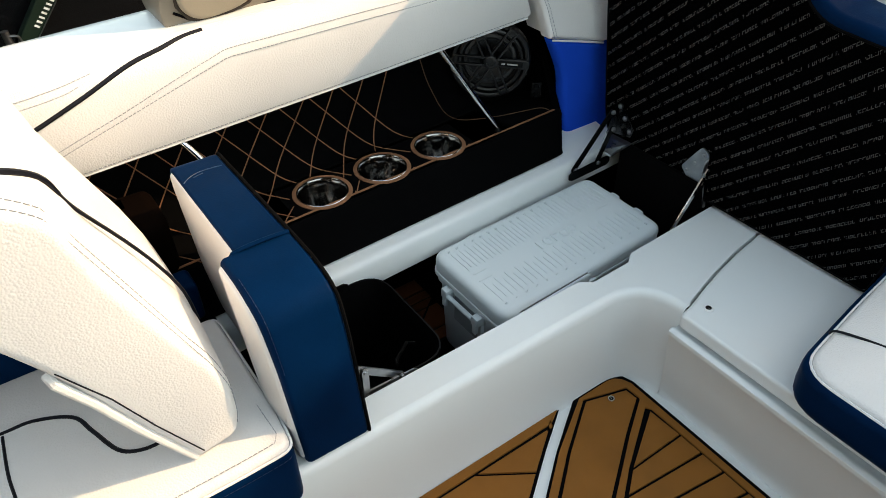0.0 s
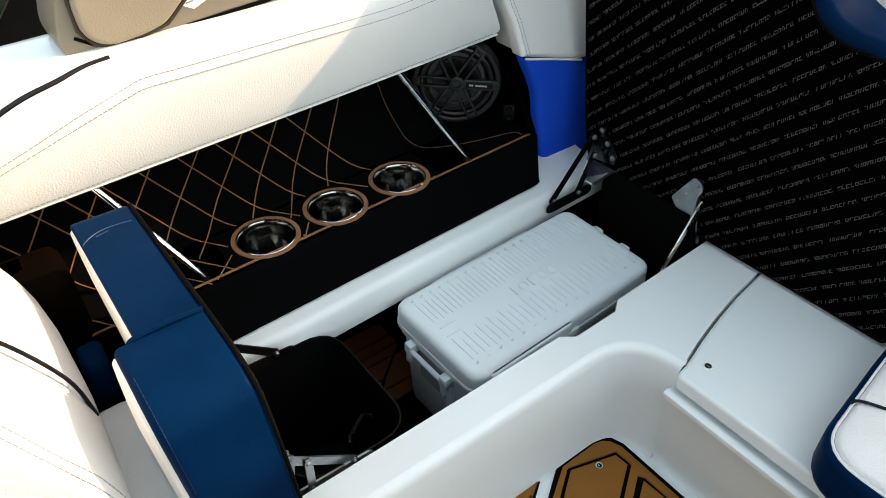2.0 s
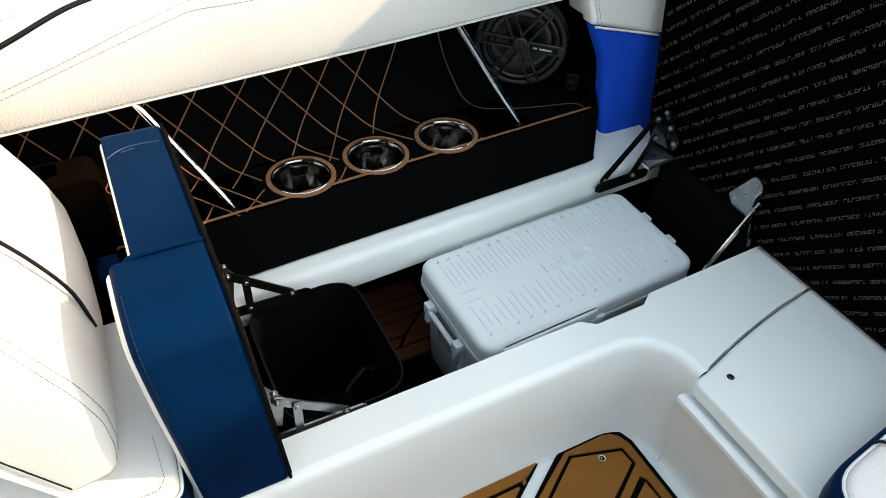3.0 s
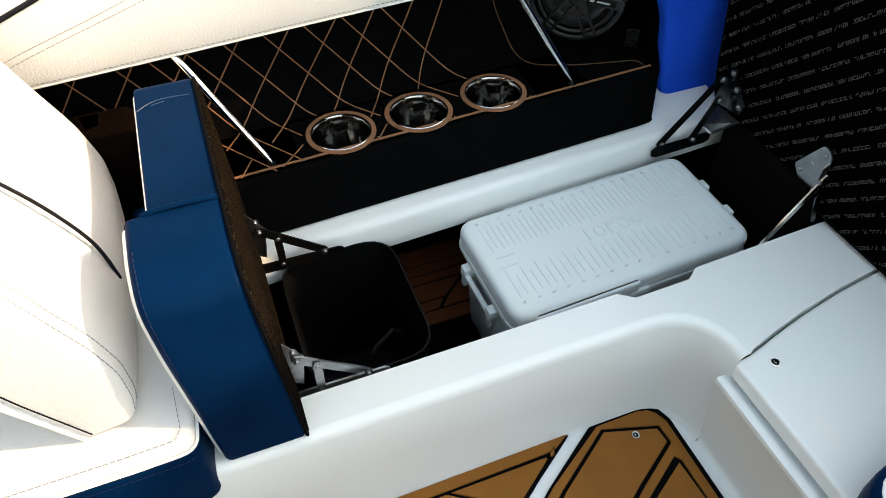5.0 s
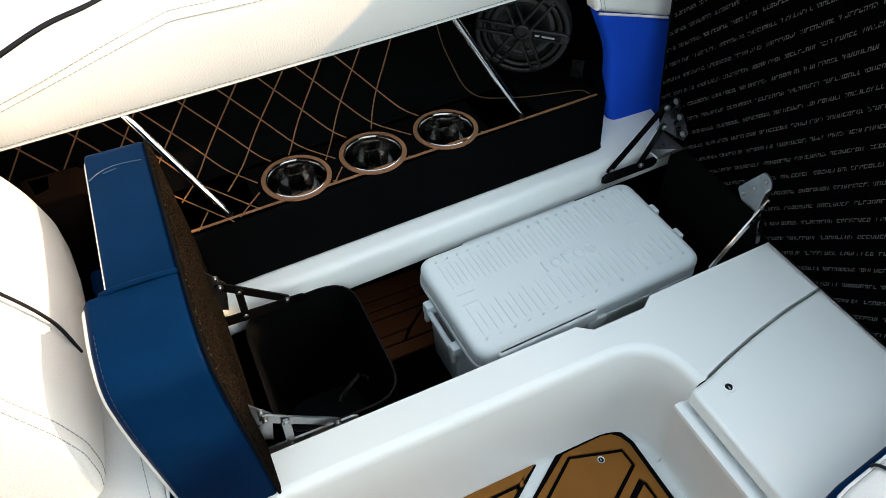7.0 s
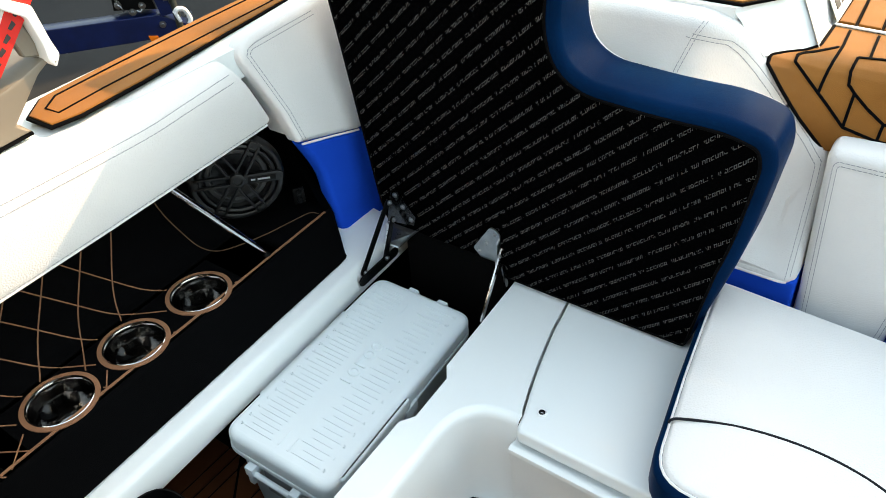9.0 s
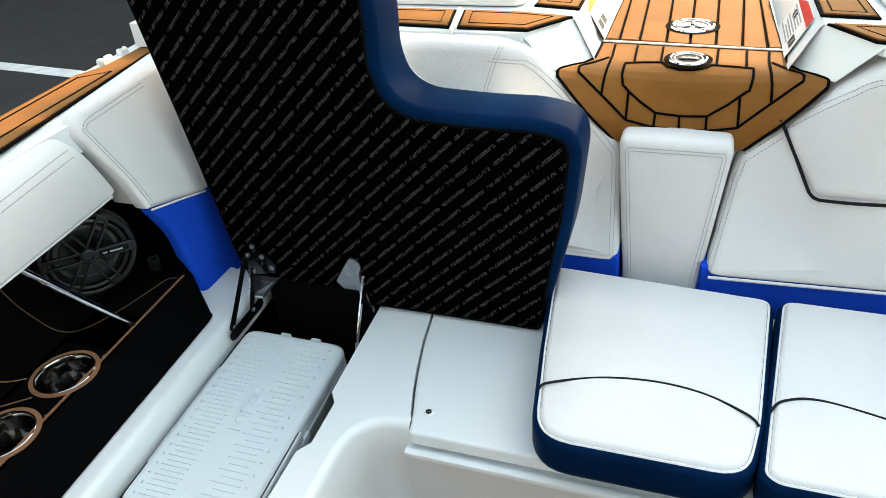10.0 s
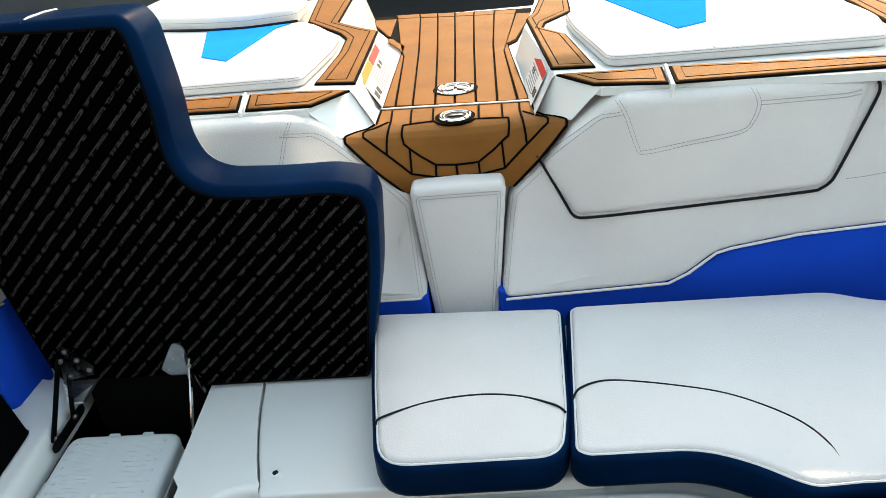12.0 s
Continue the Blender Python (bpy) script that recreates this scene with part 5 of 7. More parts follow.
def backrest(name, outline, y_front, y_back, r, material, parent, k=0.10, label="", rb=0.005, sight_push=False):
    bm = puff(outline, y_back, y_front, r, rb, "xz", seg=5)
    bmesh.ops.transform(bm, matrix=lean(0, 0.30, k), verts=bm.verts)
    if sight_push:
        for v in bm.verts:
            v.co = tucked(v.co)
    return part(name, bm, material, parent, label)


def lv(x, z, y, k=0.10):
    return (x, y + k * (z - 0.30), z)


# backing wall behind the pads
solid("wall_transom", prism([(-1.02, 0.15), (1.25, 0.15), (1.25, 0.66), (0.15, 0.66), (0.10, 0.60), (0.02, 0.52), (-0.22, 0.52), (-0.30, 0.60), (-0.36, 0.66), (-1.02, 0.66)], 1.345, 1.36, "xz"), GEL,
      "white gelcoat transom wall behind the backrests", "wall", kind="structure")

# royal blue kick panel behind the seats
kick = thing("kick_panel", "royal blue vinyl panel along the foot of the backrest", "panel", (0.1, 1.23, 0.22))
kp = fillet([(-0.044, 0.20), (1.25, 0.20), (1.25, 0.46), (0.72, 0.412), (0.54, 0.392), (0.42, 0.374), (0.36, 0.335), (0.33, 0.325), (-0.044, 0.315)], [0, 0, 0, 0.05, 0.05, 0.05, 0.03, 0.03, 0])
part("port_pad", puff(kp, 1.30, 1.212, 0.008, 0.002, "xz"), BLUE, kick)
part("starboard_pad", puff([(-1.0, 0.20), (-0.188, 0.20), (-0.192, 0.314), (-1.0, 0.320)], 1.30, 1.212, 0.006, 0.002, "xz"), BLUE, kick)

bl = thing("transom_back_cushion", "white vinyl transom backrest pad with double stitching", "backrest", (-0.4, 1.25, 0.31))
bl_pad = backrest("pad", fillet([(-0.98, 0.318), (-0.190, 0.309), (-0.199, 0.515), (-0.207, 0.545), (-0.241, 0.580), (-0.281, 0.620), (-0.330, 0.665), (-0.352, 0.690), (-0.382, 0.704), (-0.418, 0.708), (-0.98, 0.712)], [0.01, 0.028, 0.02, 0.02, 0.02, 0.02, 0.02, 0.02, 0.02, 0.02, 0.01], 3), 1.195, 1.290, 0.018, VINYL, bl, rb=0.026, sight_push=True)
bm = bmesh.new()
for d in (0.0, 0.008):
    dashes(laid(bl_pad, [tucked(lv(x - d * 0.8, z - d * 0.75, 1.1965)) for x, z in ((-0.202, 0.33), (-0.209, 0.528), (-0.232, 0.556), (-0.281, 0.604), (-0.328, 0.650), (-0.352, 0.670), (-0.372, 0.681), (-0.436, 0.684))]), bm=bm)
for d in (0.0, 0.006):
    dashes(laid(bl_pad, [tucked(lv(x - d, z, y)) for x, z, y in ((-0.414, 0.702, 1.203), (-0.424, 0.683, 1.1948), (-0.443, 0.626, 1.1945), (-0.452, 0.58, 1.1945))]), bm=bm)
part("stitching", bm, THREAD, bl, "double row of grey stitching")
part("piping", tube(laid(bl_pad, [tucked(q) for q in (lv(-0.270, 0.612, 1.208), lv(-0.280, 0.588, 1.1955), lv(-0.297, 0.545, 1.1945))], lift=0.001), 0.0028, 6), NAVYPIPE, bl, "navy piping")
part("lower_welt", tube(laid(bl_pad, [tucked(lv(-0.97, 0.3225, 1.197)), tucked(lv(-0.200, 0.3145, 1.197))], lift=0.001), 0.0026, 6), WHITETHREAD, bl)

cp = thing("centre_back_cushion", "white vinyl centre filler pad below the walkway", "backrest", (-0.11, 1.26, 0.25))
backrest("pad", fillet([(-0.181, 0.235), (-0.047, 0.235), (-0.0155, 0.525), (-0.022, 0.538), (-0.204, 0.538), (-0.2105, 0.525)], [0.016, 0.016, 0.02, 0.02, 0.02, 0.02]), 1.222, 1.300, 0.014, VINYL, cp, 0.16, rb=0.015)
bm = bmesh.new()
for d in (0.0, 0.006):
    dashes([lv(x, z, 1.2205, 0.16) for x, z in ((-0.170 + d, 0.25), (-0.198 + d, 0.514), (-0.194 + d, 0.5215 - d), (-0.030 - d, 0.5215 - d), (-0.027 - d, 0.514), (-0.056 - d, 0.25))], bm=bm)
part("stitching", bm, THREAD, cp, "row of grey stitching")

br = thing("transom_back_cushion", "white vinyl transom backrest with a raised bolster and black piping", "backrest", (0.4, 1.25, 0.31))
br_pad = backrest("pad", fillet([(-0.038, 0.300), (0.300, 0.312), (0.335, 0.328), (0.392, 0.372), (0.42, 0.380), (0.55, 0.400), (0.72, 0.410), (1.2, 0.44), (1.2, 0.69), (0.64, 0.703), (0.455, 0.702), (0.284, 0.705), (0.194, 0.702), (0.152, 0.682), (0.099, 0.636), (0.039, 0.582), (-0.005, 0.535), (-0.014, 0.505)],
                       [0.028, 0.03, 0.03, 0.03, 0.03, 0.05, 0.05, 0, 0, 0.03, 0.03, 0.03, 0.02, 0.02, 0.02, 0.02, 0.02, 0.02], 3), 1.195, 1.290, 0.018, VINYL, br, rb=0.026, sight_push=True)
bm = bmesh.new()
for d in (0.0, 0.008):
    dashes(laid(br_pad, [tucked(lv(x + d * 0.8, z - d * 0.75, 1.1965)) for x, z in ((-0.033, 0.32), (-0.003, 0.533), (0.049, 0.580))]), bm=bm)
part("stitching", bm, THREAD, br, "double row of grey stitching")
part("lower_welt", tube([lv(x, z, 1.197) for x, z in ((-0.03, 0.302), (0.300, 0.314), (0.340, 0.334), (0.392, 0.374), (0.42, 0.382), (0.55, 0.402), (0.72, 0.412), (1.2, 0.442))], 0.003, 6), WHITETHREAD, br)
bo = fillet([(0.115, 0.476), (0.20, 0.478), (0.57, 0.498), (0.596, 0.515), (0.646, 0.680), (0.640, 0.704), (0.43, 0.703), (0.196, 0.702), (0.154, 0.682), (0.101, 0.637), (0.048, 0.588)], [0.02, 0, 0.02, 0.03, 0.02, 0.02, 0, 0.02, 0.02, 0.02, 0.02])
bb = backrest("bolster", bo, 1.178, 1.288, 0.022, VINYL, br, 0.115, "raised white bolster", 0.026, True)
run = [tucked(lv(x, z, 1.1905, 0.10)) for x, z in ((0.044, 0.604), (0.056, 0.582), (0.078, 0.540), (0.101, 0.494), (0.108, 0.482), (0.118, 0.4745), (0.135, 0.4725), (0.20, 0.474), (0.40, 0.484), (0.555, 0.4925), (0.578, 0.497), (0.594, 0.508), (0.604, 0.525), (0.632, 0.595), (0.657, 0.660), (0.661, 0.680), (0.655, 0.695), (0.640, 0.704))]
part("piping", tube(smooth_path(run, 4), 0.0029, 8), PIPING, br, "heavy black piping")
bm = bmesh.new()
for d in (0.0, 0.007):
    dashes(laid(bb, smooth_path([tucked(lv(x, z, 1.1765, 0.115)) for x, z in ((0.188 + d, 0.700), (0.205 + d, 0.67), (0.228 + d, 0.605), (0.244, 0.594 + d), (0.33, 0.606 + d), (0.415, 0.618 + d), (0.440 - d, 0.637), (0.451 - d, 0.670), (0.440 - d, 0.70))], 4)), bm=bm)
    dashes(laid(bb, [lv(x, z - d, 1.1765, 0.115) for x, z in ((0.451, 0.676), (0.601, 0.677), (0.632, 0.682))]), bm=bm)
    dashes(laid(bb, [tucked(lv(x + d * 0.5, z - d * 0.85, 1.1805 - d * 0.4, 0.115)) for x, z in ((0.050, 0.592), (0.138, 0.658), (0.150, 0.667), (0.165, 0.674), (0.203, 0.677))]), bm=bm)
part("bolster_stitching", bm, THREAD, br, "grey stitched panel outline")
part("seam_stitching", dashes(laid(br_pad, [lv(x, z, 1.1935) for x, z in ((0.625, 0.511), (0.66, 0.513), (0.72, 0.521), (0.90, 0.540))])), THREAD, br)

# ---------------------------------------------------------------- transom deck, walkway, sun pads
WALK = 0.628
td = thing("transom_deck", "white gelcoat transom deck with foam covered walkway", "deck", (-0.1, 1.8, 0.6), kind="structure")
bm = bmesh.new()
# walkway floor
prism([(-0.285, 1.445), (0.066, 1.445), (0.078, 1.50), (0.10, 1.9), (0.17, 2.6), (-0.42, 2.6), (-0.33, 1.9), (-0.30, 1.50)], WALK - 0.04, WALK, "xy", bm)
part("walkway_floor", bm, GEL, td)
DK = 0.712
# side decks: ports and starboard, with sloped cheeks to the walkway
left_in = [(-0.325, 1.395), (-0.318, 1.46), (-0.335, 1.90), (-0.36, 2.02), (-0.44, 2.62)]
right_in = [(0.098, 1.375), (0.098, 1.42), (0.075, 1.85), (0.105, 2.02), (0.20, 2.62)]
bm = prism(left_in + [(-1.24, 2.62), (-1.24, 1.285), (-0.62, 1.285), (-0.39, 1.285)], DK - 0.05, DK)
part("side_deck", bm, GEL, td)
bm = prism(right_in + [(1.30, 2.62), (1.30, 1.20), (0.70, 1.215), (0.17, 1.265)], DK - 0.016, DK)
part("side_deck", bm, GEL, td)
left_fl = [(-0.275, 1.395), (-0.282, 1.50), (-0.288, 1.90), (-0.33, 2.10), (-0.41, 2.62)]
right_fl = [(0.052, 1.375), (0.055, 1.48), (0.048, 1.88), (0.085, 2.10), (0.17, 2.62)]
for a, b in ((left_in, left_fl), (right_in, right_fl)):
    bm = loft([[(p[0], p[1], DK - 0.001), (p[0] * 0.85 + q[0] * 0.15, p[1], DK - 0.006), (q[0], q[1], WALK - 0.002)] for p, q in zip(a, b)])
    part("walkway_cheek", bm, GEL, td)
# sloping shoulders between side decks and the front of the walkway
for a, b, c, d, e, f in (((-0.395, 1.285, DK - 0.001), (-0.325, 1.395, DK - 0.001), (-0.276, 1.497, WALK), (-0.279, 1.400, 0.629), (-0.338, 1.298, 0.642), (-0.36, 1.25, 0.64)), ((0.170, 1.265, DK - 0.001), (0.098, 1.375, DK - 0.001), (0.056, 1.480, WALK), (0.060, 1.400, 0.629), (0.119, 1.298, 0.642), (0.145, 1.24, 0.64))):
    bm = bmesh.new()
    vs = [bm.verts.new(p) for p in (a, b, c, d, e, f)]
    for q in ((0, 1, 3, 4), (1, 2, 3)):
        bm.faces.new([vs[k] for k in q])
    part("shoulder", bm, GEL, td)


# foam step: flat top that rolls over and down to the seat
STEP_ROWS = [(1.483, 0.632, 0.166, 0.0), (1.440, 0.632, 0.167, 0.0), (1.405, 0.631, 0.168, 0.0), (1.380, 0.628, 0.184, 0.10), (1.362, 0.622, 0.205, 0.45), (1.350, 0.612, 0.222, 0.85), (1.342, 0.598, 0.220, 1.0), (1.330, 0.570, 0.192, 0.9), (1.318, 0.542, 0.160, 0.6), (1.306, 0.508, 0.112, 0.0)]


def step_point(u, v, lift=0.0):
    """u across (-1 to 1), v from the walkway (0) over the roll and down the front (1); the wings reach forward and up."""
    f = v * (len(STEP_ROWS) - 1)
    i = min(int(f), len(STEP_ROWS) - 2)
    f -= i
    y, z, w, g = [a * (1 - f) + b * f for a, b in zip(STEP_ROWS[i], STEP_ROWS[i + 1])]
    e = abs(u) ** 2.2
    (y0, z0, _, _), (y1, z1, _, _) = STEP_ROWS[i], STEP_ROWS[i + 1]
    l = math.hypot(y1 - y0, z1 - z0)
    n = Vector((0, (z1 - z0) / l, -(y1 - y0) / l))
    return Vector((-0.110 + u * w, y - 0.044 * g * e - 0.0125 * u * max(0.0, 1 - v * 9), z + 0.034 * g * e)) + n * lift, n


step = thing("foam_step", "teak coloured foam covered step with black lines leading to the walkway", "step", (-0.11, 1.4, 0.55))
NV, NU = 46, 32
secs = [[step_point(-1 + 2 * i / NU, j / (NV - 1))[0] for i in range(NU + 1)] for j in range(NV)]
part("pad", loft(secs), TEAK, step)


def step_width(v):
    f = v * (len(STEP_ROWS) - 1)
    i = min(int(f), len(STEP_ROWS) - 2)
    return STEP_ROWS[i][2] * (1 - f + i) + STEP_ROWS[i + 1][2] * (f - i)


def step_line(pts, w=0.0044):
    """A routed line over the step, straight across the boat between its points."""
    out = []
    for (u0, v0), (u1, v1) in zip(pts, pts[1:]):
        x0, x1 = u0 * step_width(v0), u1 * step_width(v1)
        for j in range(8):
            v = v0 + (v1 - v0) * j / 8
            out.append(step_point(max(-1, min(1, (x0 + (x1 - x0) * j / 8) / step_width(v))), v, 0.0006))
    out.append(step_point(*pts[-1], 0.0006))
    return ribbon([o[0] for o in out], w, [o[1] for o in out], 0.0014)


STEP_OUTLINES = [[(-0.61, 0.305), (-0.44, 0.278), (-0.26, 0.264), (-0.19, 0.335), (-0.07, 0.384), (0.06, 0.380), (0.18, 0.332), (0.24, 0.283), (0.42, 0.298), (0.61, 0.320), (0.525, 0.483), (0.485, 0.650), (0.38, 0.742), (0.24, 0.822), (0.0, 0.828), (-0.25, 0.818), (-0.37, 0.756), (-0.45, 0.694), (-0.485, 0.655), (-0.515, 0.511), (-0.61, 0.305)],
            [(-0.85, 0.206), (-0.915, 0.322), (-0.93, 0.40), (-0.91, 0.456), (-0.84, 0.556), (-0.76, 0.667), (-0.65, 0.811), (-0.59, 0.883), (-0.33, 0.906), (0.0, 0.912), (0.32, 0.909), (0.60, 0.890), (0.66, 0.811), (0.76, 0.667), (0.84, 0.556), (0.91, 0.456), (0.93, 0.40), (0.915, 0.322), (0.85, 0.206)]]
STEP_SEAMS = [[(-0.84, 0.022), (-0.82, 0.172), (-0.66, 0.483), (-0.71, 0.744)], [(0.84, 0.022), (0.82, 0.172), (0.66, 0.483), (0.71, 0.744)], [(-0.58, 0.025), (-0.53, 0.286)], [(-0.29, 0.025), (-0.27, 0.262)], [(0.31, 0.025), (0.28, 0.286)], [(0.61, 0.025), (0.55, 0.310)],
              [(-0.45, 0.694), (-0.59, 0.883)], [(-0.25, 0.818), (-0.30, 0.904)], [(-0.02, 0.828), (-0.01, 0.911)], [(0.24, 0.822), (0.29, 0.908)], [(0.44, 0.700), (0.60, 0.890)]]
for pts in STEP_OUTLINES + STEP_SEAMS:
    part("routed_line", step_line(pts), GROOVE, step)
bm = bmesh.new()
for j in range(8):
    u = -0.29 + 0.078 * j
    a, n = step_point(u, 0.715, 0.0)
    b, _ = step_point(u + 0.022, 0.650, 0.0)
    c, _ = step_point(u + 0.066, 0.655, 0.0)
    ribbon([a, b, c], 0.0034, n, 0.0009, bm)
part("embossed_mark", bm, TEAK, step, "plain embossed bars")
part("side_line", tube([step_point(-1, j / 30)[0] for j in range(31)], 0.0028, 6), GROOVE, step)
part("side_line", tube([step_point(1, j / 30)[0] for j in range(31)], 0.0028, 6), GROOVE, step)

part("joint", ribbon([step_point(-1, 0.0, 0.001)[0] + Vector((0.0, 0.004, 0)), step_point(1, 0.0, 0.001)[0] + Vector((0.0, 0.004, 0))], 0.007, (0, 0, 1), 0.0022), GEL, step, "white joint behind the step")

# walkway foam planks
wm = thing("walkway_mat", "teak coloured foam plank mat on the walkway", "foam mat", (-0.11, 2.0, WALK))
part("underlay", puff([(-0.276, 1.507), (0.054, 1.480), (0.042, 1.90), (0.040, 2.02), (0.068, 2.06), (0.150, 2.47), (0.150, 2.54), (-0.405, 2.62), (-0.400, 2.47), (-0.300, 2.17), (-0.270, 2.10), (-0.272, 1.90)], WALK, WALK + 0.004, 0.001, 0.0005, seg=1), GROOVE, wm)
seams_n = [-0.2450, -0.2060, -0.1550, -0.1110, -0.0640, -0.0170, 0.0270]
seams_m = [-0.2560, -0.2180, -0.1640, -0.1130, -0.0590, -0.0040, 0.0250]
seams_f = [-0.3190, -0.2370, -0.1760, -0.1170, -0.0520, 0.0170, 0.0880]
for i in range(6):
    g = 0.0026
    if i == 0:
        pl = [(seams_n[0] + g, 1.509), (seams_n[1] - g, 1.506), (seams_m[1] - g, 2.02), (seams_f[1] - g, 2.52), (seams_f[0] + g, 2.53), (-0.272, 2.06), (-0.256, 1.97)]
    elif i == 5:
        pl = [(seams_n[5] + g, 1.482), (seams_n[6] - g, 1.479), (0.021, 1.94), (0.035, 2.04), (seams_f[6] - g, 2.44), (seams_f[5] + g, 2.46), (seams_m[5] + g, 2.02)]
    else:
        pl = [(seams_n[i] + g, 1.508 - 0.005 * i), (seams_n[i + 1] - g, 1.503 - 0.005 * i), (seams_m[i + 1] - g, 2.02), (seams_f[i + 1] - g, 2.51 - 0.014 * i), (seams_f[i] + g, 2.525 - 0.014 * i), (seams_m[i] + g, 2.02)]
    part("plank", puff(pl, WALK + 0.003, WALK + 0.0085, 0.0012, 0.0005, seg=2), TEAK, wm)
    y = 2.54 - 0.016 * i
    part("plank", puff([(seams_f[i] + g, y), (seams_f[i + 1] - g, y - 0.014), (seams_f[i + 1] - g + 0.003 * (i - 2), y + 0.05), (seams_f[i] + g + 0.003 * (i - 3), y + 0.06)], WALK + 0.003, WALK + 0.0085, 0.0012, 0.0005, seg=2), TEAK, wm)
part("border_plank", puff([(-0.272, 1.511), (-0.2485, 1.510), (-0.2600, 1.97), (-0.2740, 2.062), (-0.3200, 2.18), (-0.3230, 2.53), (-0.395, 2.54), (-0.392, 2.47), (-0.296, 2.165), (-0.2665, 2.095), (-0.268, 1.90)], WALK + 0.003, WALK + 0.0085, 0.0012, 0.0005, seg=2), TEAK, wm)
part("border_plank", puff([(0.050, 1.484), (0.0305, 1.482), (0.0245, 1.94), (0.0370, 2.04), (0.0920, 2.44), (0.142, 2.43), (0.063, 2.068), (0.036, 2.025), (0.038, 1.90)], WALK + 0.003, WALK + 0.0085, 0.0012, 0.0005, seg=2), TEAK, wm)


# chrome darkened in colour so its sunlit glare does not blow out
FITTING = mat("darkened_chrome", (0.30, 0.30, 0.30), 0.22, metal=1.0, blotch=0.2, blotch_scale=60)


def deck_fitting(x, y, z, kind, size=1.0):
    th = thing("deck_fitting", "chrome ringed round deck drink holder", "deck fitting", (x, y, z), "round chrome deck fittings")
    m = pose(x, y, z) @ Matrix.Scale(size, 4)
    part("seat", lathe([(0.0, 0.0004), (0.0535, 0.0004), (0.0535, 0.0)], m, 40), GROOVE, th)
    part("ring", lathe([(0.0365, 0.001), (0.0370, 0.0040), (0.0395, 0.0052), (0.0430, 0.0042), (0.0445, 0.0006)], m, 40), CHROME, th)
    part("inner_ring", lathe([(0.0285, 0.001), (0.0290, 0.0028), (0.0315, 0.0034), (0.0340, 0.0026), (0.0345, 0.0006)], m, 40), FITTING, th)
    part("bowl", lathe([(0.0, 0.0012), (0.018, 0.0012), (0.037, 0.0014)], m, 32), FITTING if kind == 0 else PLASTIC, th)
    if kind:
        part("bar", join(bmesh.new(), box(-0.020, 0.020, -0.006, 0.006, 0.0015, 0.0045, 0.001), m), FITTING, th)
    else:
        for a in range(3):
            part("spoke", join(bmesh.new(), box(-0.004, 0.004, 0.006, 0.031, 0.0014, 0.004, 0.001), m @ pose(0, 0, 0, 0, 0, 120 * a)), FITTING, th)
    return th


deck_fitting(-0.110, 1.600, WALK + 0.0088, 0)
deck_fitting(-0.110, 1.412, WALK + 0.0045, 1, 0.80)

# foam strips on the side decks
foam_strip("foam_strip", [(-0.318, 1.379), (-0.383, 1.292), (-0.516, 1.298), (-0.536, 1.410), (-0.415, 1.402)], DK, td, 0.020, "teak coloured foam strip")
foam_strip("foam_strip", [(-0.530, 1.299), (-0.70, 1.314), (-1.10, 1.34), (-1.10, 1.43), (-0.70, 1.416), (-0.551, 1.410)], DK, td, 0.020, "teak coloured foam strip")
foam_strip("foam_strip", [(0.099, 1.366), (0.158, 1.276), (0.290, 1.247), (0.305, 1.357), (0.226, 1.356)], DK, td, 0.020, "teak coloured foam strip")
foam_strip("foam_strip", [(0.302, 1.246), (0.667, 1.235), (1.2, 1.20), (1.2, 1.27), (0.703, 1.306), (0.317, 1.356)], DK, td, 0.020, "teak coloured foam strip")
foam_strip("foam_strip", [(-0.314, 1.430), (-0.406, 1.452), (-0.392, 1.72), (-0.398, 1.878), (-0.429, 1.961), (-0.557, 2.174), (-0.60, 2.6), (-0.47, 2.6), (-0.454, 2.128), (-0.371, 2.011), (-0.318, 1.949)], DK, td, 0.022, "teak coloured foam strip beside the walkway")
foam_strip("foam_strip", [(0.094, 1.413), (0.183, 1.400), (0.164, 1.715), (0.118, 1.801), (0.132, 1.865), (0.212, 1.982), (0.27, 2.6), (0.22, 2.6), (0.107, 1.995), (0.084, 1.924)], DK, td, 0.018, "teak coloured foam strip beside the walkway")
foam_strip("foam_strip", [(0.820, 1.46), (0.862, 1.80), (0.875, 2.30), (0.955, 2.30), (0.935, 1.78), (0.915, 1.46)], DK, td, 0.020, "teak coloured foam strip outboard of the sun pad")
for x0, y0, x1, y1 in ((-0.522, 1.282, -0.545, 1.411), (0.294, 1.232, 0.311, 1.357)):
    q = thing("deck_divider", "white plastic drain divider between foam strips", "divider", (x0, y0, DK), "deck dividers")
    part("rib", tube([(x0, y0, DK - 0.035), (x0, y0, DK + 0.003), (x1, y1, DK + 0.006)], 0.0040, 8), GEL, q)


def sun_pad(name, plan, radii, z0, h, label, accents):
    th = thing(name, label, "sun pad", (plan[0][0], plan[0][1], z0), "aft sun pads")
    pl = fillet(plan, radii, 6)
    part("pad", puff(pl, z0, z0 + h, 0.016, 0.006), VINYL, th)
    bm = bmesh.new()
    for d, zz in ((0.0015, z0 + h * 0.62), (0.006, z0 + h * 0.80)):
        q = inset(ccw(pl), d - 0.0012)
        dashes([(x, y, zz) for x, y in q] + [(*q[0], zz)], 0.0008, bm=bm)
    part("stitching", bm, THREAD, th, "double row of grey stitching")
    for a in accents:
        part("blue_inlay", prism(a, z0 + h - 0.003, z0 + h + 0.0025), SKYBLUE, th, "bright blue inlay")
    return th


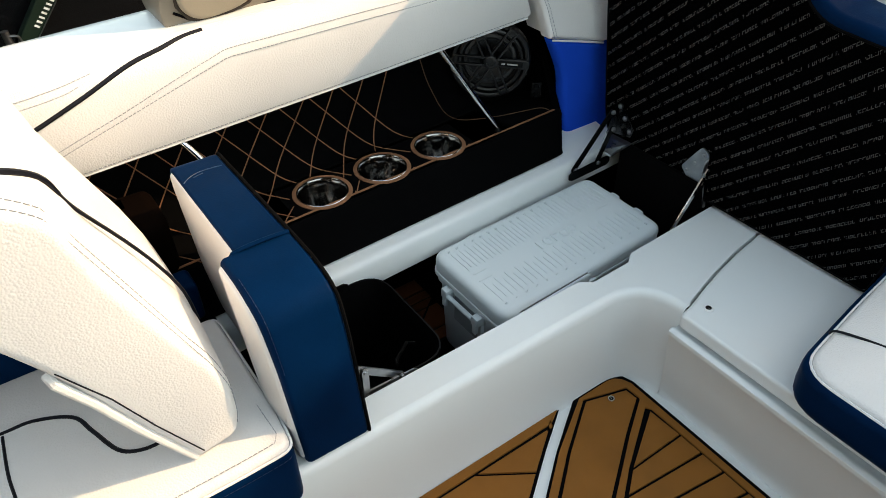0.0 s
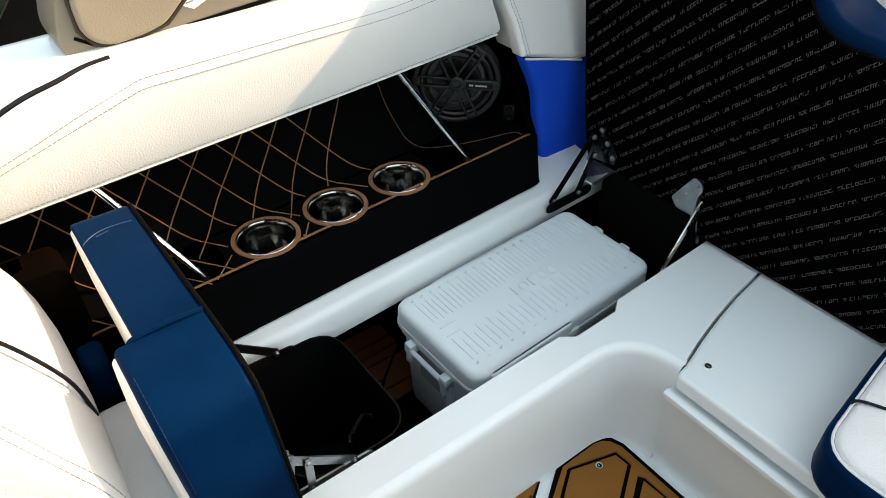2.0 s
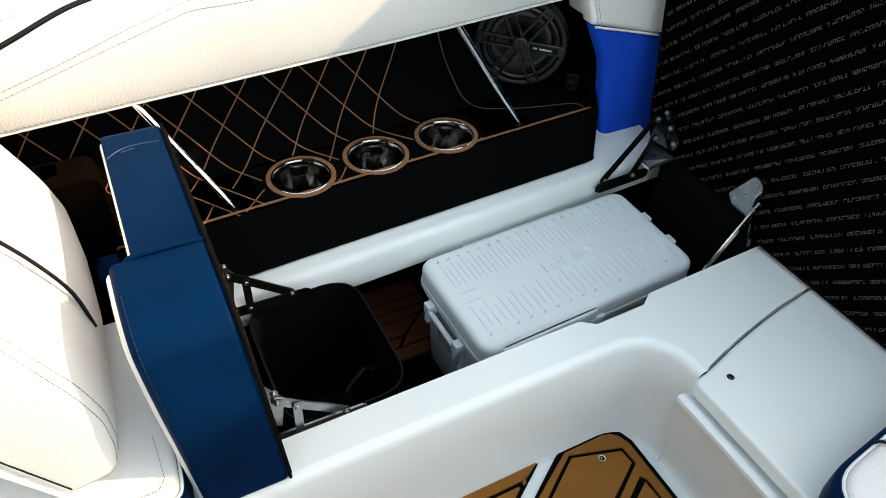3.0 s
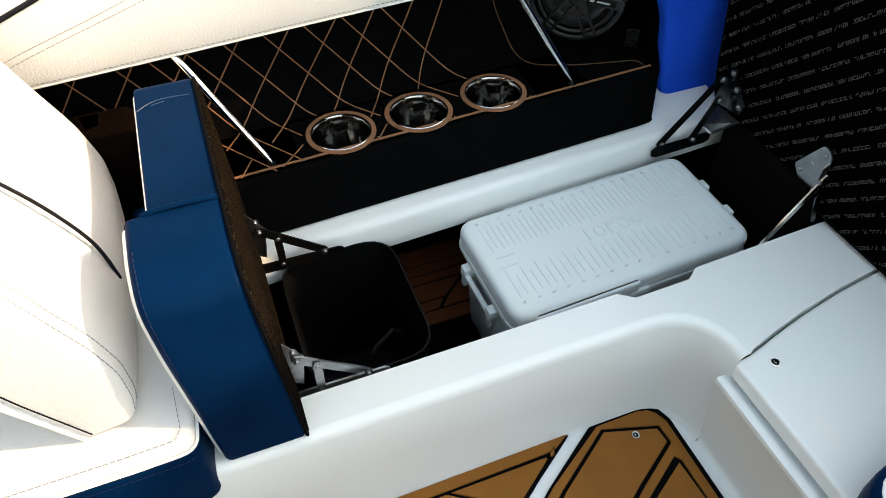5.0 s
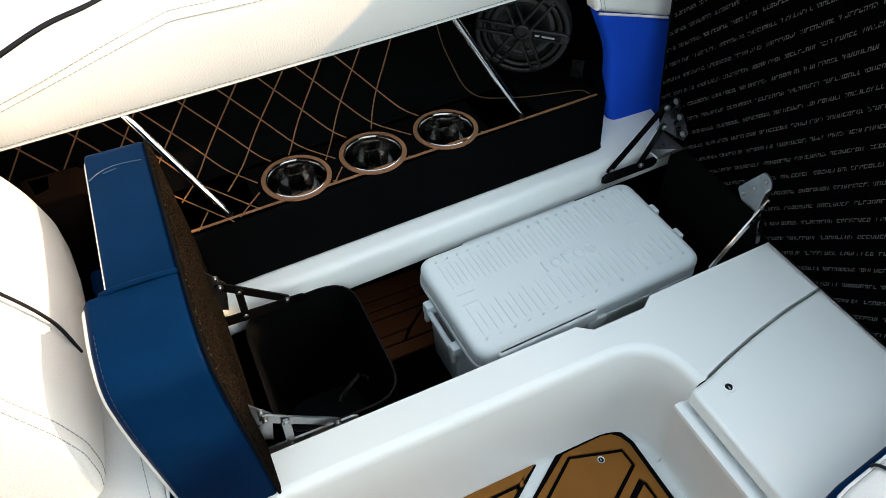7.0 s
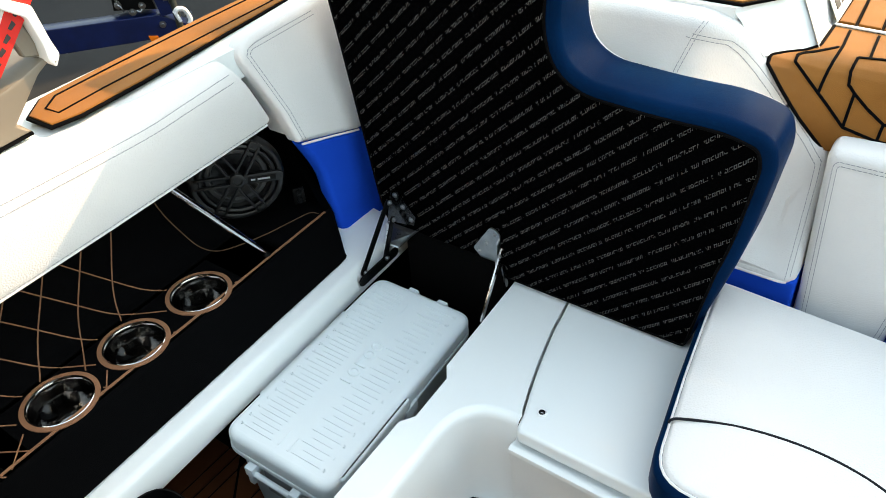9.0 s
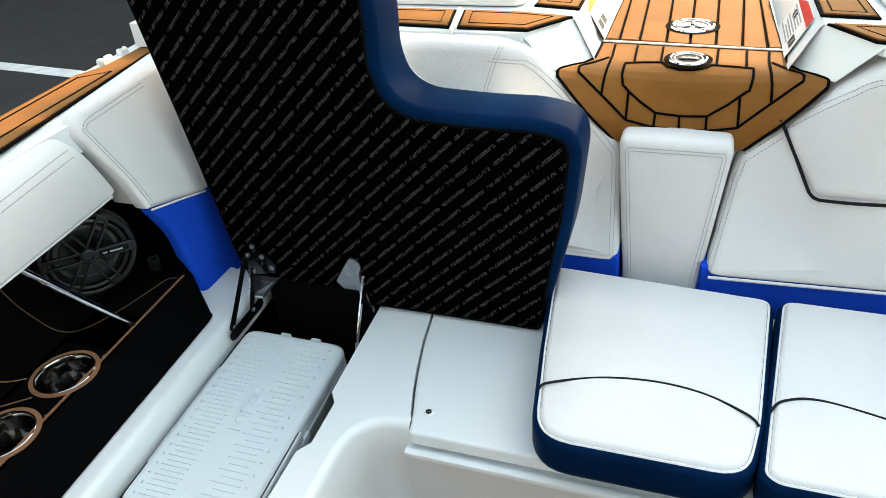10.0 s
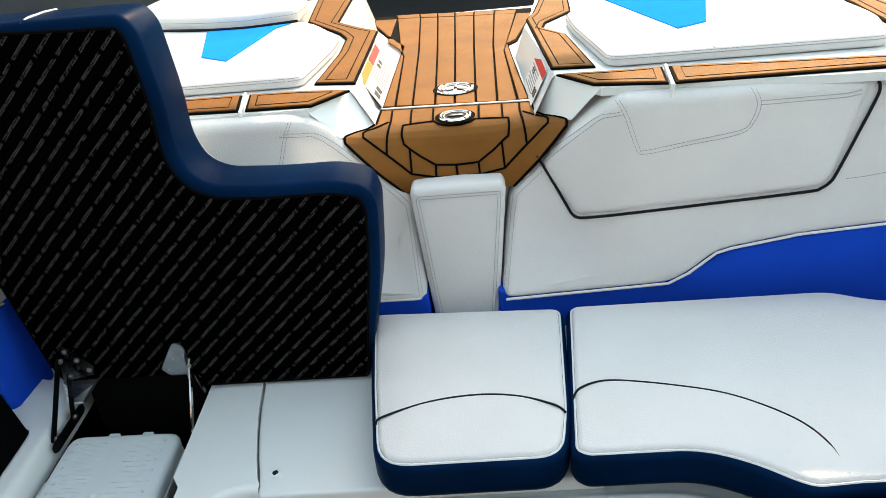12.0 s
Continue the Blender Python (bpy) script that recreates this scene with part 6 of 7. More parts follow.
lp = sun_pad("sun_pad", [(-0.428, 1.440), (-0.402, 1.70), (-0.402, 1.83), (-0.50, 2.03), (-0.56, 2.09), (-0.70, 2.062), (-0.83, 2.085), (-1.15, 2.20), (-1.15, 1.46)], [0.03, 0.02, 0.04, 0.04, 0.03, 0.03, 0.03, 0.03, 0.03], DK + 0.002, 0.024,
        "white vinyl aft sun pad with a bright blue inlay", [[(-0.822, 2.040), (-0.730, 1.705), (-0.648, 1.638), (-0.628, 1.82), (-0.610, 1.998), (-0.578, 2.048), (-0.706, 2.026)]])
part("piping", tube(smooth_path([(-1.12, 2.165, 0.741), (-1.009, 2.122, 0.741), (-0.83, 2.052, 0.742), (-0.706, 2.032, 0.742), (-0.63, 2.045, 0.742), (-0.563, 2.072, 0.741)], 4), 0.0042, 6), PIPING, lp, "black piping")
rp = sun_pad("sun_pad", [(0.205, 1.390), (0.178, 1.70), (0.178, 1.86), (0.30, 2.06), (0.6, 2.2), (0.835, 2.15), (0.812, 1.55), (0.745, 1.372)], [0.03, 0.02, 0.04, 0.05, 0.05, 0.06, 0.05, 0.03], DK + 0.002, 0.024,
        "white vinyl aft sun pad with a bright blue inlay", [[(0.300, 1.985), (0.390, 1.567), (0.463, 1.609), (0.534, 1.850), (0.55, 2.08), (0.36, 2.04)]])
bm = bmesh.new()
dashes(smooth_path([(0.391, 1.560, 0.7386), (0.412, 1.46, 0.7386), (0.412, 1.375, 0.7376)], 4), bm=bm)
part("cross_stitching", bm, THREAD, rp, "row of grey stitching")
sun_pad("aft_headrest", [(-0.565, 2.082), (-0.705, 2.043), (-0.83, 2.064), (-1.15, 2.19), (-1.15, 2.6), (-0.66, 2.55), (-0.56, 2.25)], [0.03, 0.03, 0.03, 0.04, 0.04, 0.05, 0.05], DK + 0.022, 0.040, "raised white vinyl sun pad headrest", [])

# warning labels on the cheeks: plain panels with bars
def cheek_label(side, y0, y1, orange):
    """A sheet on the sloping cheek: a runs along the walkway, b down the slope."""
    th = thing("warning_label", "white warning label with red panel and illegible print", "label", (-0.30 if side < 0 else 0.08, y0, 0.66), "cheek labels")

    def at(a, b):
        y = y0 + (y1 - y0) * a
        if side < 0:
            p = Vector((-0.3225 + 0.044 * b, y, 0.7045 - 0.072 * b))
        else:
            p = Vector((0.0930 - 0.036 * b, y, 0.7045 - 0.072 * b))
        return p

    n = (at(1, 0) - at(0, 0)).cross(at(0, 1) - at(0, 0)).normalized()
    n = n if n.z > 0 else -n

    def put(name, a0, a1, b0, b1, d, material, label="", cut=0.0):
        bm = bmesh.new()
        lo = [bm.verts.new(at(a, b) + n * (d - 0.001)) for a, b in ((a0, b0), (a1 - cut, b0), (a1, b0 + cut), (a1, b1), (a0, b1))]
        hi = [bm.verts.new(at(a, b) + n * d) for a, b in ((a0, b0), (a1 - cut, b0), (a1, b0 + cut), (a1, b1), (a0, b1))]
        bm.faces.new(hi)
        for k in range(5):
            bm.faces.new((lo[k], lo[(k + 1) % 5], hi[(k + 1) % 5], hi[k]))
        part(name, bm, material, th, label)
    put("sheet", 0.0, 1.0, 0.02, 1.0, 0.006, LABELW)
    put("red_panel", 0.52 if orange else 0.0, 1.0, 0.03, 0.26, 0.0068, LABELR)
    if orange:
        put("orange_panel", 0.0, 0.50, 0.03, 0.26, 0.0068, LABELO)
    for i in range(7):
        put("print_bar", 0.30, 0.94 - 0.08 * (i % 3), 0.33 + 0.085 * i, 0.365 + 0.085 * i, 0.0068, LABELG)
    for i in range(2):
        put("pictogram", 0.06 + 0.11 * i, 0.14 + 0.11 * i, 0.60, 0.82, 0.0068, LABELK)
        put("pictogram", 0.62 + 0.11 * i, 0.68 + 0.11 * i, 0.36, 0.50, 0.0070, LABELK)


cheek_label(-1, 1.505, 1.835, True)
cheek_label(1, 1.430, 1.615, False)

# ---------------------------------------------------------------- cockpit floor mats
def floor_mat(label, outline, planks, at):
    th = thing("floor_mat", label, "foam mat", at, "cockpit floor mats")
    part("underlay", puff(outline, 0.0, 0.0045, 0.001, 0.0003, seg=1), GROOVE, th)
    for pl in planks:
        part("plank", puff(pl, 0.0035, 0.0085, 0.0012, 0.0005, seg=2), TEAK, th)
    return th


def shrink(poly, d=0.0022):
    return inset(ccw(poly), d)


LINE_A = [(-0.557, 0.650), (-0.486, 0.542), (-0.429, 0.466), (-0.38, 0.40), (-0.20, 0.18), (0.10, -0.15)]
corner = [(-0.5575, 0.726), (-0.553, 0.748), (-0.541, 0.762), (-0.520, 0.7695)]
outA = LINE_A + [(0.45, -0.15), (0.45, 0.60), (0.40, 0.69), (0.30, 0.745), (0.20, 0.770)] + corner[::-1]
inA = [(-0.537, 0.6585), (-0.512, 0.7415), (-0.4845, 0.7435), (-0.439, 0.668), (-0.365, 0.557), (-0.28, 0.45), (0.02, 0.09), (-0.02, 0.05), (-0.34, 0.405), (-0.415, 0.486), (-0.472, 0.560)]
rimA = [(-0.5475, 0.6535), (-0.5480, 0.7260), (-0.5440, 0.7420), (-0.5345, 0.7525), (-0.5165, 0.7600), (0.20, 0.7605), (0.20, 0.7495), (-0.4520, 0.7455), (-0.4615, 0.7385), (-0.3880, 0.6185), (-0.3560, 0.5740), (-0.2540, 0.4475), (-0.0840, 0.2425),
        (-0.1060, 0.2410), (-0.2765, 0.4525), (-0.3615, 0.5595), (-0.4355, 0.6705), (-0.4815, 0.7455), (-0.4850, 0.7470), (-0.5150, 0.7450), (-0.5410, 0.6585), (-0.4745, 0.5575), (-0.4175, 0.4825), (-0.3430, 0.4020), (-0.0690, 0.0980), (-0.1010, 0.0750), (-0.1960, 0.1820), (-0.3760, 0.4020), (-0.4255, 0.4690), (-0.4825, 0.5450)]
planksA = [rimA, shrink(inA)]
# diagonal planks of the right hand field
def chev(a0, a1, b0, b1):
    return shrink([a0, a1, b1, b0])


top = [(-0.4535, 0.741), (-0.383, 0.745), (-0.336, 0.745), (-0.290, 0.745), (-0.242, 0.745), (-0.194, 0.745), (-0.146, 0.745), (-0.098, 0.745), (-0.05, 0.745), (0.0, 0.745), (0.05, 0.745)]
low = [(-0.4535, 0.741), (-0.384, 0.621), (-0.352, 0.5765), (-0.318, 0.534), (-0.284, 0.492), (-0.25, 0.450), (-0.216, 0.409), (-0.182, 0.368), (-0.148, 0.327), (-0.114, 0.286), (-0.08, 0.245)]
planksA.append(shrink([top[0], top[1], low[1]]))
for i in range(1, 10):
    planksA.append(chev(low[i], top[i], low[i + 1], top[i + 1]))
floor_mat("brown teak foam floor mat with black routed lines in the corner", outA, planksA, (-0.4, 0.6, 0))
# round floor latch
fl = thing("floor_latch", "small round stainless floor latch in the foam mat", "latch", (-0.518, 0.704, 0.0085))
part("ring", lathe([(0.0040, 0.0004), (0.0044, 0.0016), (0.0060, 0.0018), (0.0068, 0.0)], pose(-0.512, 0.7015, 0.0085), 24), STEEL, fl)
part("socket", lathe([(0.0, 0.0005), (0.0042, 0.0005)], pose(-0.512, 0.7015, 0.0085), 16), PLASTIC, fl)
part("slot", box(-0.5145, -0.5105, 0.7003, 0.7021, 0.0088, 0.0097, 0.0003), STEEL, fl)

outB = [(-0.555, 0.612), (-0.500, 0.530), (-0.442, 0.449), (-0.392, 0.383), (-0.212, 0.165), (0.06, -0.15), (-0.5515, -0.15), (-0.551, 0.30)]
pB = [[(-0.5525, 0.604), (-0.5505, 0.30), (-0.5495, -0.14), (-0.533, -0.14), (-0.5335, 0.32), (-0.5355, 0.574)]]
ya = [0.571, 0.486, 0.401, 0.316, 0.231, 0.146, 0.061]
for i in range(6):
    def xr(y):
        return -0.535 + (0.571 - y) * 0.735

    a, b = ya[i], ya[i + 1]
    lo_a, lo_b = (-0.5315, a - 0.09 if i else a - 0.003), (-0.5315, b - 0.09)
    pB.append(shrink([(xr(a), a), (xr(b), b), lo_b, lo_a], 0.0024))
floor_mat("brown teak foam floor mat along the seat base", outB, pB, (-0.5, 0.3, 0))

# ---------------------------------------------------------------- tower foot on the gunwale
tf = thing("tower_foot", "tan grey painted tower foot with padded panels on the gunwale", "tower foot", (-1.15, 0.4, 0.64))
op = fillet([(0.228, 0.634), (0.290, 0.634), (0.373, 0.641), (0.470, 0.6475), (0.574, 0.6545), (0.557, 0.670), (0.612, 0.722), (0.632, 0.733), (0.629, 0.741), (0.590, 0.727), (0.548, 0.716), (0.556, 0.745), (0.66, 0.86), (0.86, 1.10), (1.05, 1.5), (0.70, 1.5), (0.36, 1.05), (0.236, 0.72), (0.222, 0.66)], [0.008, 0, 0, 0, 0.002, 0.002, 0.002, 0.003, 0.003, 0.002, 0.002, 0.01, 0, 0.1, 0, 0, 0.1, 0.04, 0.02])
shell = part("shell", puff(op, -1.225, -1.122, 0.003, 0.004, "yz", seg=2), TOWER, tf)
part("pad", puff(fillet([(0.252, 0.668), (0.266, 0.649), (0.288, 0.6415), (0.333, 0.6465), (0.362, 0.654), (0.395, 0.682), (0.462, 0.758), (0.70, 1.05), (0.48, 1.05), (0.30, 0.85), (0.250, 0.715)], [0.012, 0.012, 0.012, 0.012, 0.012, 0.02, 0.02, 0, 0, 0.05, 0.04], 4), -1.13, -1.110, 0.006, 0.002, "yz", seg=3), TOWERPAD, tf, "tan grained padded panel")
part("seam", tube([(-1.120, 0.250, 0.715), (-1.120, 0.2505, 0.669), (-1.120, 0.264, 0.6475), (-1.120, 0.287, 0.6395), (-1.120, 0.334, 0.6440), (-1.120, 0.366, 0.6515), (-1.120, 0.398, 0.679), (-1.120, 0.466, 0.757), (-1.120, 0.60, 0.92)], 0.0036, 6), mat("brown_rubber", (0.030, 0.020, 0.013), 0.6), tf, "dark brown rubber seam")
part("gasket", tube([(-1.1225, y, z - 0.0015) for y, z in ((0.228, 0.634), (0.290, 0.634), (0.373, 0.6405), (0.47, 0.647), (0.573, 0.654))], 0.0028, 6), GROOVE, tf, "black rubber gasket")
part("front_ridge", tube([(-1.1215, 0.243, 0.660), (-1.120, 0.262, 0.6480), (-1.120, 0.287, 0.636)], 0.0022, 6), GROOVE, tf)
# folding rack arm with its white end on the aft side of the foot
ra = thing("rack_arm", "white metal rack arm on the tan tower foot", "rack arm", (-1.14, 0.63, 0.74))
part("bar", puff(fillet([(0.634, 0.727), (0.645, 0.742), (0.640, 0.765), (0.634, 0.812), (0.600, 0.832), (0.52, 0.88), (0.515, 0.868), (0.596, 0.818), (0.621, 0.800), (0.627, 0.760), (0.626, 0.738)], 0.004, 3), -1.150, -1.108, 0.003, 0.002, "yz", seg=2), GEL, ra, "white painted bar")
part("inner_plate", puff([(0.600, 0.775), (0.606, 0.748), (0.626, 0.742), (0.628, 0.760), (0.620, 0.80)], -1.142, -1.128, 0.002, 0.001, "yz", seg=1), TOWER, ra, "tan grey inner plate")
lab = thing("warning_label", "white and orange warning label with a red strip", "label", (-1.125, 0.47, 0.72))


def lab_part(name, poly, d, material, label=""):
    return part(name, prism(poly, -1.1220 + d, -1.1220 + d + 0.0005, "yz"), material, lab, label)


lab_part("sheet", [(0.389, 0.671), (0.407, 0.6615), (0.545, 0.718), (0.548, 0.728), (0.552, 0.748), (0.64, 0.85), (0.56, 0.86), (0.472, 0.765)], 0.0005, LABELW)
lab_part("orange_band", [(0.437, 0.7135), (0.545, 0.7275), (0.5365, 0.7385), (0.451, 0.731)], 0.0012, LABELO)
lab_part("picture_panel", [(0.456, 0.7345), (0.533, 0.741), (0.546, 0.755), (0.62, 0.845), (0.56, 0.850), (0.474, 0.757)], 0.0012, mat("label_blue_grey", (0.16, 0.21, 0.28), 0.5), "grey blue picture panel")
lab_part("picture_dark", [(0.485, 0.762), (0.540, 0.757), (0.60, 0.828), (0.56, 0.846)], 0.0019, LABELK)
lab_part("picture_arrow", [(0.500, 0.776), (0.506, 0.773), (0.540, 0.806), (0.548, 0.802), (0.55, 0.825), (0.527, 0.820), (0.533, 0.812)], 0.0026, mat("label_pale_blue", (0.55, 0.65, 0.75), 0.5), "pale arrow shape")
lab_part("red_strip", [(0.5445, 0.742), (0.5500, 0.7295), (0.5640, 0.7380), (0.627, 0.800), (0.70, 0.875), (0.68, 0.885), (0.60, 0.81)], 0.0019, LABELR, "red strip")
for i in range(5):
    y, z = 0.5630 + 0.0125 * i, 0.7480 + 0.0135 * i
    lab_part("strip_mark", [(y, z), (y + 0.009, z - 0.004 + 0.0095), (y + 0.006, z + 0.0115), (y - 0.003, z + 0.0035)], 0.0026, LABELK)
for i in range(4):
    z = 0.7375 + 0.0045 * i
    lab_part("print_bar", [(0.463 + 0.004 * i, z), (0.530 + 0.004 * i, z + 0.0055), (0.531 + 0.004 * i, z + 0.0075), (0.464 + 0.004 * i, z + 0.002)], 0.0020, LABELK)
wm = frame_of((-1.1196, 0.4965, 0.7262), (0, 0.988, 0.152), (0, -0.10, 0.99))
part("word", letters("WARNING", 0.0086, wm, 0.0002), mat("label_dark_red", (0.12, 0.01, 0.008), 0.5), lab, "word in dark capitals")
part("triangle", join(bmesh.new(), prism([(-0.0034, -0.0032), (0.0034, -0.0032), (0.0, 0.0036)], 0.0, 0.0004), wm @ pose(-0.028, 0.0, 0)), mat("label_dark_red", (0.12, 0.01, 0.008), 0.5), lab)
rg = random.Random(4)
for i in range(7):
    z0 = 0.7080 - 0.0062 * i
    y0, y1 = 0.434 - 0.0062 * i, 0.536 - 0.0150 * i
    y = y0
    while y < y1 - 0.004:
        w = min(rg.uniform(0.006, 0.016), y1 - y)
        za, zb = z0 + (y - y0) * 0.135, z0 + (y + w - y0) * 0.135
        lab_part("print_bar", [(y, za), (y + w, zb), (y + w, zb + 0.0020), (y, za + 0.0020)], 0.0013, LABELG)
        y += w + 0.0022

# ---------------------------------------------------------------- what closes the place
# added unseen shade cloth, its outline cut to cast the wanted shadow edges
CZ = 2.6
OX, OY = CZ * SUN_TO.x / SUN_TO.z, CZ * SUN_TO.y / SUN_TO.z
shade_blocker = thing("awning", "unseen black cloth on posts added to shade the cockpit", "awning", (OX + 1.6, OY, -0.9))
part("cloth", prism([(OX + x, OY + y) for x, y in ((-0.78, -0.28), (1.8, -0.28), (1.8, 0.25), (-0.15, 0.25), (-0.15, 0.57), (-0.60, 0.57), (-0.60, 0.29), (-0.82, 0.29), (-0.82, 0.40), (-1.50, 0.40), (-1.50, 0.085), (-0.78, 0.085))], CZ, CZ + 0.01), CANVAS, shade_blocker)
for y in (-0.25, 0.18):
    part("post", tube([(OX + 1.75, OY + y, -0.9), (OX + 1.75, OY + y, CZ)], 0.03, 10), GALV, shade_blocker)
# two unseen walls added to cut the low light reaching the seats
solid("wall_bow", box(-1.1, 1.3, -1.02, -0.96, 0.0, 1.25), mat("dark_blocking_wall", (0.08, 0.08, 0.085), 0.6), "unseen plain dark wall added forward to hold light off the seats", "wall", kind="structure")
solid("wall_port", box(1.22, 1.30, -1.66, 1.2, 0.15, 0.72), GEL, "unseen plain white side wall added to cut low light", "wall", kind="structure")
# unseen dark walls added round the lot, heights set to block sun and sky
for n, x0, x1, y0, y1, h in (("north", -16, -1.15, 13, 14, 9.5), ("aft", -1.15, 16, 13, 14, 2.4), ("south", -16, 16, -14, -13, 8.0), ("west", -14, -13, -13, 13, 2.4), ("east", 13, 14, -13, 13, 3.0)):
    solid("wall_" + n, box(x0, x1, y0, y1, -0.9, h), mat("dark_wall_" + n, (0.10, 0.10, 0.105), 0.8, blotch=0.2, blotch_scale=0.8, grain=0.5, grain_scale=20), "unseen plain dark wall added round the lot to block light", "wall", kind="structure")

# ---------------------------------------------------------------- the parking lot beyond the boat
solid("parking_line", prism([(-9.60, 5.27), (-5.256, 4.814), (-5.328, 4.988), (-9.34, 5.40)], -0.90, -0.896), LINEPAINT, "worn white painted parking line on the asphalt", "road line", kind="structure")
TO, TR = Vector((-4.05, 2.806, 0.0)), Vector((0.5626, 0.8267, 0.0))
TN = Vector((0.8267, -0.5626, 0.0))


def tr_pt(u, z, d=0.0):
    """A point beside the trailer's jack: u to the right, z up, d towards the boat."""
    p = TO + TR * u + TN * d
    return (p.x, p.y, z)


def tr_slab(poly, d0, d1):
    m = Matrix(((TR.x, 0, TN.x, TO.x), (TR.y, 0, TN.y, TO.y), (0, 1, 0, 0), (0, 0, 0, 1)))
    return join(bmesh.new(), puff(poly, d0, d1, 0.006, 0.003, seg=2), m)


trailer = thing("boat_trailer", "blue painted boat trailer tongue with bolts parked on the asphalt", "trailer", (-4.1, 2.7, -0.9))
part("tongue_beam", tr_slab([(-1.6, -0.335), (-0.10, -0.385), (0.055, -0.470), (0.10, -0.43), (0.10, -0.53), (-0.30, -0.53), (-1.6, -0.50)], -0.12, 0.0), TRAILERBLUE, trailer)
part("brace", tr_slab([(-0.130, -0.110), (-0.070, -0.110), (0.0, -0.39), (-0.08, -0.40)], -0.05, 0.005), TRAILERBLUE, trailer, "blue diagonal brace")
part("stand_plate", tr_slab([(-0.30, 0.10), (-0.19, 0.07), (-0.10, -0.09), (-0.135, -0.125), (-0.30, -0.09)], -0.30, -0.02), TRAILERBLUE, trailer)
part("winch_housing", tr_slab([(-0.32, -0.10), (-0.13, -0.12), (-0.10, -0.36), (-0.34, -0.33)], -0.25, -0.03), PLASTIC, trailer, "black housing")
part("wheel_post", tr_slab([(-1.3, -0.9), (-1.15, -0.9), (-1.15, -0.45), (-1.3, -0.45)], -0.10, -0.02), PLASTIC, trailer, "dark support leg")
for u, z in ((-0.235, -0.344), (-0.173, -0.315), (-0.087, -0.447), (-0.305, -0.292)):
    part("bolt", lathe([(0.0, 0.03), (0.010, 0.028), (0.012, 0.014), (0.020, 0.013), (0.022, 0.0)], frame_of(tr_pt(u, z, 0.002), TR, (0, 0, 1)), 10), GALV, trailer, "galvanised bolt")
part("chain", tube([tr_pt(-0.21, -0.335, 0.02), tr_pt(-0.19, -0.345, 0.025), tr_pt(-0.165, -0.322, 0.02)], 0.006, 6), GALV, trailer)
for k in range(7):
    a, b = tr_pt(-0.365 + 0.012 * k, -0.10 - 0.031 * k, 0.03), tr_pt(-0.353 + 0.012 * k, -0.137 - 0.031 * k, 0.03)
    c, n = (Vector(a) + Vector(b)) / 2, (TR if k % 2 else TN) * 0.009
    d = (Vector(b) - Vector(a)) / 2
    part("chain_link", tube([c + d * math.cos(q) + n * math.sin(q) for q in [2 * math.pi * w / 12 for w in range(12)]], 0.0045, 6, closed=True), GALV, trailer, "galvanised chain link")
part("side_light", tr_slab([(-0.19, -0.500), (-0.135, -0.510), (-0.130, -0.540), (-0.185, -0.532)], 0.0, 0.02), AMBER, trailer, "amber side light")
jack = thing("trailer_jack", "dark steel trailer jack with a crank handle", "trailer jack", tr_pt(0.0, -0.9))
part("tube", tube([tr_pt(-0.022, -0.02), tr_pt(-0.012, -0.16), tr_pt(0.008, -0.335), tr_pt(0.02, -0.9)], 0.021, 10), mat("dark_olive_steel", (0.03, 0.032, 0.026), 0.5, blotch=0.3, blotch_scale=20), jack)
part("cap", tube([tr_pt(-0.045, -0.012), tr_pt(0.02, -0.006)], 0.016, 8), DARKGREY, jack)
part("bracket", tr_slab([(-0.055, -0.25), (0.015, -0.25), (0.018, -0.30), (-0.045, -0.305)], -0.03, 0.03), GALV, jack, "grey mounting bracket")
part("crank", tube([tr_pt(0.024, -0.02, 0.03), tr_pt(0.045, -0.055, 0.03), tr_pt(0.072, -0.195, 0.03), tr_pt(0.085, -0.197, 0.03)], 0.009, 7), GALV, jack, "steel crank")
part("grip", tube([tr_pt(0.085, -0.198, 0.03), tr_pt(0.178, -0.182, 0.03)], 0.016, 8), PLASTIC, jack, "black crank grip")
sh = thing("safety_hook", "white steel safety hook on the trailer tongue", "hook", tr_pt(0.04, -0.44))
part("hook", tube(smooth_path([tr_pt(0.0, -0.385, 0.03), tr_pt(0.025, -0.362, 0.03), tr_pt(0.062, -0.375, 0.03), tr_pt(0.082, -0.43, 0.03), tr_pt(0.070, -0.46, 0.03)], 4), 0.015, 8), WHITETHREAD, sh)
part("shank", tube([tr_pt(0.004, -0.385, 0.03), tr_pt(0.022, -0.44, 0.03)], 0.012, 8), WHITETHREAD, sh)
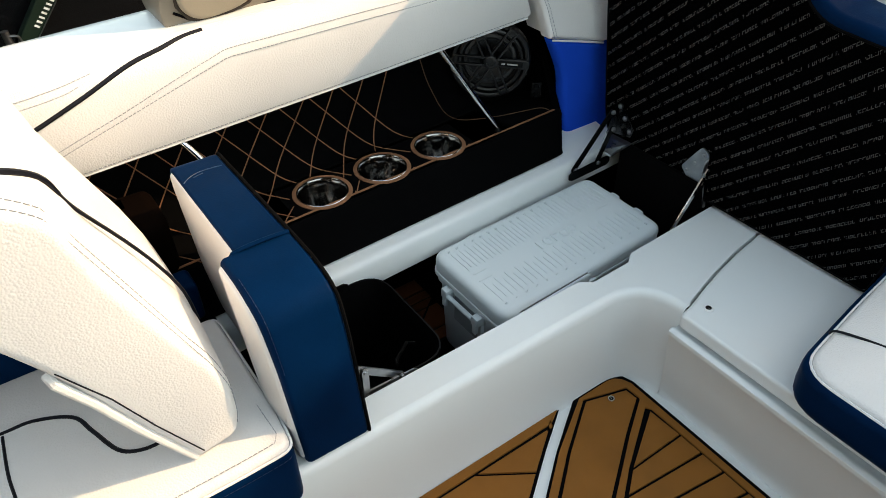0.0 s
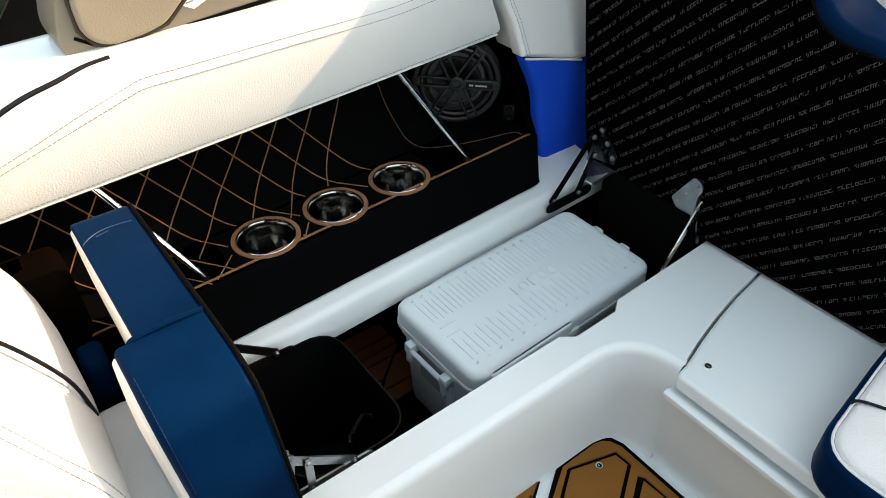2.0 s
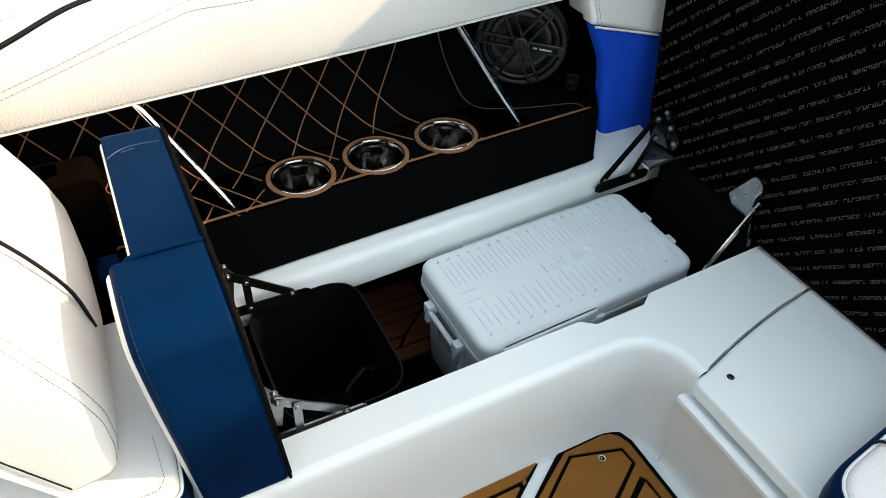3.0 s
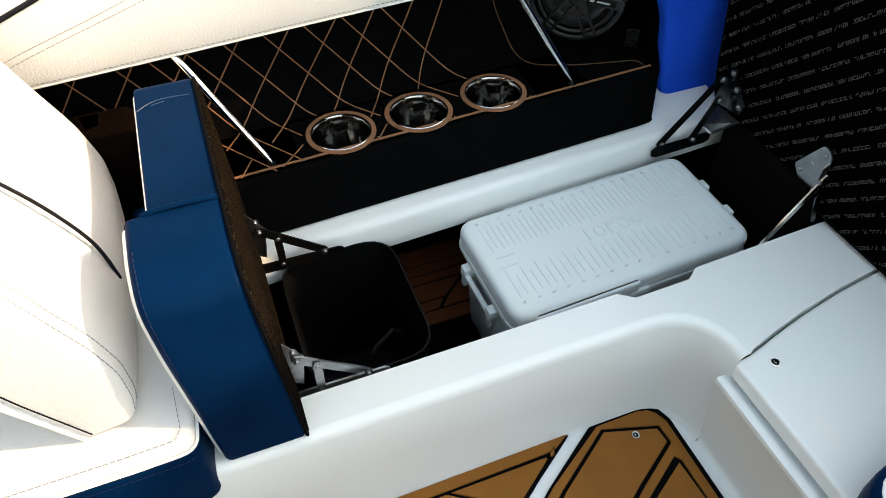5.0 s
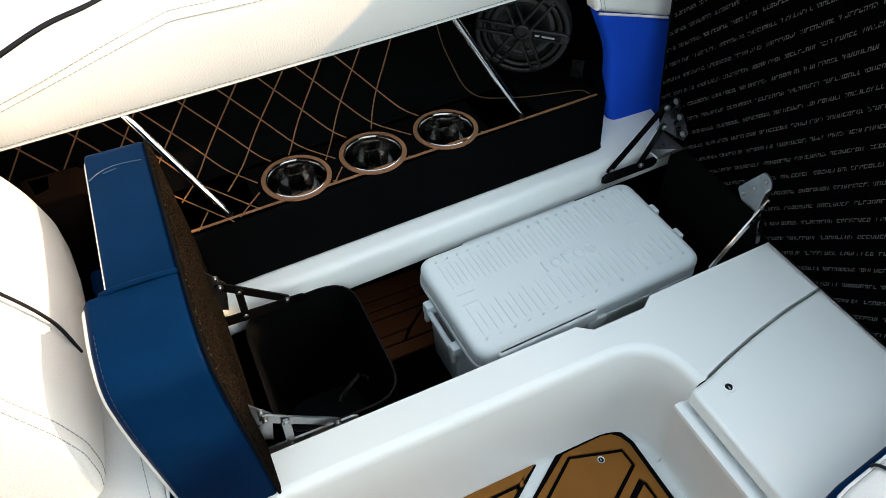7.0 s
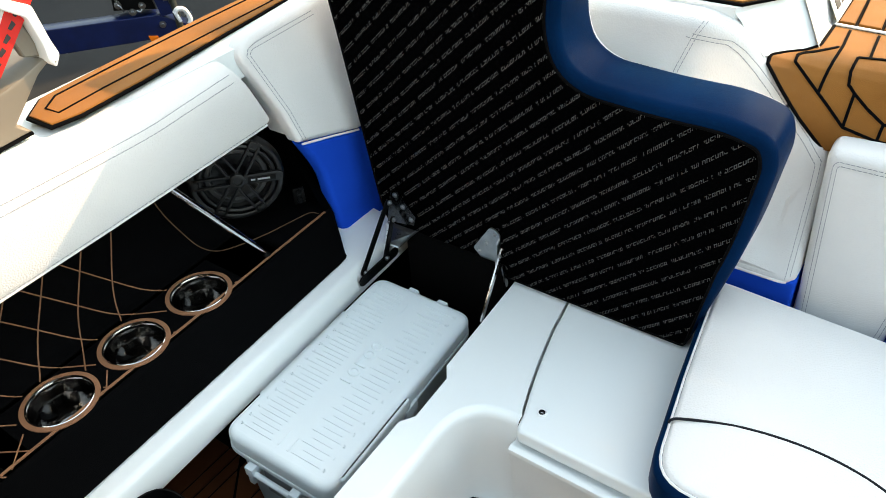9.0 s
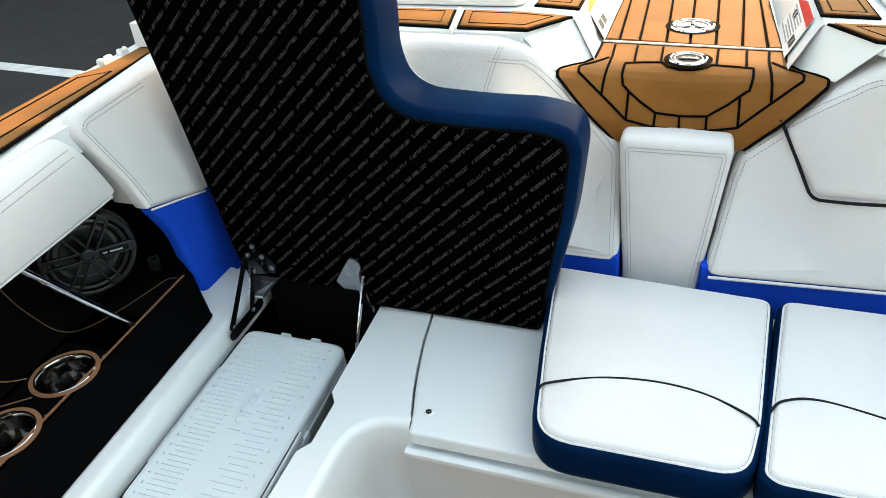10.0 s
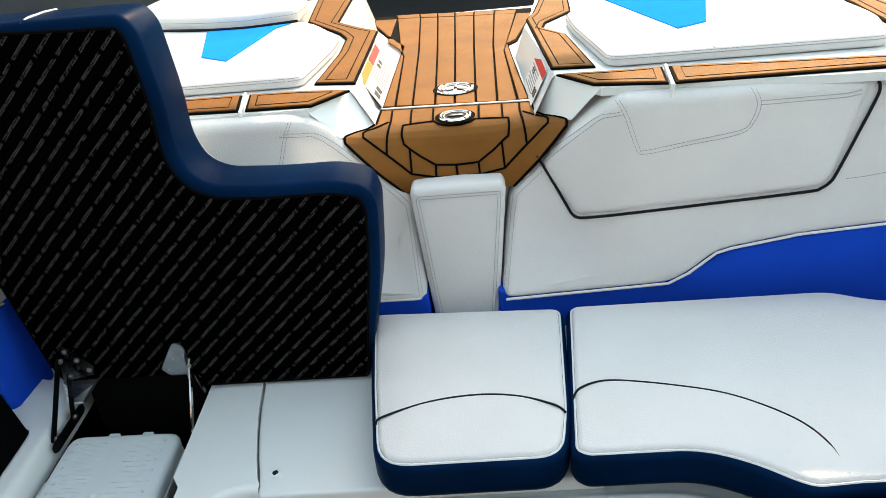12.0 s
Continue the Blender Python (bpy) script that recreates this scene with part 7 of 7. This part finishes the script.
# second trailer further forward
t2 = thing("winch_stand", "dark green trailer winch stand with pale lettering bars", "winch stand", (-3.81, 0.2, -0.9))
part("mast", puff([(0.155, -0.345), (0.183, -0.350), (0.62, 0.15), (0.50, 0.15), (0.169, -0.262)], -3.87, -3.80, 0.004, 0.003, "yz", seg=2), TRAILERGREEN, t2)
part("edge_strip", prism([(0.183, -0.348), (0.189, -0.346), (0.63, 0.16), (0.62, 0.16)], -3.875, -3.795, "yz"), GALV, t2, "bright steel edge")
for i in range(7):
    y, z = 0.247 + 0.0165 * i, -0.218 + 0.0175 * i
    part("letter_bar", prism([(y, z), (y + 0.020, z - 0.014), (y + 0.026, z - 0.006), (y + 0.007, z + 0.008)], -3.7995, -3.7975, "yz"), WHITETHREAD, t2)
part("base_beam", puff([(-0.6, -0.42), (0.6, -0.42), (0.6, -0.35), (-0.6, -0.35)], -3.95, -3.80, 0.006, 0.004, "yz", seg=2), TRAILERGREEN, t2)
part("leg", box(-3.9, -3.84, 0.1, 0.16, -0.9, -0.41), TRAILERGREEN, t2)
boat2 = thing("parked_boat", "black boat hull parked on a trailer behind the winch stand", "boat", (-4.2, 0.2, -0.9))
hull = puff(fillet([(-1.6, -0.30), (-1.3, -0.52), (0.9, -0.56), (1.22, -0.40), (1.30, 0.10), (1.36, 0.55), (-1.6, 0.48)], [0.05, 0.2, 0.2, 0.1, 0.2, 0.05, 0.05], 5), -4.9, -3.92, 0.10, 0.10, "yz", seg=5)
part("hull", hull, mat("black_gelcoat", (0.004, 0.004, 0.0045), 0.25, coat=0.3, blotch=0.15, blotch_scale=2.0), boat2)
for y in (-1.0, 0.7):
    part("bunk_post", box(-4.45, -4.35, y, y + 0.1, -0.9, -0.50), TRAILERGREEN, boat2, "dark green bunk post")
wp_ = thing("trailer_winch", "grey steel winch post with a bent handle", "winch", (-3.8, 0.12, -0.35))
part("post", tube([(-3.78, 0.117, -0.205), (-3.78, 0.122, -0.27), (-3.78, 0.130, -0.35)], 0.018, 10), GALV, wp_)
part("handle", tube(smooth_path([(-3.77, 0.125, -0.228), (-3.77, 0.160, -0.235), (-3.77, 0.172, -0.260), (-3.77, 0.190, -0.345)], 4), 0.006, 6), GALV, wp_)
